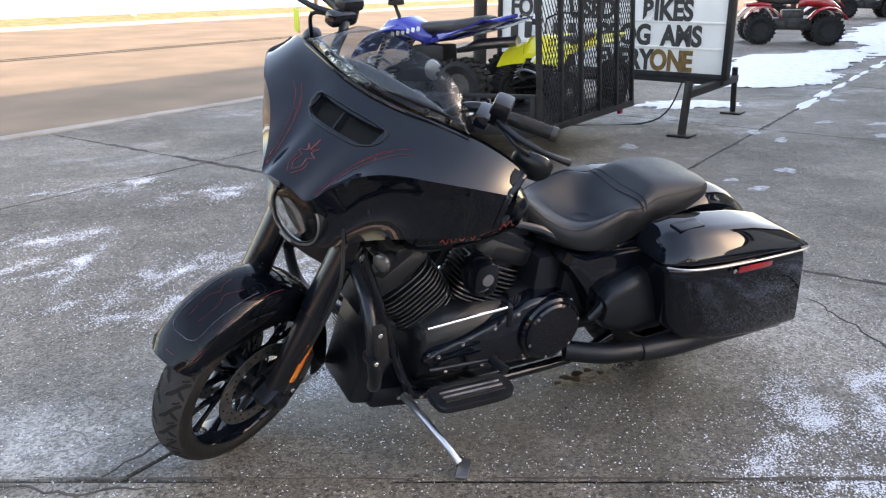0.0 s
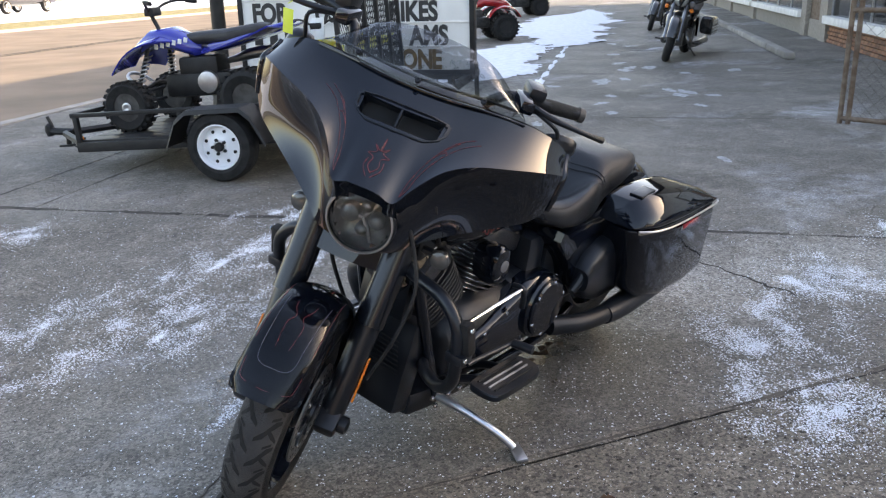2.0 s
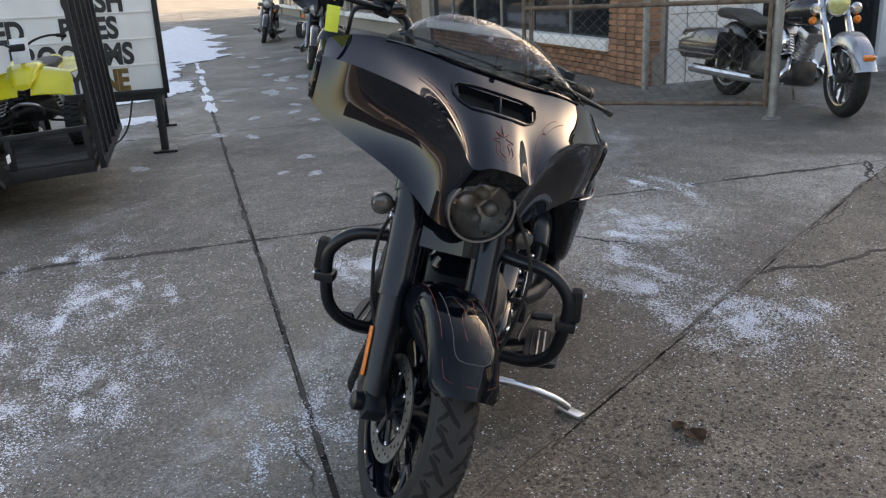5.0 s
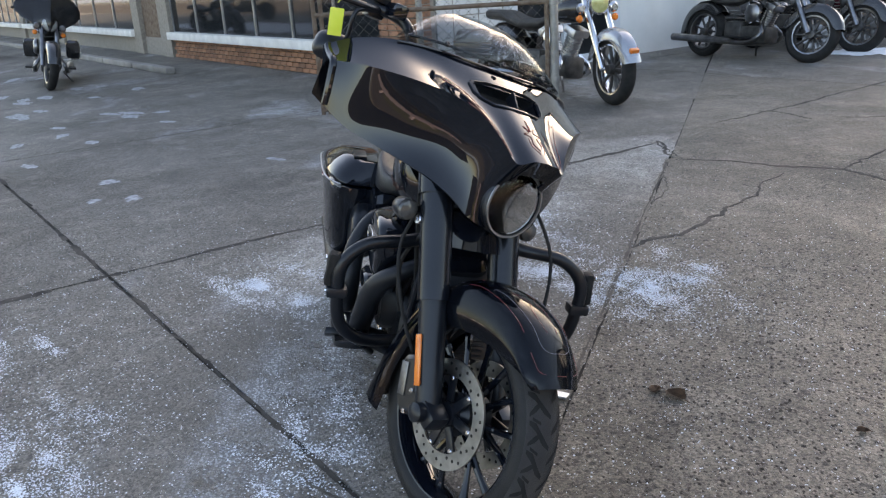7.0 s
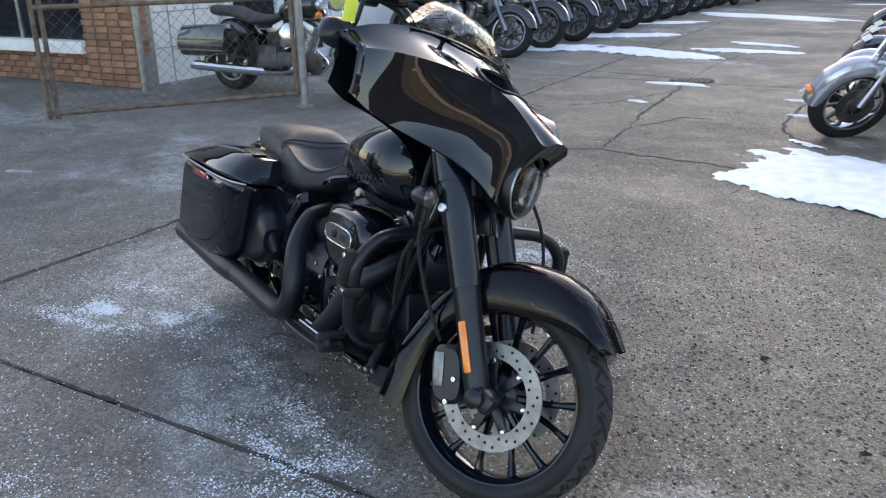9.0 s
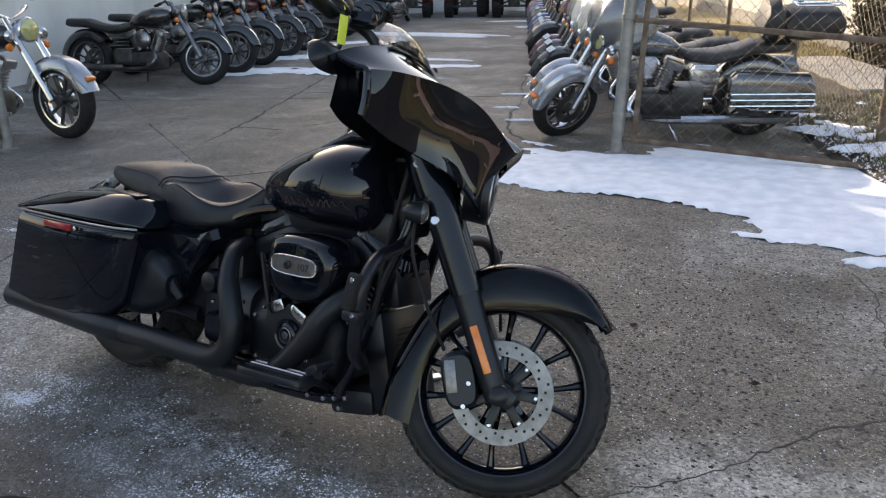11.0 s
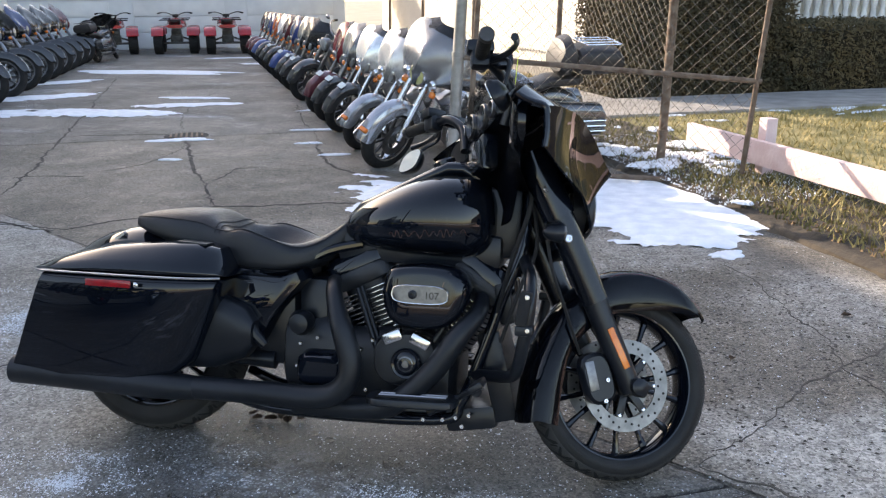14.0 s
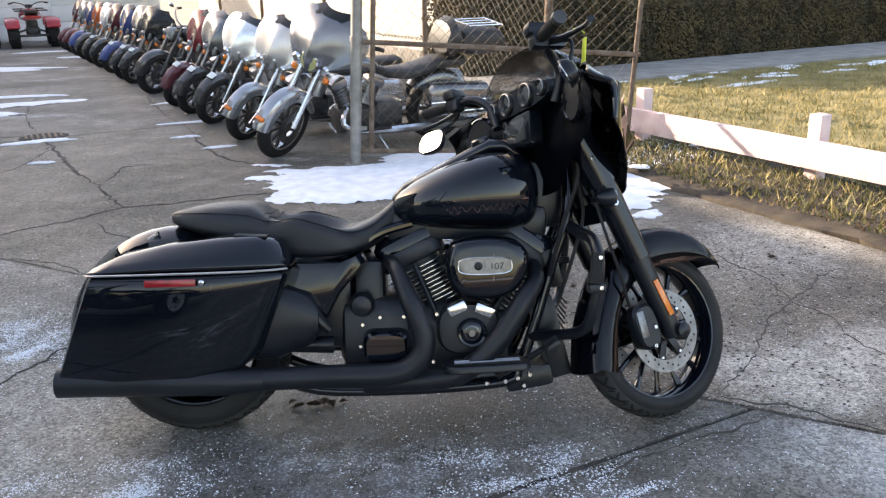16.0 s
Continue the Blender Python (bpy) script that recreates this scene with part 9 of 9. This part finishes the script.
# footboards
for v in (-1, 1):
    fb = new("footboard")
    fb.parent = hero
    fb.matrix_basis = Matrix.Translation((-0.035 if v > 0 else -0.015, -0.020 if v > 0 else 0.034, 0.012 if v > 0 else 0.008))
    b = bmesh.new()
    OUT = [(1.135, 0.0), (1.125, 0.045), (1.08, 0.058), (0.92, 0.058), (0.875, 0.04), (0.862, 0.0), (0.875, -0.04), (0.92, -0.05), (1.08, -0.05), (1.125, -0.04)]
    op = smooth_line([(u, y, 0) for u, y in OUT] + [(OUT[0][0], OUT[0][1], 0)], 50)[:-1]
    fc = Vector((1.0, 0, 0))
    loft(b, [[Vector((fc.x + (p.x - fc.x) * g, v * (0.300 + p.y * g), 0.245 + dz + 0.03 * (p.x - 1.0))) for p in op] for dz, g in ((-0.012, 0.95), (-0.008, 1.0), (0.006, 1.0), (0.010, 0.97))])
    part("board", b, M["satin"], fb)
    for k in range(4):
        b = bmesh.new()
        tube(b, [(0.90, v * (0.270 + 0.020 * k), 0.254), (1.10, v * (0.270 + 0.020 * k), 0.260)], 0.0035, 3, 6)
        part("tread_strip", b, M["alu"] if k in (1, 2) else M["tyre"], fb)
    b = bmesh.new()
    tube(b, [(1.04, v * 0.27, 0.235), (1.05, v * 0.18, 0.20), (1.06, v * 0.12, 0.16)], 0.014, 8, 10)
    tube(b, [(0.94, v * 0.27, 0.232), (0.93, v * 0.18, 0.20), (0.92, v * 0.12, 0.16)], 0.014, 8, 10)
    part("bracket", b, M["satin"], fb)
b = bmesh.new()
tube(b, [(1.02, -0.20, 0.20), (1.12, -0.25, 0.27), (1.17, -0.29, 0.31), (1.18, -0.33, 0.31)], [0.012, 0.010, 0.010, 0.016], 14, 10)
box(b, (1.18, -0.32, 0.325), (0.045, 0.075, 0.02), 0.006, Matrix.Rotation(radians(-35), 4, "Y"))
part("brake_pedal", b, M["satin"], hero)
for u, w in ((1.05, 0.165), (1.09, 0.175), (1.11, 0.15), (1.13, 0.185), (0.99, 0.16)):
    for v in (-1, 1):
        b = bmesh.new()
        bolt(b, (u, v * 0.14, w), (0, v, 0), 0.008, 0.01)
        part("bracket_bolt", b, M["bolt"], hero)

# engine guard with folding pegs, oil cooler, chin
guard_bar = new("engine_guard")
guard_bar.parent = hero
guard_bar.matrix_basis = Matrix.Translation((0, -0.012, 0.004))
for v in (-1, 1):
    b = bmesh.new()
    tube(b, [(1.27, v * 0.07, 0.655), (1.29, v * 0.16, 0.640), (1.31, v * 0.265, 0.628), (1.318, v * 0.325, 0.575), (1.312, v * 0.333, 0.500), (1.295, v * 0.318, 0.400), (1.27, v * 0.260, 0.345), (1.20, v * 0.16, 0.315), (1.13, v * 0.10, 0.30)], 0.0178, 60, 14)
    part("bar", b, M["satin"], guard_bar)
    b = bmesh.new()
    box(b, (1.305, v * 0.352, 0.552), (0.034, 0.030, 0.095), 0.010, Matrix.Rotation(radians(v * 6), 4, "X") @ Matrix.Rotation(radians(8), 4, "Y"))
    part("peg", b, M["tyre"], guard_bar)
    b = bmesh.new()
    box(b, (1.308, v * 0.335, 0.492), (0.05, 0.055, 0.028), 0.007)
    part("peg_clamp", b, M["satin"], guard_bar)
    b = bmesh.new()
    bolt(b, (1.315, v * 0.368, 0.585), (0, v, 0), 0.007, 0.004)
    part("bolt", b, M["bolt"], guard_bar)
    b = bmesh.new()
    bolt(b, (1.318, v * 0.362, 0.495), (0, v, 0), 0.007, 0.005)
    part("bolt", b, M["bolt"], guard_bar)
cool = new("oil_cooler")
cool.parent = hero
b = bmesh.new()
box(b, (1.205, 0, 0.30), (0.075, 0.22, 0.28), 0.014, Matrix.Rotation(radians(-14), 4, "Y"))
part("casing", b, M["satin"], cool)
for k in range(14):
    b = bmesh.new()
    w = 0.19 + 0.0165 * k
    box(b, (1.245 - 0.25 * (0.30 - w) * -1 * 1.0 + (w - 0.30) * 0.0, 0, w), (0.004, 0.18, 0.006), 0)
    for q in b.verts:
        q.co.x = 1.2465 + (q.co.z - 0.30) * 0.25 + (q.co.x - 1.245) * 0.5
    part("fin", b, M["denim"], cool)
b = bmesh.new()
box(b, (1.13, 0, 0.165), (0.16, 0.24, 0.075), 0.02, Matrix.Rotation(radians(-10), 4, "Y"))
part("chin_guard", b, M["satin"], hero)
b = bmesh.new()
box(b, (1.215, 0, 0.52), (0.05, 0.17, 0.13), 0.015, Matrix.Rotation(radians(-12), 4, "Y"))
part("regulator", b, M["satin"], hero)

# side stand with its foot on the concrete
b = bmesh.new()
tube(b, [(1.115, 0.15, 0.19), (1.105, 0.24, 0.185), (1.075, 0.35, 0.150), (1.055, 0.40, 0.118)], [0.013, 0.012, 0.011, 0.012], 20, 12)
stand = part("side_stand", b, M["steel_stand"], hero, "bright steel side stand")
b = bmesh.new()
box(b, (1.045, 0.412, 0.101), (0.035, 0.09, 0.010), 0.003, Matrix.Rotation(radians(9.2), 4, "X") @ Matrix.Rotation(radians(-38), 4, "Z"))
part("foot", b, M["steel_stand"], stand)
# swing arm and belt
for v in (-1, 1):
    b = bmesh.new()
    tube(b, [(0.0, v * 0.125, 0.318), (0.25, v * 0.135, 0.31), (0.50, v * 0.12, 0.30)], [0.028, 0.024, 0.03], 8, 12)
    part("swing_arm", b, M["satin"], hero)
b = bmesh.new()
lathe(b, [(0.075, -0.012), (0.085, -0.01), (0.085, 0.01), (0.075, 0.012)], Matrix.Translation((0, 0.10, 0.318)) @ YAX, 40, True)
part("belt_pulley", b, M["satin"], hero)
